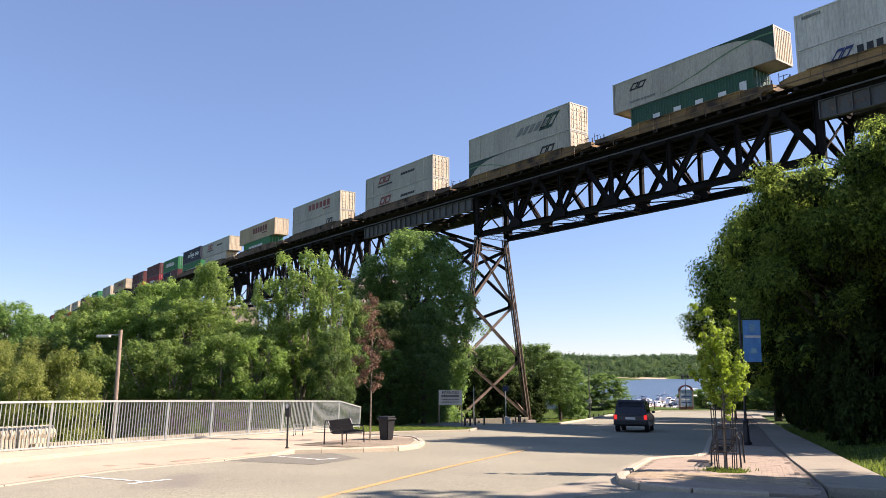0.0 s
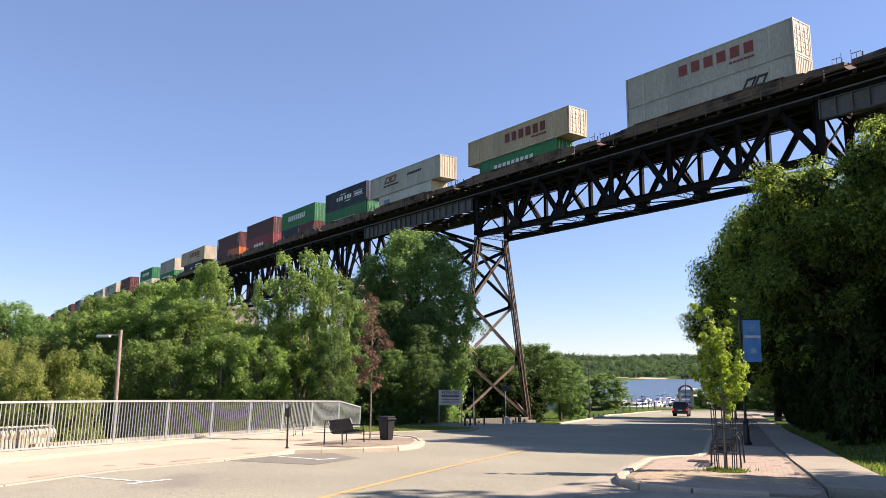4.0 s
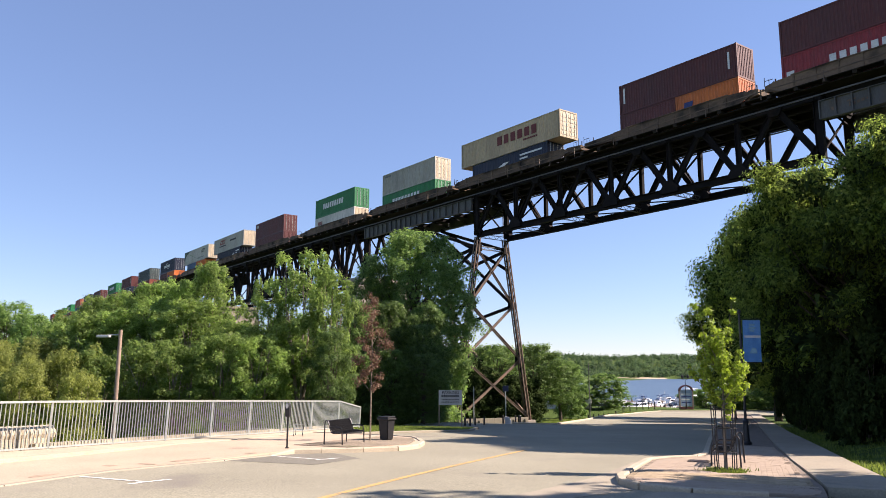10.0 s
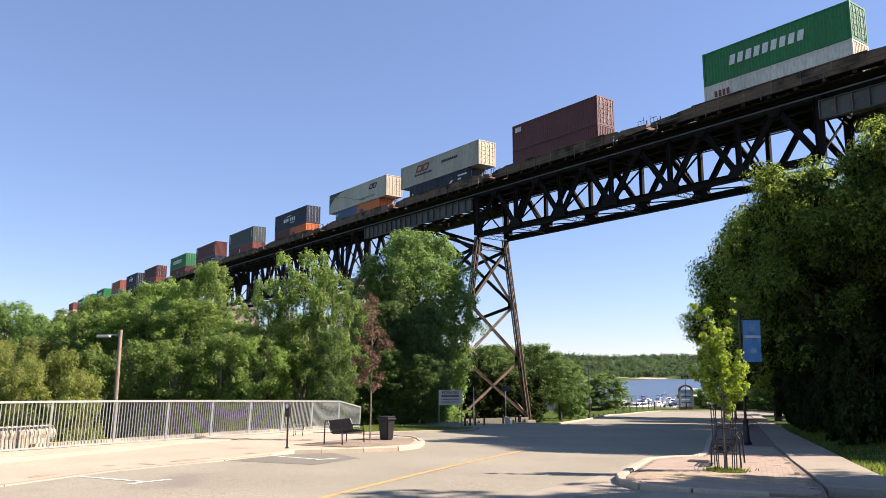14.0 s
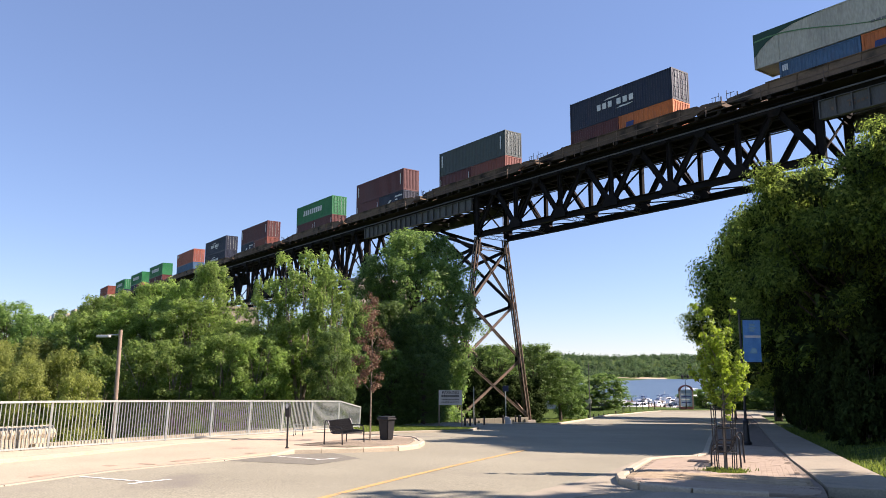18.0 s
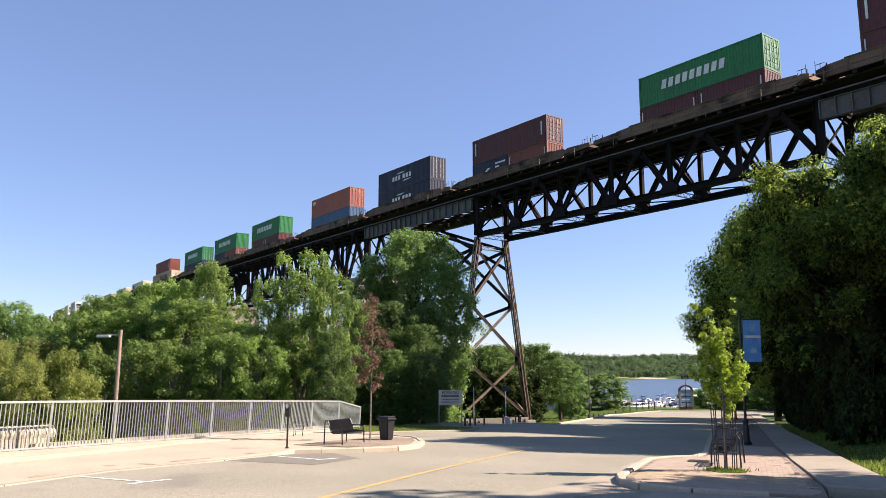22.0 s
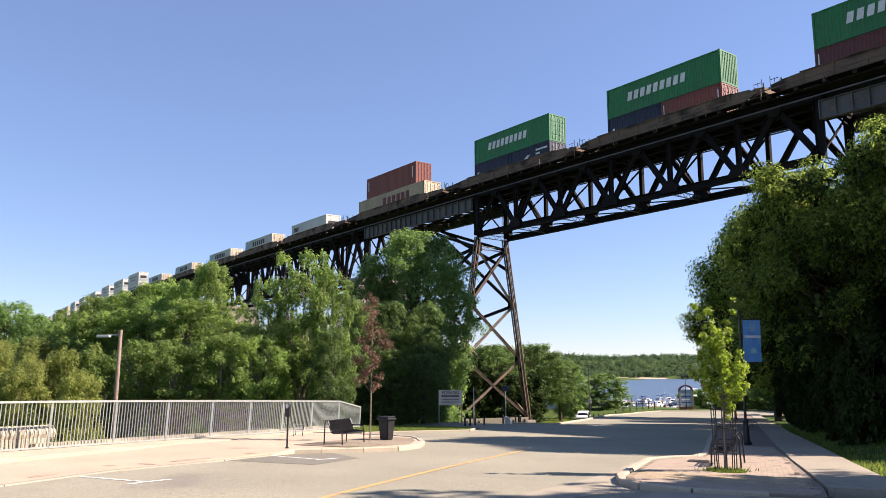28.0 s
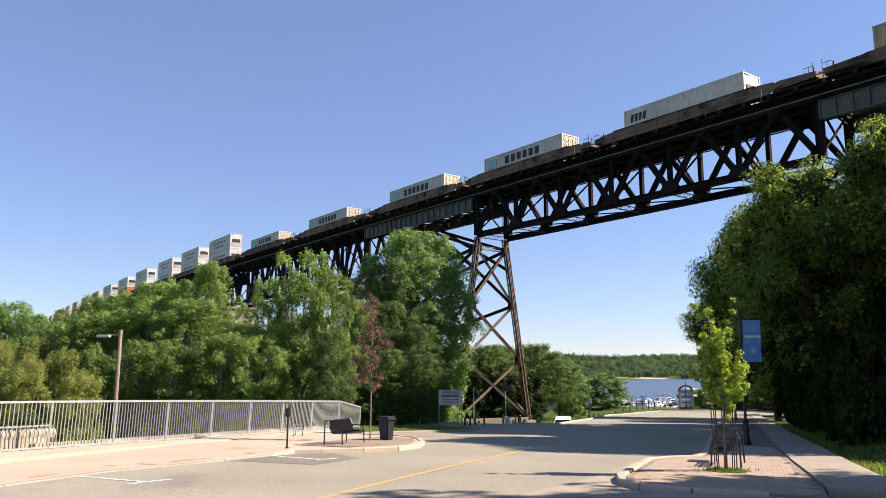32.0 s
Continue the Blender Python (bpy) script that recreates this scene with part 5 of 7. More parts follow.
def plant(kind, x, y, top, radius, seed=0):
    """One tree with its root on the ground and its crown's top at the height given."""
    key = (kind, seed)
    tall = {"ash": 12.0, "elm": 13.5, "dome": 13.5, "forked": 12.0, "bush": 8.0, "park": 12.0, "alder": 12.0, "linden": 12.0, "beech": 13.0, "spread": 13.0, "hazel": 5.0, "scrub": 8.0, "willow": 6.0, "maple": 15.0, "great": 13.0, "shrub": 4.0}[kind]
    wide = {"ash": 2.9, "elm": 3.0, "dome": 4.0, "forked": 2.4, "bush": 2.1, "park": 3.0, "alder": 3.0, "linden": 3.0, "beech": 6.0, "spread": 6.0, "hazel": 1.5, "scrub": 2.1, "willow": 2.0, "maple": 3.6, "great": 6.0, "shrub": 2.2}[kind] * 1.08
    z = land(x, y)
    k, kw = (top - z) / tall, radius / wide
    if key not in TREE_BASE:
        ob = TREE_KINDS[kind](sum(ord(c) for c in kind) + seed)
        TREE_BASE[key] = ob
    else:
        ob = copy_thing(TREE_BASE[key], Matrix.Identity(4))
    rng = random.Random(round(x * 7 + y * 13))
    ob.location = (x, y, z)
    ob.rotation_euler = (0, 0, rng.uniform(0, 6.28))
    ob.scale = (kw, kw, k)
    return ob


LEFT_ROW = [("dome", -55.1, 38.1, 13.8, 5.5), ("elm", -55.7, 34.7, 10.7, 2.7), ("forked", -45.9, 22.8, 9.3, 2.5), ("forked", -43.1, 23.5, 7.9, 1.9), ("forked", -48.2, 21.8, 7.7, 1.9), ("ash", -56.5, 20.3, 9.7, 2.5), ("ash", -59.9, 19.4, 8.7, 2.6), ("ash", -63.2, 18.4, 8.7, 2.7), ("ash", -66.7, 17.2, 8.2, 2.8), ("ash", -70.2, 16.0, 7.9, 2.7), ("ash", -73.9, 14.8, 7.0, 2.7), ("park", -82.0, 14.2, 6.4, 2.6), ("park", -106.1, 16.7, 8.5, 3.3), ("park", -119.4, 15.7, 11.0, 4.2), ("park", -121.6, 12.7, 11.3, 3.9)]
LEFT_MID = [("ash", -54.4, 27.5, 6.1, 2.3), ("ash", -55.6, 26.0, 5.7, 2.2), ("scrub", -46.6, 25.1, 3.8, 1.8), ("scrub", -47.5, 20.2, 4.4, 1.6), ("scrub", -66.9, 12.7, 5.2, 2.2), ("scrub", -64.4, 14.4, 5.4, 2.3), ("ash", -60.5, 16.1, 5.7, 2.3), ("alder", -40.8, 22.3, 3.9, 1.4), ("willow", -68.0, 9.2, 3.9, 2.5), ("willow", -64.2, 11.0, 4.0, 2.4), ("scrub", -62.6, 13.2, 5.7, 2.4), ("ash", -61.0, 15.3, 6.2, 2.7), ("ash", -58.2, 17.4, 6.8, 2.7), ("ash", -54.8, 18.6, 6.7, 2.6), ("ash", -52.0, 20.6, 5.2, 2.4), ("scrub", -47.6, 21.4, 4.7, 2.2), ("alder", -47.8, 27.9, 6.5, 2.4), ("alder", -47.1, 30.5, 6.5, 2.5), ("alder", -47.2, 33.7, 6.7, 2.2), ("alder", -44.1, 31.2, 4.8, 1.8)]
LEFT_FRONT = [("willow", -53.4, 7.1, 3.0, 2.0), ("willow", -51.0, 8.6, 2.6, 1.8), ("willow", -50.0, 10.0, 2.8, 1.7), ("scrub", -49.9, 11.7, 2.9, 1.8), ("scrub", -49.6, 13.8, 3.3, 1.9), ("scrub", -47.2, 15.4, 3.5, 2.0), ("scrub", -45.6, 17.5, 3.7, 2.0), ("scrub", -44.3, 19.3, 3.8, 1.9), ("willow", -48.3, 7.2, 1.7, 1.7), ("willow", -46.5, 9.7, 1.6, 1.4), ("alder", -43.8, 25.3, 3.4, 1.7), ("alder", -42.9, 27.8, 3.0, 1.6), ("alder", -41.2, 29.3, 2.8, 1.6)]
# the hazels here stand for the deep shade behind the tower
MIDDLE = [("park", -72.1, 62.3, 4.8, 4.2), ("linden", -73.0, 69.4, 5.1, 4.1), ("linden", -74.6, 75.5, 3.0, 3.5), ("alder", -69.8, 56.9, 2.8, 3.0), ("hazel", -68.1, 54.0, 2.8, 2.2), ("hazel", -68.8, 56.8, 1.9, 2.0), ("hazel", -68.6, 58.9, 1.2, 2.0), ("hazel", -68.4, 60.9, 1.0, 2.0), ("hazel", -68.9, 63.6, 0.7, 1.9), ("hazel", -69.8, 66.2, -0.5, 1.7), ("bush", -84.6, 95.6, 1.3, 4.0), ("bush", -80.7, 84.1, 2.0, 2.6)]
# maples out of view to the right, placed to shade path and bank
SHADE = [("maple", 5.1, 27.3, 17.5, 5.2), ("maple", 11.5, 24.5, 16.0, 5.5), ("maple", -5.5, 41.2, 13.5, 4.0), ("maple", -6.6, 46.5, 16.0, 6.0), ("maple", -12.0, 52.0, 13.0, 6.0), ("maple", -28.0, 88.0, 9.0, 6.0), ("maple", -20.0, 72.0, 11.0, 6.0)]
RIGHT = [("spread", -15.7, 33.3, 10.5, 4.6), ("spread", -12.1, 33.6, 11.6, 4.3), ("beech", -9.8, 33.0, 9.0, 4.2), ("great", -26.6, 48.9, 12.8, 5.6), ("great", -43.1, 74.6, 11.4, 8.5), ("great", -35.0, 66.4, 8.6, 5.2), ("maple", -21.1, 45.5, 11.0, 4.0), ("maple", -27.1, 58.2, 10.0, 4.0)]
FAR_RIGHT = [("bush", -76.7, 111.2, -1.2, 2.3), ("bush", -73.5, 112.1, -1.0, 2.2), ("bush", -69.8, 110.3, -1.3, 1.9), ("bush", -74.0, 123.5, -0.6, 3.0), ("bush", -78.5, 122.0, -1.4, 2.6), ("bush", -68.0, 122.5, 0.2, 3.2), ("bush", -52.0, 99.0, 3.4, 3.4), ("bush", -44.0, 95.0, 3.6, 3.8), ("bush", -38.0, 84.0, 3.0, 3.4), ("bush", -71.5, 114.6, 0.6, 3.4), ("bush", -64.5, 110.5, 2.2, 3.6), ("bush", -62.5, 113.5, 1.4, 3.6), ("bush", -57.0, 112.0, 2.6, 4.0), ("bush", -50.0, 107.5, 2.9, 4.2), ("bush", -86.0, 121.0, -1.6, 2.8)]
# dark-leaved hazels and shrubs paint in the near-black shade under the maples
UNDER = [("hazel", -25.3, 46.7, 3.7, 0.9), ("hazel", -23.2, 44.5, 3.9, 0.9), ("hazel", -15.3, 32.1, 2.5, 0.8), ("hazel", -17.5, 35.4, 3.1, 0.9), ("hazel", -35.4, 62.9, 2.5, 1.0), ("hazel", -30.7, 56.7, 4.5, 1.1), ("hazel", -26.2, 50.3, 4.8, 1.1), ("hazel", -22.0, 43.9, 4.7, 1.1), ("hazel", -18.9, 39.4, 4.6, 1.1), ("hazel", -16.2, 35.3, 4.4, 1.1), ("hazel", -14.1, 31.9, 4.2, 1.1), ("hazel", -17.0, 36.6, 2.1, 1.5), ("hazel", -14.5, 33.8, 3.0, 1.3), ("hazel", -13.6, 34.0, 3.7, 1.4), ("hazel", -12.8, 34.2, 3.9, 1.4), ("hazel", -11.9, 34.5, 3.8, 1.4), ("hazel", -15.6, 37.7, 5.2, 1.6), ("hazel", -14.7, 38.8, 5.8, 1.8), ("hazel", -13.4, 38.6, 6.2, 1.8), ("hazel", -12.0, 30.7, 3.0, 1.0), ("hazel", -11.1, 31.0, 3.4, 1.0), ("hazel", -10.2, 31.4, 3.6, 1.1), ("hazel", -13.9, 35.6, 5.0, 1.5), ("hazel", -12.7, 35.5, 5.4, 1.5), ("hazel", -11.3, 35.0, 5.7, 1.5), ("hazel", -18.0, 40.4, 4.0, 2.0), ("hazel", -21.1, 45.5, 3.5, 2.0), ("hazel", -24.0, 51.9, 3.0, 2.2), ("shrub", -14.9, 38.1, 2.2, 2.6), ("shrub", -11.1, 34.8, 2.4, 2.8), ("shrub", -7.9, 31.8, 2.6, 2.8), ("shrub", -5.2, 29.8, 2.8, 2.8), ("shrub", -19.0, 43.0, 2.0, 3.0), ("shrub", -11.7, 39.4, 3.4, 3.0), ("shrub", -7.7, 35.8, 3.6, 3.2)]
for rows in (LEFT_ROW, LEFT_MID, LEFT_FRONT, MIDDLE, RIGHT, FAR_RIGHT, UNDER, SHADE):
    for i, (kind, x, y, top, radius) in enumerate(rows):
        plant(kind, x, y, top, radius, i % 2)


# ------------------------------------------------------------------ street furniture


def thing(name, label, category, x, y, z, turn=0.0, group=""):
    root = new(name)
    root.matrix_basis = pose(x, y, z, 0, 0, turn)
    return tagged(root, label, category, group)


def railing(points, height):
    """A galvanised railing: posts, rails and close bars that lean a little to the street, panel by panel."""
    lean = Vector((0.8707, 0.4918, 0)) * 0.055
    root = new("railing")
    tagged(root, "galvanised steel railing with close upright bars on a plinth", "railing")
    for i, (a, b) in enumerate(zip(points, points[1:])):
        a, b = Vector(a), Vector(b)
        last = i == len(points) - 2
        ha, hb = height, height * 0.78 if last else height
        for p, h in ((a, ha), (b, hb)) if last else ((a, ha),):
            bm = bmesh.new()
            beam(bm, p, p + lean * h + Vector((0, 0, h)), 0.062, 0.058)
            box(bm, p.x - 0.08, p.x + 0.08, p.y - 0.08, p.y + 0.08, p.z, p.z + 0.02)
            part("post", bm, GALV, root)
        bm = bmesh.new()
        beam(bm, a + lean * ha + Vector((0, 0, ha)), b + lean * hb + Vector((0, 0, hb)), 0.075, 0.06)
        part("top_rail", bm, GALV, root)
        bm = bmesh.new()
        beam(bm, a + Vector((0, 0, 0.12)), b + Vector((0, 0, 0.12)), 0.05, 0.045)
        part("bottom_rail", bm, GALV, root)
        n = round((b - a).length / 0.122)
        for k in range(1, n):
            p, h = a.lerp(b, k / n), ha + (hb - ha) * k / n
            bm = bmesh.new()
            beam(bm, p + lean * 0.12 + Vector((0, 0, 0.12)), p + lean * h + Vector((0, 0, h - 0.02)), 0.022, 0.02)
            part("bar", bm, GALV, root)
    return root


FENCE_UW = [(8.0, -19.9), (10.6, -19.65), (13.4, -19.35), (15.89, -19.17), (18.16, -19.1), (20.42, -19.14), (22.74, -19.23), (25.05, -19.31), (27.34, -19.4), (29.93, -19.66), (33.06, -20.15), (35.6, -20.4)]
railing([uw(u, w, 0.06) for u, w in FENCE_UW], 1.38)
ledge = strip("ledge", [(8.0, -20.3, -17.35), (13.2, -19.7, -17.5), (17, -19.5, -17.72), (22, -19.5, -17.85), (26, -19.6, -18.2), (29, -19.7, -18.9), (32.4, -20.4, -19.6)], 0.135, LEDGE, "pale cream concrete ledge under the railing", "pavement", 0.3)
low_wall = new("parapet_wall")
tagged(low_wall, "low cream concrete wall behind the railing", "wall")
for (u0, w0), (u1, w1) in zip(FENCE_UW[3:], FENCE_UW[4:]):
    bm = bmesh.new()
    beam(bm, Vector(uw(u0 + 0.005, w0 - 0.6, -0.12)), Vector(uw(u1 - 0.005, w1 - 0.6, -0.12)), 0.25, 0.75)
    part("panel", bm, LEDGE, low_wall)


def stone_seat():
    """A pale stone wall end with a fluted coping, behind the railing."""
    root = thing("stone_parapet", "pale stone parapet with a rounded fluted coping", "wall", 0, 0, 0)
    a, b = Vector(uw(9.5, -20.5, -0.9)), Vector(uw(16.4, -20.05, -0.9))
    d = (b - a).normalized()
    bm = bmesh.new()
    beam(bm, a + Vector((0, 0, 0.55)), b + Vector((0, 0, 0.55)), 0.4, 1.5)
    part("wall", bm, LEDGE, root)
    n = 34
    for k in range(n):
        p = a.lerp(b + d * 0.3, (k + 0.5) / n) + Vector((0, 0, 1.42))
        bm = bmesh.new()
        tube(bm, [p - d * 0.104, p - d * 0.06, p + d * 0.06, p + d * 0.104], [0.205, 0.235, 0.235, 0.205], 12)
        part("coping_stone", bm, LEDGE, root)


stone_seat()


def parking_meter():
    x, y, z = uw(19.98, -13.94, 0.11)
    root = thing("parking_meter", "black parking meter on a slim post", "parking meter", x, y, z, 30)
    root.scale = (0.72, 0.72, 1.0)
    bm = bmesh.new()
    tube(bm, [(0, 0, 0), (0, 0, 0.95)], 0.04, 10)
    tube(bm, [(0, 0, 0), (0, 0, 0.03)], 0.09, 10)
    part("post", bm, BLACK, root)
    bm = bmesh.new()
    box(bm, -0.1, 0.1, -0.08, 0.08, 0.93, 1.24, 0.03)
    part("housing", bm, BLACK, root)
    bm = bmesh.new()
    tube(bm, [(0, -0.085, 1.24), (0, 0.085, 1.24)], 0.1, 14)
    part("dome", bm, BLACK, root)
    bm = bmesh.new()
    tube(bm, [(0, -0.092, 1.26), (0, -0.08, 1.26)], 0.075, 14)
    part("window", bm, CHROME, root, "bright round display window")


parking_meter()


def bench(x, y, z, turn):
    """A black metal bench: a slatted seat that curves up into the back, on bent tube legs with armrests."""
    root = thing("bench", "black steel mesh bench with tube armrests", "bench", x, y, z, turn, "benches")
    root.scale = (0.8, 0.85, 0.86)
    half = 0.85
    prof = [(-0.28, 0.43), (-0.24, 0.455), (0.12, 0.43), (0.2, 0.47), (0.26, 0.6), (0.34, 0.86), (0.38, 0.9)]
    n = 26
    for k in range(n):
        x0 = -half + 2 * half * k / n
        bm = bmesh.new()
        for (y0, z0), (y1, z1) in zip(prof, prof[1:]):
            beam(bm, (x0 + 0.025, y0, z0), (x0 + 0.025, y1, z1), 0.042, 0.008, up=(1, 0, 0))
        part("slat", bm, BLACK, root)
    for y0, z0 in (prof[0], prof[2], prof[-1]):
        bm = bmesh.new()
        tube(bm, [(-half, y0, z0), (half, y0, z0)], 0.02, 6)
        part("rail", bm, BLACK, root)
    for sx in (-half - 0.02, half + 0.02):
        bm = bmesh.new()
        tube(bm, [(sx, -0.3, 0), (sx, -0.28, 0.42), (sx, -0.25, 0.62), (sx, -0.15, 0.66), (sx, 0.28, 0.66)], 0.026, 8)
        part("armrest", bm, BLACK, root)
        bm = bmesh.new()
        tube(bm, [(sx, 0.52, 0), (sx, 0.5, 0.5), (sx, 0.5, 0.82), (sx, 0.46, 0.9), (sx, 0.38, 0.9), (sx, 0.3, 0.74), (sx, 0.2, 0.47), (sx, -0.2, 0.45)], 0.026, 8)
        part("leg", bm, BLACK, root)
    return root


bx, by, bz = uw(22.67, -13.45, 0.13)
bench(bx, by, bz, 119)
bx, by, bz = uw(21.4, -1.55, 0.1)
bench(bx, by, bz, -61)


def wheelie_bin():
    x, y, z = uw(25.56, -13.49, 0.12)
    root = thing("rubbish_bin", "black plastic rubbish bin with a lid", "bin", x, y, z, 20)
    root.scale = (0.7, 0.7, 0.88)
    bm = bmesh.new()
    b4 = [(-0.25, -0.25), (0.25, -0.25), (0.25, 0.25), (-0.25, 0.25)]
    lo = [bm.verts.new((px, py, 0)) for px, py in b4]
    hi = [bm.verts.new((px * 1.28, py * 1.28, 0.82)) for px, py in b4]
    bm.faces.new(lo[::-1])
    bm.faces.new(hi)
    for i in range(4):
        bm.faces.new((lo[i], lo[(i + 1) % 4], hi[(i + 1) % 4], hi[i]))
    bmesh.ops.bevel(bm, geom=list(bm.edges), offset=0.04, segments=2, affect="EDGES")
    part("body", bm, BIN, root)
    bm = bmesh.new()
    box(bm, -0.37, 0.37, -0.37, 0.37, 0.82, 0.9, 0.03)
    part("rim", bm, BIN, root)
    bm = bmesh.new()
    box(bm, -0.33, 0.33, -0.33, 0.33, 0.9, 0.97, 0.03)
    part("lid", bm, BIN, root)
    for sy in (-0.24, 0.24):
        bm = bmesh.new()
        tube(bm, [(-0.4, sy, 0.86), (-0.36, sy, 0.86)], 0.05, 10)
        part("knob", bm, CHROME, root, "small bright knob")


wheelie_bin()


def street_lamp(x, y, z, height, banner=False, arms=1):
    root = thing("street_lamp", "slim black street post with a blue banner" if banner else "black ornamental street lamp", "street lamp", x, y, z, 53, "street lamps")
    bm = bmesh.new()
    tube(bm, [(0, 0, 0), (0, 0, 0.08), (0, 0, 0.12), (0, 0, 0.75), (0, 0, 0.85), (0, 0, 0.95)], [0.19, 0.19, 0.12, 0.1, 0.11, 0.06], 14)
    part("base", bm, BLACK, root)
    bm = bmesh.new()
    tube(bm, [(0, 0, 0.9), (0, 0, height)], [0.052, 0.042], 12)
    part("post", bm, BLACK, root)
    for sx in ((-0.45, 0.45) if arms == 2 else (0,)):
        bm = bmesh.new()
        if arms == 2:
            tube(bm, [(0, 0, height - 0.3), (sx * 0.6, 0, height - 0.1), (sx, 0, height - 0.2)], 0.03, 6)
        if banner:
            tube(bm, [(0, 0, height - 0.02), (0, 0, height + 0.04), (0, 0, height + 0.1), (0, 0, height + 0.16)], [0.05, 0.07, 0.06, 0.015], 10)
            part("finial", bm, BLACK, root)
            continue
        tube(bm, [(sx, 0, height - 0.05), (sx, 0, height + 0.05), (sx, 0, height + 0.45), (sx, 0, height + 0.6)], [0.06, 0.16, 0.2, 0.04], 10)
        part("lantern", bm, BLACK, root)
    if banner:
        for zz in (3.05, 4.72):
            bm = bmesh.new()
            tube(bm, [(0, 0, zz), (0.82, 0, zz)], 0.018, 6)
            part("banner_arm", bm, BLACK, root)
        blue = mat("banner_cloth", (0.2, 0.45, 0.75), (0.17, 0.4, 0.69), rough=0.8, scale=2, fine=30, bump=0.05, spec=0.15)
        bm = bmesh.new()
        cols, rws = 8, 12
        grid = [[bm.verts.new((0.1 + 0.68 * i / cols, 0.03 * math.sin(i * 0.9 + j * 0.35), 3.08 + 1.6 * j / rws)) for i in range(cols + 1)] for j in range(rws + 1)]
        for j in range(rws):
            for i in range(cols):
                bm.faces.new((grid[j][i], grid[j][i + 1], grid[j + 1][i + 1], grid[j + 1][i]))
        bmesh.ops.solidify(bm, geom=bm.faces[:], thickness=0.006)
        cloth = part("banner", bm, blue, root, "blue cloth banner with white shapes")
        bm = bmesh.new()
        box(bm, 0.14, 0.76, -0.05, -0.042, 4.0, 4.09)
        part("banner_stripe", bm, INK["white"], cloth, "white stripe")
        bm = bmesh.new()
        for r, zz in ((0.12, 4.5), (0.15, 4.38), (0.1, 4.28)):
            prism(bm, [(0.44 - r, zz - 0.03), (0.44 + r * 0.8, zz - 0.05), (0.44 + r, zz + 0.02), (0.44 - r * 0.6, zz + 0.05)], -0.05, -0.042)
        part("banner_figure", bm, MATS["ink_sky"], cloth, "pale wave figure")
        bm = bmesh.new()
        prism(bm, [(0.3, 3.4), (0.6, 3.4), (0.55, 3.6), (0.4, 3.62)], -0.05, -0.042)
        part("banner_figure", bm, MATS["ink_sky"], cloth, "pale wave figure")
    return root


for u, w, h, ban, arms in ((31.9, -1.47, 4.95, True, 1), (81.0, -4.6, 4.6, False, 1), (126.6, -14.3, 4.6, False, 2)):
    lx, ly, lz = uw(u, w, 0.11)
    street_lamp(lx, ly, lz, h, ban, arms)


def tree_guard():
    """Four black posts with hoops round the young tree."""
    x, y, z = uw(19.58, -1.39, 0.085)
    root = thing("tree_guard", "tall black steel guard round a young tree", "tree guard", x, y, z, 40)
    for k in range(8):
        a = 6.28319 * k / 8
        bm = bmesh.new()
        tube(bm, [(0.24 * math.cos(a), 0.24 * math.sin(a), 0), (0.27 * math.cos(a), 0.27 * math.sin(a), 1.5)], 0.014, 6)
        part("bar", bm, BLACK, root)
    for h in (0.45, 1.0, 1.42):
        bm = bmesh.new()
        ring = [(0.26 * math.cos(6.28319 * k / 16), 0.26 * math.sin(6.28319 * k / 16), h) for k in range(17)]
        tube(bm, ring, 0.012, 5, caps=False)
        part("hoop", bm, BLACK, root)


tree_guard()


def slender_tree(name, label, category, u, w, dz, height, bole, spread, leaves, size, leaf, bark, seed, lumps, r=0.035):
    x, y, z = uw(u, w, dz)
    rng = random.Random(seed)
    root = thing(name, label, category, x, y, z)
    bm = bmesh.new()
    tube(bm, [(0, 0, -0.1), (0.02, 0, bole), (0.0, 0.04, (bole + height) / 2), (0.03, 0, height * 0.97)], [r * 1.3, r, r * 0.6, r * 0.15], 8)
    part("trunk", bm, bark, root)
    centres, radii = [], []
    for k in range(lumps):
        f = (k + 0.5) / lumps
        zz = bole + (height - bole) * f
        reach = spread * (math.sin(math.pi * (0.2 + 0.7 * f)) ** 1.2) * rng.uniform(0.2, 1.0)
        ang = k * 2.4 + rng.uniform(-0.4, 0.4)
        c = Vector((math.cos(ang) * reach, math.sin(ang) * reach, zz))
        bm = bmesh.new()
        tube(bm, [(0, 0, max(bole * 0.95, zz - reach * 0.9)), c * 0.5 + Vector((0, 0, zz * 0.5 - reach * 0.25)), c], [r * 0.4, r * 0.25, r * 0.08], 5)
        part("branch", bm, bark, root)
        rad = spread * rng.uniform(0.16, 0.34)
        centres.append(c)
        radii.append((rad, rad, rad * 1.1))
        if f < 0.9:
            centres.append(c * 0.55 + Vector((0, 0, zz * 0.45)))
            radii.append((rad * 0.8,) * 3)
    share("crown", leaves_mesh("crown", centres, radii, leaves, size, seed, leaf), root)
    return root


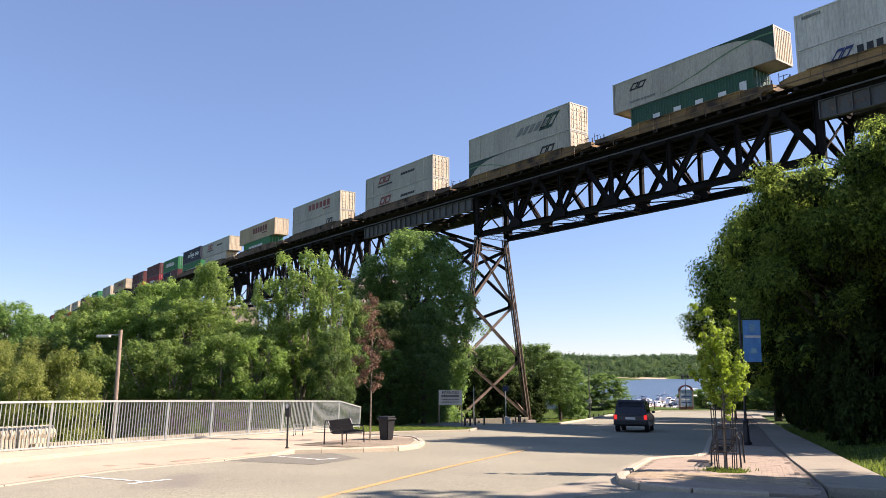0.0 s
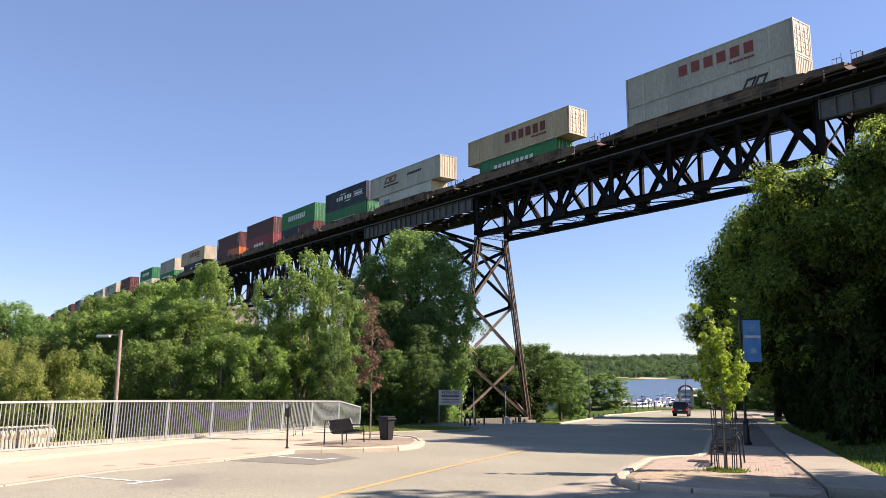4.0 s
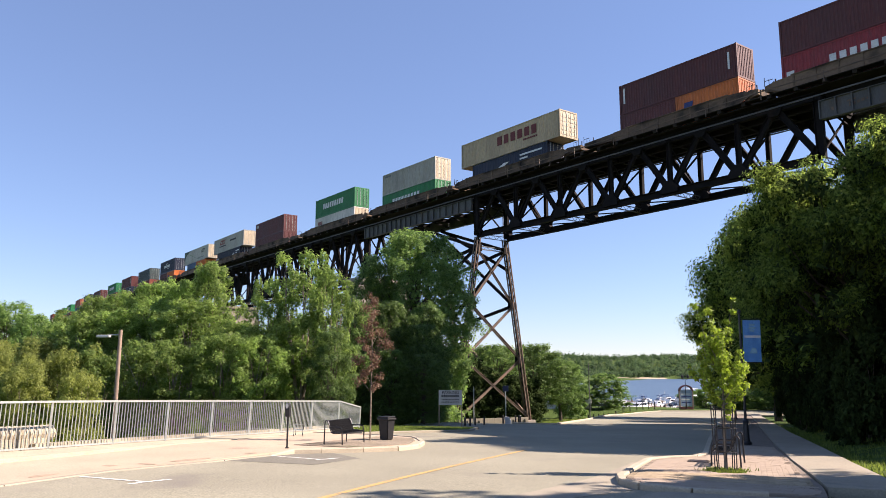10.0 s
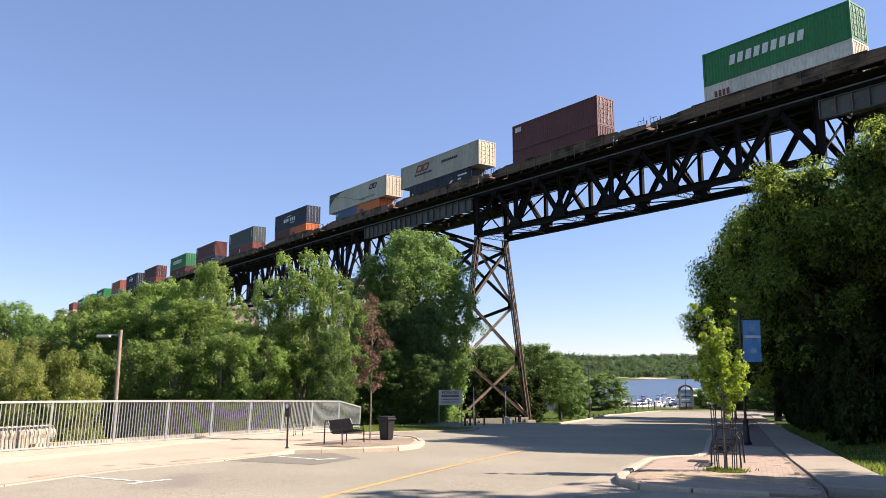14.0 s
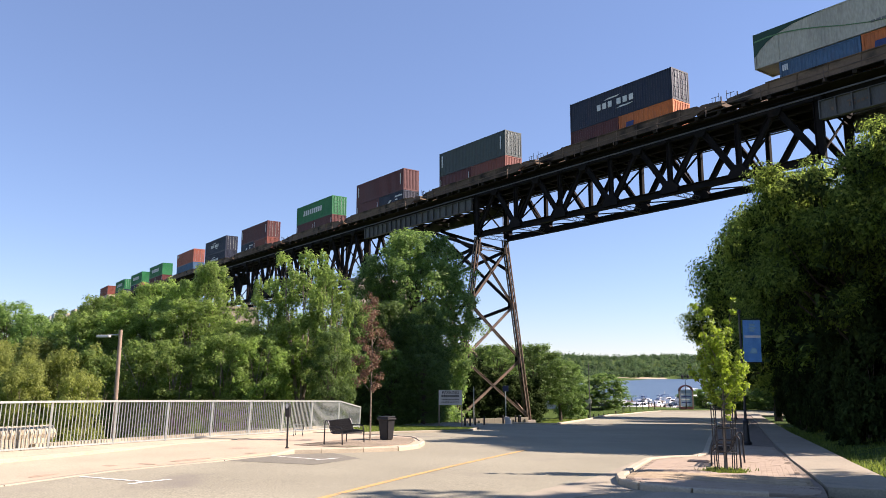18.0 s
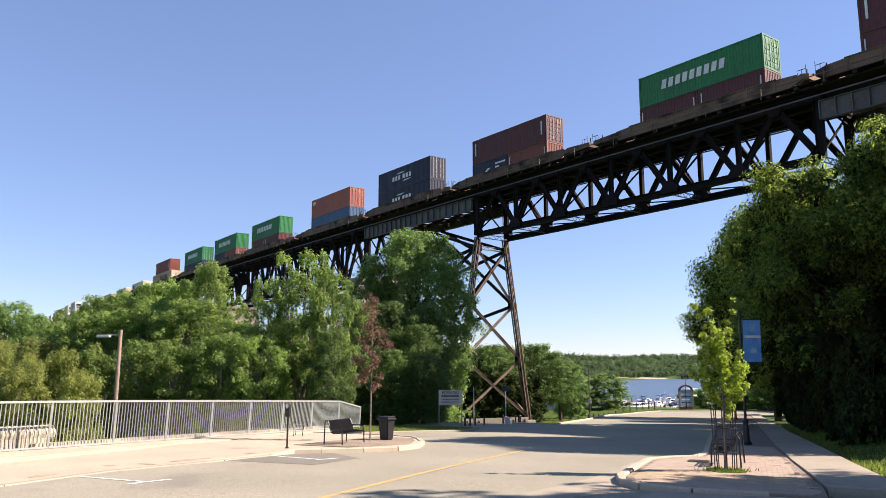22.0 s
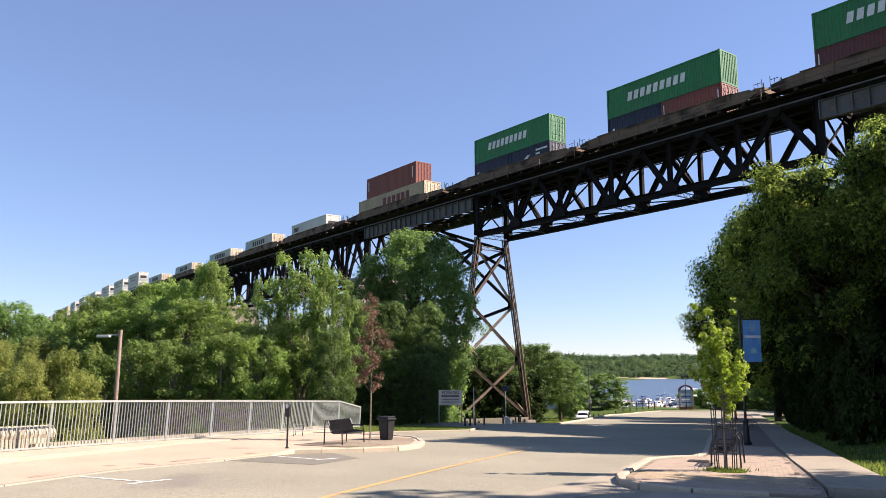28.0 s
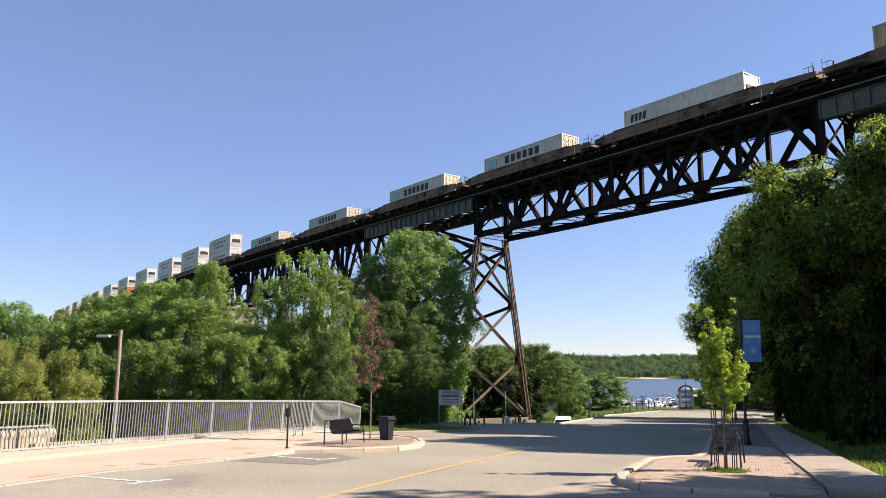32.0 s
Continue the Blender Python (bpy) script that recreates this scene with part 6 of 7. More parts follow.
def young_maple():
    """A young tree whose stem forks into two tops, with side limbs hung with leaves."""
    x, y, z = uw(19.58, -1.39, 0.09)
    rng = random.Random(5)
    root = thing("young_tree", "young bright green maple tree in a guard", "tree", x, y, z, 53.18)
    bm = bmesh.new()
    tube(bm, [(0, 0, -0.1), (0.02, 0, 1.3), (0.04, 0.02, 2.3), (0.02, 0, 3.0)], [0.036, 0.03, 0.02, 0.01], 8)
    part("trunk", bm, BARK_PALE, root)
    centres, radii = [], []
    # side reach, depth, height of the tip, and the height at which the limb leaves the stem
    for sx, sy, top, start, fat in ((-0.5, 0.05, 3.86, 2.4, 0.16), (-0.2, -0.1, 3.7, 2.5, 0.17), (0.4, 0.1, 3.98, 2.7, 0.16), (0.1, 0.3, 3.3, 2.2, 0.2), (-0.02, -0.3, 3.2, 2.0, 0.2), (-0.28, 0.2, 3.2, 2.1, 0.2),
                                    (-0.78, 0.0, 2.42, 1.7, 0.14), (-0.5, -0.25, 2.3, 1.6, 0.18), (-0.4, 0.3, 2.75, 1.9, 0.18), (0.66, 0.1, 2.45, 1.7, 0.18), (0.62, -0.05, 2.05, 1.5, 0.17), (0.5, 0.1, 2.75, 1.9, 0.15), (0.3, -0.3, 2.35, 1.6, 0.2),
                                    (-0.3, 0.1, 1.95, 1.4, 0.17), (0.22, 0.15, 1.75, 1.3, 0.17), (0.12, -0.2, 1.5, 1.25, 0.13), (-0.12, -0.25, 2.6, 1.8, 0.2), (0.1, 0.1, 2.85, 2.2, 0.2), (-0.45, -0.05, 3.0, 2.2, 0.13)):
        root_at, tip = Vector((0.03, 0.01, start)), Vector((sx, sy, top))
        mid = root_at.lerp(tip, 0.5) + Vector((sx * 0.15, sy * 0.15, -0.04))
        bm = bmesh.new()
        tube(bm, [root_at, mid, tip], [0.013, 0.008, 0.003], 5)
        part("branch", bm, BARK_PALE, root)
        for k in range(5):
            f = 0.3 + 0.7 * k / 4
            c = (root_at.lerp(mid, f * 2) if f < 0.5 else mid.lerp(tip, f * 2 - 1)) + Vector((rng.uniform(-0.06, 0.06), rng.uniform(-0.06, 0.06), rng.uniform(-0.05, 0.05)))
            rad = fat * rng.uniform(0.55, 1.0) * (1.05 - 0.4 * f)
            centres.append(c)
            radii.append((rad, rad, rad * 0.9))
    share("crown", leaves_mesh("crown", centres, radii, 5600, 0.04, 5, LEAF_YOUNG), root)


young_maple()
slender_tree("withered_tree", "slender withered young tree with brown leaves", "tree", 24.87, -13.79, 0.12, 5.3, 1.75, 0.72, 3000, 0.042, LEAF_DEAD, BARK_PALE, 9, 24, 0.024)


def wood_pole():
    """A leaning wooden pole with one flat lamp on an arm."""
    x, y = -37.9, 9.48
    root = thing("utility_pole", "weathered wooden pole with a small white lamp", "utility pole", x, y, land(x, y), 53)
    top = 3.56 - land(x, y)
    bm = bmesh.new()
    tube(bm, [(0, 0, -0.3), (0.06, 0, top)], [0.105, 0.085], 12)
    part("pole", bm, POLE_WOOD, root)
    bm = bmesh.new()
    tube(bm, [(0, 0, top - 0.24), (-0.5, 0, top - 0.24)], 0.025, 6)
    part("arm", bm, GALV, root)
    bm = bmesh.new()
    box(bm, -1.02, -0.42, -0.12, 0.12, top - 0.36, top - 0.24, 0.03)
    part("lamp_head", bm, WHITE_PAINT, root, "flat white lamp head")
    bm = bmesh.new()
    tube(bm, [(0.1, 0, top - 0.8), (0.95, 0.2, top - 2.6)], 0.015, 5)
    part("wire", bm, BLACK, root)


wood_pole()


def letter(txt, size, material, parent, m, label=""):
    """Raised lettering as a mesh."""
    cu = bpy.data.curves.new("lettering", "FONT")
    cu.body, cu.size, cu.align_x, cu.align_y, cu.extrude = txt, size, "CENTER", "CENTER", 0.004
    tmp = bpy.data.objects.new("lettering", cu)
    scene.collection.objects.link(tmp)
    bpy.context.view_layer.update()
    me = bpy.data.meshes.new_from_object(tmp.evaluated_get(bpy.context.evaluated_depsgraph_get()))
    bpy.data.objects.remove(tmp)
    me.materials.clear()
    me.materials.append(material)
    ob = share("lettering", me, parent, m)
    ob["label"] = label or "raised lettering"
    return ob


def parking_sign():
    a, b = Vector((-36.35, 26.93, -1.62)), Vector((-35.6, 28.0, -1.62))
    mid = (a + b) / 2
    turn = math.degrees(math.atan2(b.y - a.y, b.x - a.x))
    root = thing("parking_sign", "grey parking sign board on two slim wooden posts", "sign", mid.x, mid.y, land(mid.x, mid.y), turn)
    half = (b - a).length / 2
    low = -1.55 - land(mid.x, mid.y)
    for sx in (-half, half):
        bm = bmesh.new()
        box(bm, sx - 0.03, sx + 0.03, -0.03, 0.03, -0.4, low + 2.15)
        part("post", bm, POLE_WOOD, root)
    bm = bmesh.new()
    box(bm, -half - 0.02, half + 0.02, -0.06, -0.031, low + 1.28, low + 2.12)
    board = part("board", bm, mat("sign_board", (0.47, 0.44, 0.41), (0.39, 0.37, 0.35), rough=0.6, scale=2, fine=20, bump=0.05), root, "grey board with dark lettering")
    letter("PARKING", 0.235, INK["black"], board, Matrix.Translation((0, -0.066, low + 1.98)) @ pose(0, 0, 0, 90, 0, 0), "dark word on the sign")
    for zz, n, h in ((1.74, 9, 0.1), (1.55, 12, 0.05), (1.42, 11, 0.05)):
        for k in range(n):
            bm = bmesh.new()
            x0 = -half + 0.14 + (2 * half - 0.28) * k / n
            box(bm, x0, x0 + (2 * half - 0.28) / n * 0.7, -0.083, -0.0755, low + zz, low + zz + h)
            part("text_bar", bm, INK["black"], board)


parking_sign()


def bollard(u, w, material, h=0.5, r=0.06, label="short dark bollard beside the parking area"):
    x, y, z = uw(u, w, 0.0)
    root = thing("bollard", label, "bollard", x, y, z, 0, "bollards")
    bm = bmesh.new()
    tube(bm, [(0, 0, -0.2), (0, 0, h), (0, 0, h + 0.04)], [r, r, r * 0.6], 10)
    part("post", bm, material, root)


for u, w in ((45.2, -18.37), (45.9, -18.3), (46.7, -18.28), (48.4, -18.3), (53.0, -18.6), (53.7, -17.9), (54.6, -17.95), (55.3, -18.07)):
    bollard(u, w, BLACK)


def marker_block():
    """A pale bagged post top and box at the tower's foot."""
    x, y, z = uw(53.2, -18.3, 0)
    root = thing("utility_box", "small white box with a hood by the parking area", "utility box", x, y, z, 53)
    bm = bmesh.new()
    box(bm, -0.22, 0.22, -0.16, 0.16, -0.1, 0.26, 0.04)
    part("body", bm, WHITE_PAINT, root)
    bm = bmesh.new()
    prism(bm, [(-0.27, 0.25), (0.16, 0.25), (0.1, 0.42), (-0.22, 0.45)], -0.18, 0.18)
    part("hood", bm, WHITE_PAINT, root)


marker_block()


def slim_sign(x, y, top, plate, colour):
    z = land(x, y)
    root = thing("sign_post", "slim metal post with a small sign plate", "sign", x, y, z, 53)
    bm = bmesh.new()
    tube(bm, [(0, 0, -0.3), (0, 0, top - z)], 0.045, 8)
    part("post", bm, GALV, root)
    if plate:
        bm = bmesh.new()
        box(bm, -plate / 2, plate / 2, -0.07, -0.046, top - z - plate, top - z, 0.01)
        part("plate", bm, colour, root)


slim_sign(-44.6, 36.2, 0.55, 0, None)
slim_sign(-43.9, 38.7, 0.6, 0.42, mat("sign_blue", (0.02, 0.03, 0.075), rough=0.5, scale=3, fine=30, bump=0))

# low concrete barrier of the parking area under the tower
BARRIER_A, BARRIER_B = Vector((-64.58, 50.40, -3.87)), Vector((-62.50, 58.24, -3.83))
barrier = thing("concrete_barrier", "long low pale concrete barrier with drain slots at the tower's foot", "barrier", 0, 0, 0)
for k in range(6):
    a, b = BARRIER_A.lerp(BARRIER_B, k / 6), BARRIER_A.lerp(BARRIER_B, (k + 0.985) / 6)
    bm = bmesh.new()
    beam(bm, a + Vector((0, 0, 0.12)), b + Vector((0, 0, 0.12)), 0.3, 1.0)
    part("block", bm, CONCRETE_GREY, barrier)
    if k in (0, 1, 4, 5):
        for j in range(2):
            bm = bmesh.new()
            c = a.lerp(b, 0.3 + 0.4 * j) + Vector((0.14, -0.07, 0))
            beam(bm, c + Vector((0, 0, 0.1)), c + Vector((0, 0, 0.42)), 0.14, 0.14)
            part("post", bm, BLACK, barrier)


def shopping_trolley():
    """A small wire trolley left by the railing."""
    x, y, z = uw(26.2, -17.75, 0.12)
    root = thing("shopping_trolley", "small grey wire shopping trolley standing beside the railing", "trolley", x, y, z, 150)
    root.scale = (0.9, 0.9, 0.85)
    for k in range(9):
        bm = bmesh.new()
        f = k / 8
        xx, top, hw = -0.3 + 0.64 * f, 0.52 - 0.05 * f, 0.24 - 0.05 * f
        tube(bm, [(xx, -hw, top), (xx, -hw * 0.8, 0.27), (xx, hw * 0.8, 0.27), (xx, hw, top)], 0.006, 5)
        part("wire", bm, GALV, root)
    for zz, k in ((0.52, 1.0), (0.4, 0.9), (0.28, 0.8)):
        bm = bmesh.new()
        tube(bm, [(-0.3, -0.24 * k, zz), (0.34, -0.19 * k, zz - 0.05 * (zz > 0.3)), (0.34, 0.19 * k, zz - 0.05 * (zz > 0.3)), (-0.3, 0.24 * k, zz), (-0.3, -0.24 * k, zz)], 0.01, 6)
        part("rim", bm, GALV, root)
    bm = bmesh.new()
    tube(bm, [(-0.3, -0.22, 0.3), (-0.42, -0.24, 0.64), (-0.42, 0.24, 0.64), (-0.3, 0.22, 0.3)], 0.014, 8)
    part("handle", bm, BLACK, root)
    for sx, sy in ((-0.3, -0.2), (-0.3, 0.2), (0.3, -0.15), (0.3, 0.15)):
        bm = bmesh.new()
        tube(bm, [(sx * 0.7, sy, 0.28), (sx, sy, 0.09)], 0.012, 6)
        frame_leg = part("leg", bm, GALV, root)
        bm = bmesh.new()
        tube(bm, [(sx, sy - 0.015, 0.055), (sx, sy + 0.015, 0.055)], 0.055, 12)
        part("wheel", bm, BLACK, frame_leg)


shopping_trolley()

# ------------------------------------------------------------------ pavers of the tree island
def pavers():
    lay = []
    a, bw = 0.235, 0.118
    shape = bmesh.new()
    box(shape, -a / 2 + 0.004, a / 2 - 0.004, -bw / 2 + 0.004, bw / 2 - 0.004, -0.04, 0.012, 0.0)
    me = bpy.data.meshes.new("paver")
    shape.to_mesh(me)
    shape.free()
    me.materials.append(BRICK)
    u = 15.7
    k = 0
    while u < 31:
        lo = float(np.interp(u, [15.55, 15.9, 16.4, 17.3, 22.2, 23.2, 24.1, 25.5, 34.5], [-1.6, -2.55, -3.0, -3.23, -3.41, -3.05, -2.4, -2.25, -2.9]))
        hi = float(np.interp(u, [15.55, 17.3, 24.1, 34.5], [0.5, 0.48, -0.06, -0.7]))
        w = lo + 0.1 + (a / 2 if k % 2 else 0)
        while w < hi - 0.1:
            if math.hypot(u - 19.58, w + 1.39) > 0.5:
                lay.append((u, w))
            w += a
        u += bw
        k += 1
    turn = math.degrees(math.atan2(RW.y, RW.x))
    rng = random.Random(3)
    near = [q for q in lay if 17.0 < q[0] < 18.7][:300]
    rest = [q for q in lay if q not in set(near)]
    for u, w in near:
        x, y, z = uw(u, w, 0.086 + rng.uniform(-0.003, 0.003))
        share("paver", me, brick_bed, pose(x, y, z, rng.uniform(-0.8, 0.8), rng.uniform(-0.8, 0.8), turn + rng.uniform(-1, 1)))
    verts, faces = [], []
    base = [Vector(v.co) for v in me.vertices]
    polys = [tuple(p.vertices) for p in me.polygons]
    for u, w in rest:
        x, y, z = uw(u, w, 0.086 + rng.uniform(-0.003, 0.003))
        m = pose(x, y, z, rng.uniform(-0.8, 0.8), rng.uniform(-0.8, 0.8), turn + rng.uniform(-1, 1))
        n = len(verts)
        verts += [tuple(m @ v) for v in base]
        faces += [tuple(n + i for i in p) for p in polys]
    me2 = bpy.data.meshes.new("pavers")
    me2.from_pydata(verts, [], faces)
    me2.materials.append(PAVER_ISLANDS)
    ob = share("pavers", me2, brick_bed)
    ob["kind"] = "stuff"


PAVER_ISLANDS = bpy.data.materials.new("paver_joined")
PAVER_ISLANDS.use_nodes = True
pn, pl = PAVER_ISLANDS.node_tree.nodes, PAVER_ISLANDS.node_tree.links
pg = pn.new("ShaderNodeNewGeometry")
pr = ramp(pn, [(0.0, (0.265, 0.205, 0.148)), (0.5, (0.33, 0.26, 0.19)), (1.0, (0.295, 0.235, 0.175))])
pl.new(pg.outputs["Random Per Island"], pr.inputs[0])
pl.new(pr.outputs[0], pn["Principled BSDF"].inputs["Base Color"])
pn["Principled BSDF"].inputs["Roughness"].default_value = 0.9
pavers()


def drain(u, w, su, sw, dz):
    x, y, z = uw(u, w, dz)
    root = thing("drain_cover", "dark iron drain cover set in the paving", "drain cover", x, y, z, math.degrees(math.atan2(RW.y, RW.x)))
    bm = bmesh.new()
    box(bm, -sw / 2, sw / 2, -su / 2, su / 2, -0.05, 0.0)
    part("frame", bm, TRUCK_MAT, root)
    for k in range(7):
        bm = bmesh.new()
        y0 = -su / 2 + su * (k + 0.2) / 7
        box(bm, -sw / 2 + 0.04, sw / 2 - 0.04, y0, y0 + su / 7 * 0.6, 0.0, 0.012)
        part("slat", bm, RAIL, root)


drain(22.06, -2.25, 0.5, 0.55, 0.112)


# ------------------------------------------------------------------ lake side: kiosk, boats, docks, fence, far shore
def kiosk():
    x, y, z = uw(127.5, -14.4, 0)
    root = thing("notice_board", "arched notice board with a red roof and blue panel", "notice board", x, y, land(x, y), 62)
    up = z - land(x, y)
    red = mat("kiosk_red", (0.11, 0.03, 0.03), rough=0.6, scale=2, fine=20, bump=0.1)
    for sx in (-1.08, 1.08):
        bm = bmesh.new()
        box(bm, sx - 0.09, sx + 0.09, -0.14, 0.14, -0.3, up + 3.0)
        part("post", bm, MATS["pole_wood"], root)
    bm = bmesh.new()
    arc = [(math.cos(math.pi * (1 - k / 14)), math.sin(math.pi * k / 14)) for k in range(15)]
    for (c0, s0), (c1, s1) in zip(arc, arc[1:]):
        prism(bm, [(1.2 * c0, up + 2.75 + 0.95 * s0), (1.2 * c1, up + 2.75 + 0.95 * s1), (1.0 * c1, up + 2.75 + 0.76 * s1), (1.0 * c0, up + 2.75 + 0.76 * s0)], -0.22, 0.22)
    part("arch", bm, red, root)
    bm = bmesh.new()
    box(bm, -0.98, 0.98, -0.08, 0.08, up + 0.4, up + 2.95)
    board = part("panel", bm, mat("kiosk_panel", (0.30, 0.38, 0.46), (0.22, 0.3, 0.4), rough=0.5, scale=1.2, fine=8, bump=0), root)
    for k in range(4):
        bm = bmesh.new()
        box(bm, -0.8, 0.8 - 0.2 * (k % 2), -0.09, -0.081, up + 0.95 + k * 0.42, up + 1.12 + k * 0.42)
        part("text_bar", bm, INK["white" if k % 2 else "navy"], board)
    bm = bmesh.new()
    box(bm, -1.05, 1.05, -0.2, 0.2, up - 0.3, up + 0.3)
    part("foot", bm, red, root)


kiosk()
HULL = mat("boat_white", (0.8, 0.8, 0.78), (0.7, 0.7, 0.69), rough=0.35, scale=1, fine=8, bump=0.02, vary=0.06)
CANVAS = mat("boat_canvas", (0.05, 0.09, 0.2), rough=0.8, scale=2, fine=20, bump=0.1, vary=0.3)
BOATS = {}


def motor_boat(x, y, turn, length, cabin):
    key = (round(length, 1), cabin)
    label = "white motor boat moored at the dock" if cabin else "small white open boat moored at the dock"
    if key in BOATS:
        return copy_thing(BOATS[key], pose(x, y, -6.95, 0, 0, turn))
    root = thing("motor_boat", label, "boat", x, y, -6.95, turn, "boats in the marina")
    beam_w, free = length * 0.3, length * 0.13
    bm = bmesh.new()
    secs = ((-0.5, 0.92, 0.9), (-0.2, 1.0, 0.92), (0.2, 0.9, 1.0), (0.4, 0.5, 1.12), (0.5, 0.04, 1.25))
    rings = []
    for fx, fw, fz in secs:
        w = beam_w / 2 * fw
        rings.append([bm.verts.new((fx * length, sy * w * k, zz)) for sy, k, zz in ((-1, 1, free * fz), (-1, 0.75, -0.1), (0, 0, -0.35), (1, 0.75, -0.1), (1, 1, free * fz))])
    for r0, r1 in zip(rings, rings[1:]):
        for i in range(4):
            bm.faces.new((r0[i], r0[i + 1], r1[i + 1], r1[i]))
        bm.faces.new((r0[4], r0[0], r1[0], r1[4]))
    bm.faces.new(rings[0])
    bmesh.ops.recalc_face_normals(bm, faces=bm.faces)
    part("hull", bm, HULL, root)
    if cabin:
        bm = bmesh.new()
        z0 = free * 0.95
        prism(bm, [(-0.2 * length, z0), (0.3 * length, z0), (0.16 * length, z0 + 0.13 * length), (-0.16 * length, z0 + 0.15 * length)], -beam_w * 0.36, beam_w * 0.36)
        cab = part("cabin", bm, HULL, root)
        for sy in (-1, 1):
            bm = bmesh.new()
            y0, y1 = sorted((sy * beam_w * 0.36, sy * (beam_w * 0.36 + 0.015)))
            prism(bm, [(-0.13 * length, z0 + 0.07 * length), (0.18 * length, z0 + 0.07 * length), (0.12 * length, z0 + 0.115 * length), (-0.12 * length, z0 + 0.125 * length)], y0, y1)
            part("window", bm, GLASS_DARK, cab)
        bm = bmesh.new()
        box(bm, -0.2 * length, 0.02 * length, -beam_w * 0.34, beam_w * 0.34, z0 + 0.22 * length, z0 + 0.24 * length, 0.03)
        for sx in (-0.18, 0.0):
            for sy in (-0.3, 0.3):
                tube(bm, [(sx * length, sy * beam_w, z0 + 0.14 * length), (sx * length, sy * beam_w, z0 + 0.23 * length)], 0.03, 5)
        part("flybridge", bm, CANVAS if length < 9 else HULL, root)
        bm = bmesh.new()
        tube(bm, [(-0.1 * length, 0, z0 + 0.24 * length), (-0.12 * length, 0, z0 + 0.36 * length)], 0.03, 5)
        part("mast", bm, WHITE_PAINT, root)
    else:
        bm = bmesh.new()
        prism(bm, [(0.02 * length, free), (0.1 * length, free), (0.0, free + 0.55), (-0.04 * length, free + 0.55)], -beam_w * 0.4, beam_w * 0.4)
        part("windscreen", bm, GLASS_DARK, root)
        bm = bmesh.new()
        box(bm, -0.56 * length, -0.5 * length, -0.2, 0.2, 0, free + 0.4, 0.05)
        part("outboard", bm, BLACK, root)
    BOATS[key] = root
    return root


def shore(px, d, z=-6.95):
    """A place d metres ahead and px metres to the side of the line of sight."""
    return (-0.8005 * d + 0.5993 * px, 0.5993 * d + 0.8005 * px)


for px, d, turn, length, cabin in ((60.5, 196, 150, 11.0, True), (64.5, 205, 160, 12.0, True), (47.5, 188, 40, 5.0, True), (51, 200, 200, 5.8, True), (44, 214, 70, 5.0, True), (55, 212, 20, 5.8, True), (41, 196, 110, 4.3, False),
                                   (53.5, 184, 90, 4.3, False), (49, 222, 140, 5.8, True), (58, 226, 60, 5.0, True), (38, 206, 10, 5.0, True), (62, 222, 80, 5.8, True), (45, 236, 30, 5.8, True), (56.5, 190, 240, 4.3, False), (68, 216, 100, 5.8, True), (36, 224, 50, 5.0, True),
                                   (58.5, 200, 75, 6.5, True), (47, 205, 85, 5.0, True), (50.5, 192, 265, 4.3, True), (54, 197, 280, 5.0, True), (43, 203, 95, 4.3, True), (60, 210, 100, 7.2, True), (46.5, 196, 80, 4.3, False), (57, 205, 70, 5.0, True), (65.5, 198, 140, 7.2, True), (52, 208, 100, 5.0, True),
                                   (24.5, 204, 95, 6.5, True), (28, 206, 80, 5.8, True), (31.5, 203, 100, 7.2, True), (34.5, 207, 60, 5.0, True), (39, 190, 120, 5.0, True), (42, 186, 70, 4.3, False)):
    bx, by = shore(px, d)
    motor_boat(bx, by, turn, length, cabin)


def dock(a, b, width, material=None):
    a, b = Vector((*shore(*a), -6.55)), Vector((*shore(*b), -6.55))
    root = thing("dock", "grey timber dock with piles in the water", "dock", 0, 0, 0)
    n = max(3, round((b - a).length / 2.2))
    for k in range(n):
        p, q = a.lerp(b, k / n), a.lerp(b, (k + 0.97) / n)
        bm = bmesh.new()
        beam(bm, p, q, width, 0.14)
        part("deck", bm, material or POLE_WOOD, root)
        if k % 2 == 0:
            bm = bmesh.new()
            tube(bm, [p + Vector((0, 0, -1.6)), p + Vector((0, 0, 0.7))], 0.12, 8)
            part("pile", bm, POLE_WOOD, root)


dock((22, 196), (40, 198), 4.0, CONCRETE)
dock((36, 182), (68, 190), 2.0)
dock((40, 200), (68, 206), 1.8)
dock((44, 218), (66, 220), 1.8)
dock((50, 172), (52, 230), 2.0)

# rail fence along the far grass, and a low chain fence at the road's end
fence = thing("post_fence", "row of short dark posts with a rail above the marina", "fence", 0, 0, 0)
line = [(-71, 77), (-75.5, 86), (-78.5, 96), (-79.5, 103)]
for a, b in zip(line, line[1:]):
    a, b = Vector(a), Vector(b)
    for k in range(4):
        p, q = a.lerp(b, k / 4), a.lerp(b, (k + 1) / 4)
        zp, zq = land(p.x, p.y), land(q.x, q.y)
        bm = bmesh.new()
        tube(bm, [(p.x, p.y, zp - 0.2), (p.x, p.y, zp + 1.15)], 0.07, 7)
        part("post", bm, BLACK, fence)
        bm = bmesh.new()
        beam(bm, (p.x, p.y, zp + 0.9), (q.x, q.y, zq + 0.9), 0.04, 0.06)
        part("rail", bm, BLACK, fence)

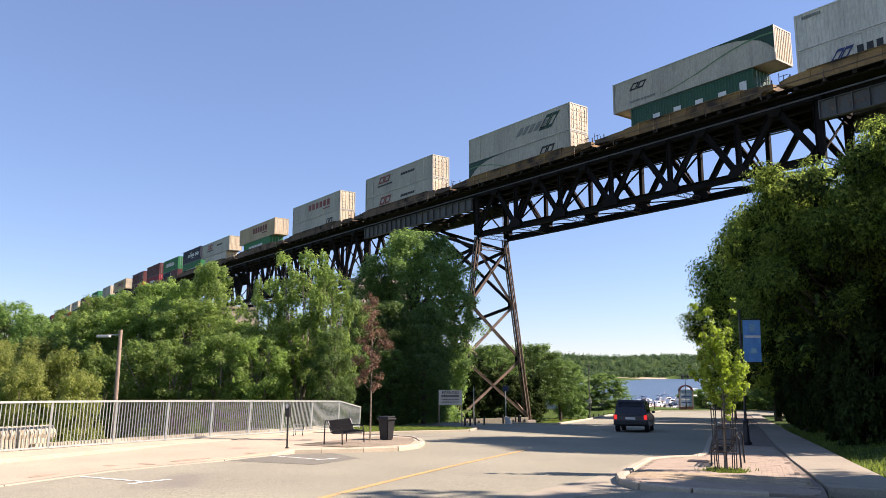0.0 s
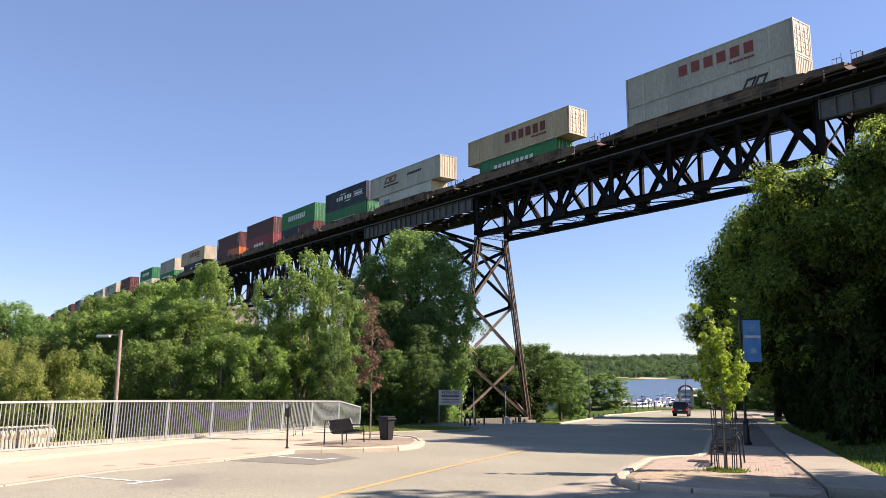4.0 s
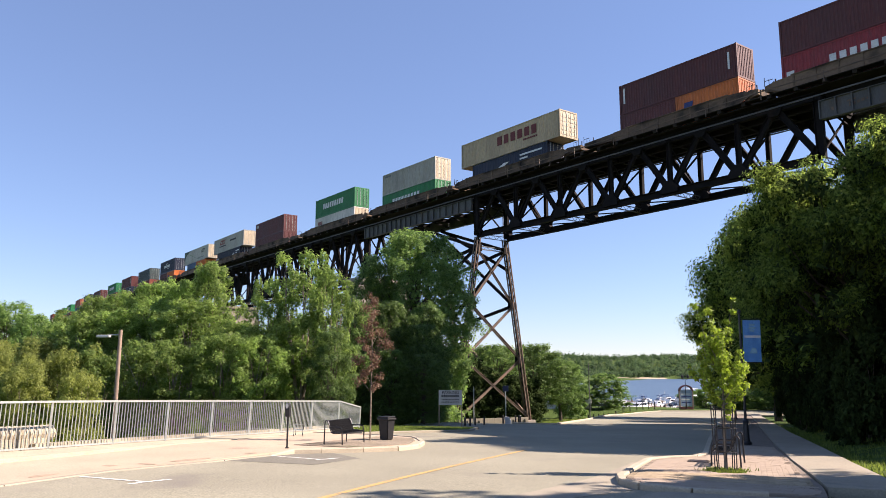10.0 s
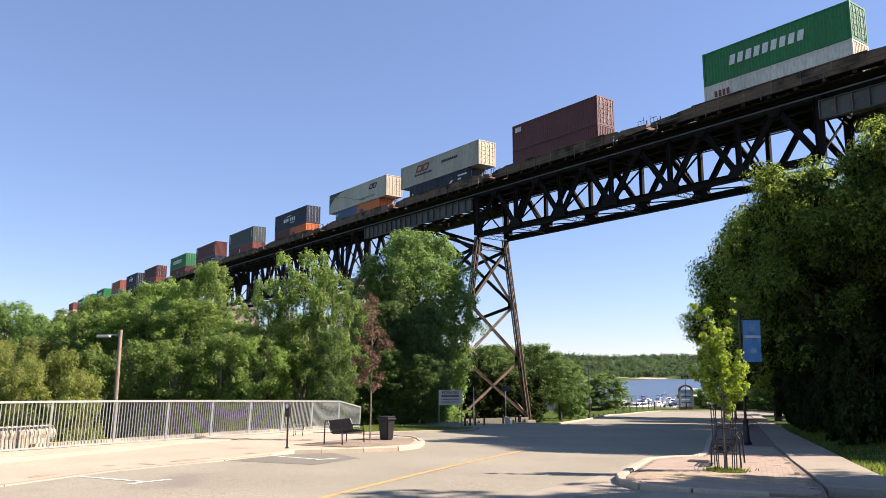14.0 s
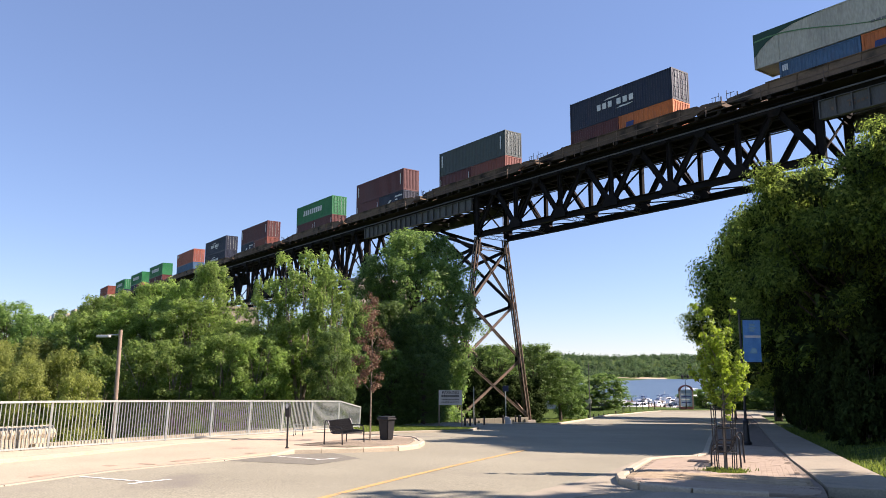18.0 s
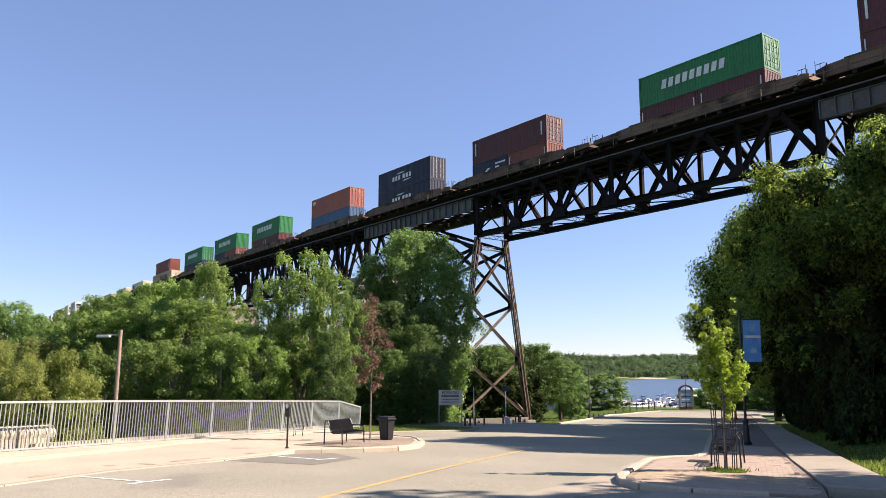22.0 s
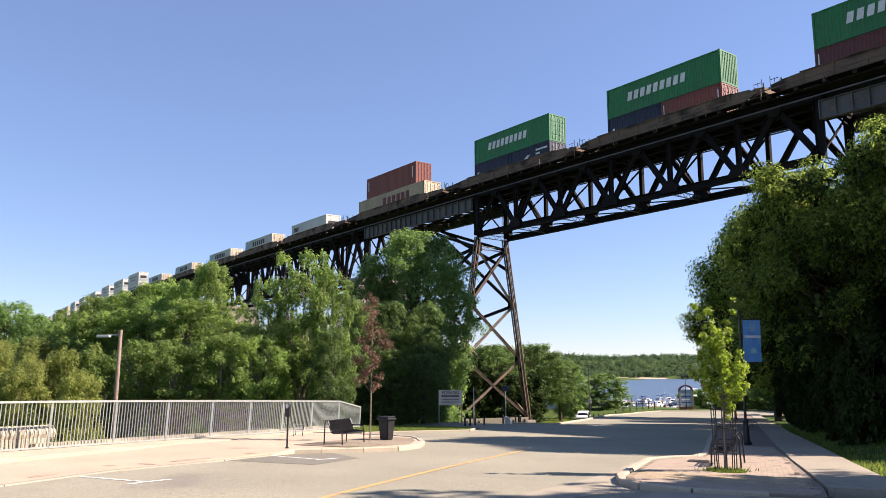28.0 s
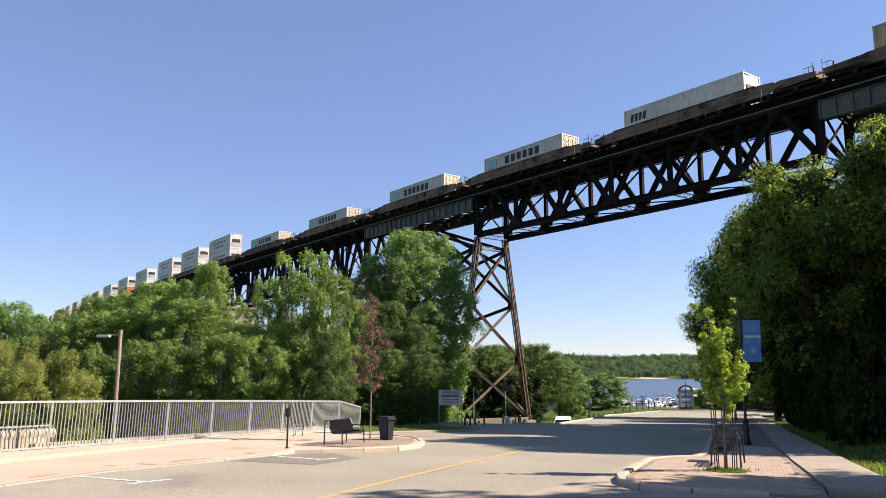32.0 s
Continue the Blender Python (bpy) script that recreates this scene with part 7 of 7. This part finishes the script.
pole_x, pole_y = shore(19.5, 104)
far_pole = thing("utility_pole", "grey utility pole with a small white box", "utility pole", pole_x, pole_y, land(pole_x, pole_y), 53)
bm = bmesh.new()
tube(bm, [(0, 0, -0.3), (0, 0, 7.9)], [0.08, 0.05], 10)
part("pole", bm, GIRDER, far_pole)
bm = bmesh.new()
box(bm, -0.25, 0.2, -0.3, -0.1, 2.6, 3.2, 0.03)
part("box", bm, WHITE_PAINT, far_pole)


def shed(px, d, turn, w, dep, h, wall, label):
    x, y = shore(px, d)
    root = thing("boat_shed", label, "building", x, y, land(x, y) - 0.1, turn)
    bm = bmesh.new()
    box(bm, -w / 2, w / 2, -dep / 2, dep / 2, 0, h)
    part("wall", bm, wall, root)
    bm = bmesh.new()
    prism(bm, [(-w / 2 - 0.4, h), (w / 2 + 0.4, h), (w / 2 - 0.4, h + 1.2), (-w / 2 + 0.4, h + 1.2)], -dep / 2 - 0.4, dep / 2 + 0.4)
    part("roof", bm, GIRDER, root)
    for k in range(4):
        bm = bmesh.new()
        x0 = -w / 2 + w * (k + 0.25) / 4
        box(bm, x0, x0 + w / 8, -dep / 2 - 0.03, -dep / 2 + 0.02, 0.9, 2.0)
        part("window", bm, GLASS_DARK, root)


shed(15.5, 128, 60, 16, 7, 2.6, WHITE_PAINT, "long low pale boat shed near the water")
shed(27, 150, 50, 9, 6, 2.4, WHITE_PAINT, "low pale shed near the marina")


def far_shore():
    """Wooded hills over the lake: a ridge of earth that carries a joined wood."""
    def ridge(x, y):
        d = -0.8005 * x + 0.5993 * y
        px = 0.5993 * x + 0.8005 * y
        rise = smoothstep((d - 1010) / 260) * (28 + 7 * math.sin(px * 0.006 + 1.2) + 4 * math.sin(px * 0.019))
        return -8.5 + 3.2 * smoothstep((d - 975) / 30) + rise
    verts, faces = [], []
    nx, ny = 60, 16
    for j in range(ny):
        for i in range(nx):
            px, d = -500 + 1500 * i / (nx - 1), 960 + 700 * j / (ny - 1)
            x, y = shore(px, d)
            verts.append((x, y, ridge(x, y)))
    for j in range(ny - 1):
        for i in range(nx - 1):
            faces.append((j * nx + i, j * nx + i + 1, (j + 1) * nx + i + 1, (j + 1) * nx + i))
    me = bpy.data.meshes.new("far_shore")
    me.from_pydata(verts, [], faces)
    me.materials.append(GRASS_SOIL)
    tagged(new("far_shore", me), "green far shore of the lake under wooded hills", "shore", kind="structure")
    bm = bmesh.new()
    for k in range(9):
        px = 220 + 7 * k
        rows = [shore(px, 962), shore(px + 7, 962), shore(px + 7, 1001 - 6 * abs(math.sin(k * 0.7))), shore(px, 1001 - 6 * abs(math.sin(k * 0.7 - 0.7)))]
        vs = [bm.verts.new((x, y, ridge(x, y) + 0.6)) for x, y in rows]
        bm.faces.new(vs)
    tagged(part("beach", bm, SAND), "pale sand along the far shore", "beach", kind="structure")
    rng = np.random.default_rng(4)
    n = 5600
    px, d = rng.uniform(-420, 760, n), 992 + 380 * rng.random(n) ** 1.5
    keep = ~((px > 215) & (px < 300) & (d < 1004))
    px, d = px[keep], d[keep]
    cs, rs = [], []
    for a, b in zip(px, d):
        x, y = shore(a, b)
        h = 4.5 + 4.5 * rng.random()
        cs.append((x, y, ridge(x, y) + h * 0.5))
        rs.append((2.2 + 2.4 * rng.random(), 2.2 + 2.4 * rng.random(), h * 0.62))
    me = leaves_mesh("far_wood", cs, rs, 210000, 1.15, 8, LEAF_FAR)
    ob = new("far_wood", me)
    tagged(ob, "dense green wood on the hills across the lake", "wood", kind="stuff")


far_shore()


def left_hill_wood():
    """The wood on the high ground where the track leaves the bridge."""
    rng = np.random.default_rng(6)
    cs, rs = [], []
    for k in range(1700):
        x, y = rng.uniform(-720, -150), rng.uniform(-60, 130)
        across = abs(y - TRACK_Y - (x + 60) ** 2 / 7800)
        if across < 9 or (x > -410 and across < 16):
            continue
        h = 7 + 5 * rng.random()
        z = land(x, y)
        if x > -400:
            h = min(h, 8.0)
        cs.append((x, y, z + h * 0.55))
        rs.append((2.6 + 1.8 * rng.random(), 2.6 + 1.8 * rng.random(), h * 0.55))
    me = leaves_mesh("hill_wood", cs, rs, 80000, 0.5, 12, LEAF_B)
    tagged(new("hill_wood", me), "green wood on the slopes beyond the bridge", "wood", kind="stuff")


left_hill_wood()


def grass():
    """Blades on the verges and banks near the eye."""
    rng = np.random.default_rng(2)
    spots = []

    def strew(n, u0, u1, wa, wb, tall):
        for u, f in zip(rng.uniform(u0, u1, n), rng.random(n)):
            lo, hi = wa(u), wb(u)
            w = lo + (hi - lo) * f
            x, y, z = uw(u, w, 0)
            spots.append((x, y, max(land(x, y), z + 0.055 if 31.2 < u < 41.3 and w < -15 else -99), tall * (0.5 + 0.8 * rng.random())))
    strew(9000, 18.5, 60, lambda u: float(np.interp(u, [18.4, 24.3, 34.5, 46.2, 80], [2.05, 1.6, 0.95, 0.2, -1.6])), lambda u: float(np.interp(u, [18.4, 24.3, 34.5, 46.2, 80], [2.05, 1.6, 0.95, 0.2, -1.6])) + 7, 0.16)
    strew(6000, 31.4, 41.2, lambda u: -22.0, lambda u: float(np.interp(u, [31.35, 33.1, 37.5, 41.2], [-17.8, -17.2, -15.2, -16.2])), 0.07)
    strew(16000, 53, 112, lambda u: float(np.interp(u, [52.4, 69, 94.7, 112], [-26, -30, -34, -30])), lambda u: float(np.interp(u, [52.4, 69, 94.7, 112], [-15.6, -17.3, -20.7, -20.1])), 0.3)
    strew(700, 19.2, 19.95, lambda u: -1.8, lambda u: -1.0, 0.2)
    strew(260, 24.0, 29.0, lambda u: -15.5, lambda u: -12.6, 0.05)
    verts, faces = [], []
    for x, y, z, h in spots:
        for k in range(3):
            a = rng.uniform(0, 6.28)
            dx, dy = math.cos(a) * h * 0.16, math.sin(a) * h * 0.16
            bx, by = rng.normal(0, 0.09, 2)
            tx, ty = rng.normal(0, h * 0.3, 2)
            n = len(verts)
            verts += [(x + bx - dx, y + by - dy, z), (x + bx + dx, y + by + dy, z), (x + bx + tx, y + by + ty, z + h)]
            faces.append((n, n + 1, n + 2))
    me = bpy.data.meshes.new("grass")
    me.from_pydata(verts, [], faces)
    me.materials.append(BLADE)
    tagged(new("grass", me), "uneven green grass on the banks and verges", "grass", kind="stuff")


grass()


# ------------------------------------------------------------------ cars
def motor_car(name, label, paint, length, width, height, suv):
    """A car, nose along +x, wheels on the ground at z = 0."""
    root = new(name)
    tagged(root, label, "car")
    hl, hw = length / 2, width / 2
    bm = bmesh.new()
    belt = 0.98 if suv else 0.86
    prof = [(-hl, 0.42), (-hl, belt - 0.06), (-hl + 0.06, belt), (hl - 1.15, belt), (hl - 0.1, belt - 0.12), (hl, belt - 0.25), (hl, 0.38), (hl - 0.25, 0.3), (-hl + 0.25, 0.32)]
    prism(bm, prof, -hw, hw)
    bmesh.ops.bevel(bm, geom=list(bm.edges), offset=0.05, segments=2, affect="EDGES")
    body = part("body", bm, paint, root)
    bm = bmesh.new()
    if suv:
        cab = [(-hl + 0.08, belt - 0.02), (-hl + 0.3, height), (hl - 2.05, height), (hl - 1.3, belt - 0.02)]
    else:
        cab = [(-hl + 0.55, belt - 0.02), (-hl + 1.15, height), (hl - 2.15, height), (hl - 1.25, belt - 0.02)]
    lo = [bm.verts.new((x, y, z)) for x, z in (cab[0], cab[3]) for y in (-hw + 0.06, hw - 0.06)]
    hi = [bm.verts.new((x, y, z)) for x, z in (cab[1], cab[2]) for y in (-hw + 0.2, hw - 0.2)]
    bm.faces.new((hi[0], hi[2], hi[3], hi[1]))
    for a, b, c, d in ((lo[0], lo[1], hi[1], hi[0]), (lo[2], hi[2], hi[3], lo[3]), (lo[0], hi[0], hi[2], lo[2]), (lo[1], lo[3], hi[3], hi[1])):
        bm.faces.new((a, b, c, d))
    bmesh.ops.recalc_face_normals(bm, faces=bm.faces)
    bmesh.ops.bevel(bm, geom=list(bm.edges), offset=0.04, segments=2, affect="EDGES")
    part("cabin", bm, paint, root)
    # glass
    (x0, z0), (x1, z1), (x2, z2), (x3, z3) = cab

    def pane(name, pts):
        bm = bmesh.new()
        vs = [bm.verts.new(p) for p in pts]
        bm.faces.new(vs)
        bmesh.ops.solidify(bm, geom=bm.faces[:], thickness=0.012)
        part(name, bm, GLASS_DARK, root)
    e = 0.012
    pane("rear_window", [(x0 + 0.06 - e, -hw + 0.18, z0 + 0.08), (x0 + 0.06 - e, hw - 0.18, z0 + 0.08), (x1 - 0.04 - e, hw - 0.28, z1 - 0.09), (x1 - 0.04 - e, -hw + 0.28, z1 - 0.09)])
    pane("windscreen", [(x3 - 0.1 + e, -hw + 0.18, z3 + 0.08), (x3 - 0.1 + e, hw - 0.18, z3 + 0.08), (x2 + 0.09 + e, hw - 0.28, z2 - 0.08), (x2 + 0.09 + e, -hw + 0.28, z2 - 0.08)])
    for sy in (-1, 1):
        for f0, f1 in ((0.08, 0.36), (0.4, 0.66), (0.7, 0.95)):
            pts = []
            for f, top in ((f0, 0), (f1, 0), (f1, 1), (f0, 1)):
                k = 0.18 + 0.68 * top
                xl, xh = x0 + (x3 - x0) * f, x1 + (x2 - x1) * f
                pts.append((xl + (xh - xl) * k, sy * (hw - 0.06 - 0.14 * k + 0.012), z0 + (z1 - z0) * k))
            pane("side_window", pts)
    for sx, nm in ((-1, "rear_bumper"), (1, "front_bumper")):
        bm = bmesh.new()
        a, b = sorted((sx * (hl - 0.08), sx * (hl + 0.1)))
        box(bm, a, b, -hw + 0.02, hw - 0.02, 0.4, 0.62, 0.04)
        part(nm, bm, BIN if suv else CHROME, root)
        for sy in (-1, 1):
            bm = bmesh.new()
            a, b = sorted((sx * (hl - 0.03), sx * (hl + 0.015)))
            c, d = sorted((sy * (hw - 0.2), sy * (hw - 0.03)))
            box(bm, a, b, c, d, 0.68, 0.92 if sx < 0 else 0.8, 0.012)
            part("tail_light" if sx < 0 else "headlight", bm, TAIL if sx < 0 else CHROME, root)
    bm = bmesh.new()
    box(bm, -hl - 0.018, -hl + 0.01, -0.26, 0.26, 0.68, 0.8)
    part("plate", bm, WHITE_PAINT, root, "pale plate")
    if suv:
        for sy in (-1, 1):
            bm = bmesh.new()
            tube(bm, [(x1 + 0.1, sy * (hw - 0.28), height + 0.05), (x2 - 0.1, sy * (hw - 0.28), height + 0.05)], 0.02, 6)
            part("roof_rail", bm, BLACK, root)
    for sy in (-1, 1):
        bm = bmesh.new()
        c, d = sorted((sy * (hw - 0.02), sy * (hw + 0.16)))
        box(bm, hl - 1.65, hl - 1.5, c, d, belt + 0.02, belt + 0.16, 0.02)
        part("mirror", bm, paint, root)
    wheels = []
    r = 0.36 if suv else 0.32
    for sx in (-hl + 0.85, hl - 0.9):
        for sy in (-1, 1):
            y_c = sy * (hw - 0.12)
            bm = bmesh.new()
            tube(bm, [(0, -0.11, 0), (0, -0.1, 0), (0, 0.1, 0), (0, 0.11, 0)], [r * 0.93, r, r, r * 0.93], 24)
            wheel = part("wheel", bm, TYRE, root)
            wheel.location = (sx, y_c, r)
            bm = bmesh.new()
            tube(bm, [(0, sy * 0.09, 0), (0, sy * 0.118, 0)], r * 0.58, 16)
            for k in range(5):
                a = k * 1.2566
                beam(bm, (0, sy * 0.12, 0), (math.cos(a) * r * 0.55, sy * 0.12, math.sin(a) * r * 0.55), 0.05, 0.02)
            part("rim", bm, CHROME, wheel)
            wheels.append((wheel, sx, y_c, r))
    return root, wheels


TAIL = mat("tail_lamp_red", (0.45, 0.02, 0.02), rough=0.25, scale=4, fine=30, bump=0, spec=0.5)
TAIL.node_tree.nodes["Principled BSDF"].inputs["Emission Color"].default_value = (1, 0.03, 0.02, 1)
TAIL.node_tree.nodes["Principled BSDF"].inputs["Emission Strength"].default_value = 0.3
SUV_PAINT = mat("car_dark_blue", (0.012, 0.014, 0.024), (0.016, 0.018, 0.028), rough=0.28, scale=3, fine=30, bump=0, spec=0.5)
WHITE_CAR_PAINT = mat("car_white", (0.74, 0.74, 0.73), (0.7, 0.7, 0.69), rough=0.3, scale=3, fine=30, bump=0, spec=0.5)
suv, suv_wheels = motor_car("estate_car", "dark blue off-road estate car driving away down the road", SUV_PAINT, 4.4, 1.82, 1.72, True)
saloon, saloon_wheels = motor_car("saloon_car", "white saloon car coming up the lower drive", WHITE_CAR_PAINT, 4.6, 1.78, 1.42, False)


# ------------------------------------------------------------------ what moves
def drive(car, wheels, line, rate=0.0):
    """Keys a car along rows of (seconds, x, y, z, heading): its body row by row, its wheels by the way that they roll."""
    walk(car, [(t, pose(x, y, z, 0, pitch, turn)) for t, x, y, z, turn, pitch in line])
    rolled, rows = 0.0, {w[0].name: [] for w in wheels}
    for (t0, x0, y0, *_), (t1, x1, y1, *_) in zip(line, line[1:]):
        way = math.hypot(x1 - x0, y1 - y0)
        turns = math.degrees(way / wheels[0][3])
        n = max(1, math.ceil(turns / 80))
        for k in range(n):
            for w, sx, sy, r in wheels:
                rows[w.name].append((t0 + (t1 - t0) * k / n, pose(sx, sy, r, 0, rolled + turns * k / n, 0)))
        rolled += turns
    for w, sx, sy, r in wheels:
        rows[w.name].append((line[-1][0], pose(sx, sy, r, 0, rolled, 0)))
        merged, last = [], -1
        for t, m in rows[w.name]:
            if frame(t) != last:
                merged.append((t, m))
                last = frame(t)
        walk(w, merged)


def along(stations):
    """Rows for drive() from (seconds, u, w): headings follow the line, heights the road."""
    out = []
    for i, (t, u, w) in enumerate(stations):
        a, b = stations[max(0, i - 1)], stations[min(len(stations) - 1, i + 1)]
        p, q = uw(a[1], a[2]), uw(b[1], b[2])
        x, y, z = uw(u, w, 0.0)
        if math.hypot(q[0] - p[0], q[1] - p[1]) > 0.3:
            turn = math.degrees(math.atan2(q[1] - p[1], q[0] - p[0]))
            pitch = -math.degrees(math.atan2(q[2] - p[2], math.hypot(q[0] - p[0], q[1] - p[1])))
        out.append((t, x, y, z, turn, pitch))
    return out


def lower_drive(stations):
    out = []
    for i, (t, x, y) in enumerate(stations):
        a, b = stations[max(0, i - 1)], stations[min(len(stations) - 1, i + 1)]
        turn = math.degrees(math.atan2(b[2] - a[2], b[1] - a[1]))
        out.append((t, x, y, land(x, y), turn, 0.0))
    return out


def motions():
    beats = [k * 4.0 for k in range(9)]
    for ob, s, dz in RIDERS:
        rows = []
        for t in beats:
            at = s + SPEED * t
            p = track(at, 0, FLOOR_Z + dz)
            rows.append((t, pose(p.x, p.y, p.z, 0, 0, track_turn(at))))
        walk(ob, rows)
    # the dark car goes down the road and turns off to the right at its end
    drive(suv, suv_wheels, along([(0.0, 45.2, -7.96), (1.0, 58.7, -8.9), (2.0, 72.2, -9.85), (3.0, 86.2, -10.8), (3.5, 92.6, -11.3), (4.5, 104, -11.9), (5.5, 112.5, -11.3), (6.0, 115.3, -10.6), (6.5, 117.2, -9.8),
                                  (7.0, 118.0, -8.6), (7.5, 118.1, -6.3), (8.0, 118.0, -2.8), (9.0, 117.7, 4), (10.0, 117.7, 10), (11.0, 117.7, 14), (12.0, 117.7, 15.5), (32.0, 117.7, 15.6)]))
    # the white car waits by the sheds, then climbs the lower drive
    drive(saloon, saloon_wheels, lower_drive([(0.0, -89.8, 110.25), (22.0, -89.8, 110.05), (23.5, -88.3, 104.25), (25.0, -85.8, 97.75), (26.5, -82.3, 91.25), (27.5, -79.4, 85.85), (28.0, -76.8, 82.25), (29.0, -70.7, 74.45), (30.0, -64.5, 66.95), (31.0, -58.1, 59.65), (32.0, -51.6, 52.55)]))


motions()
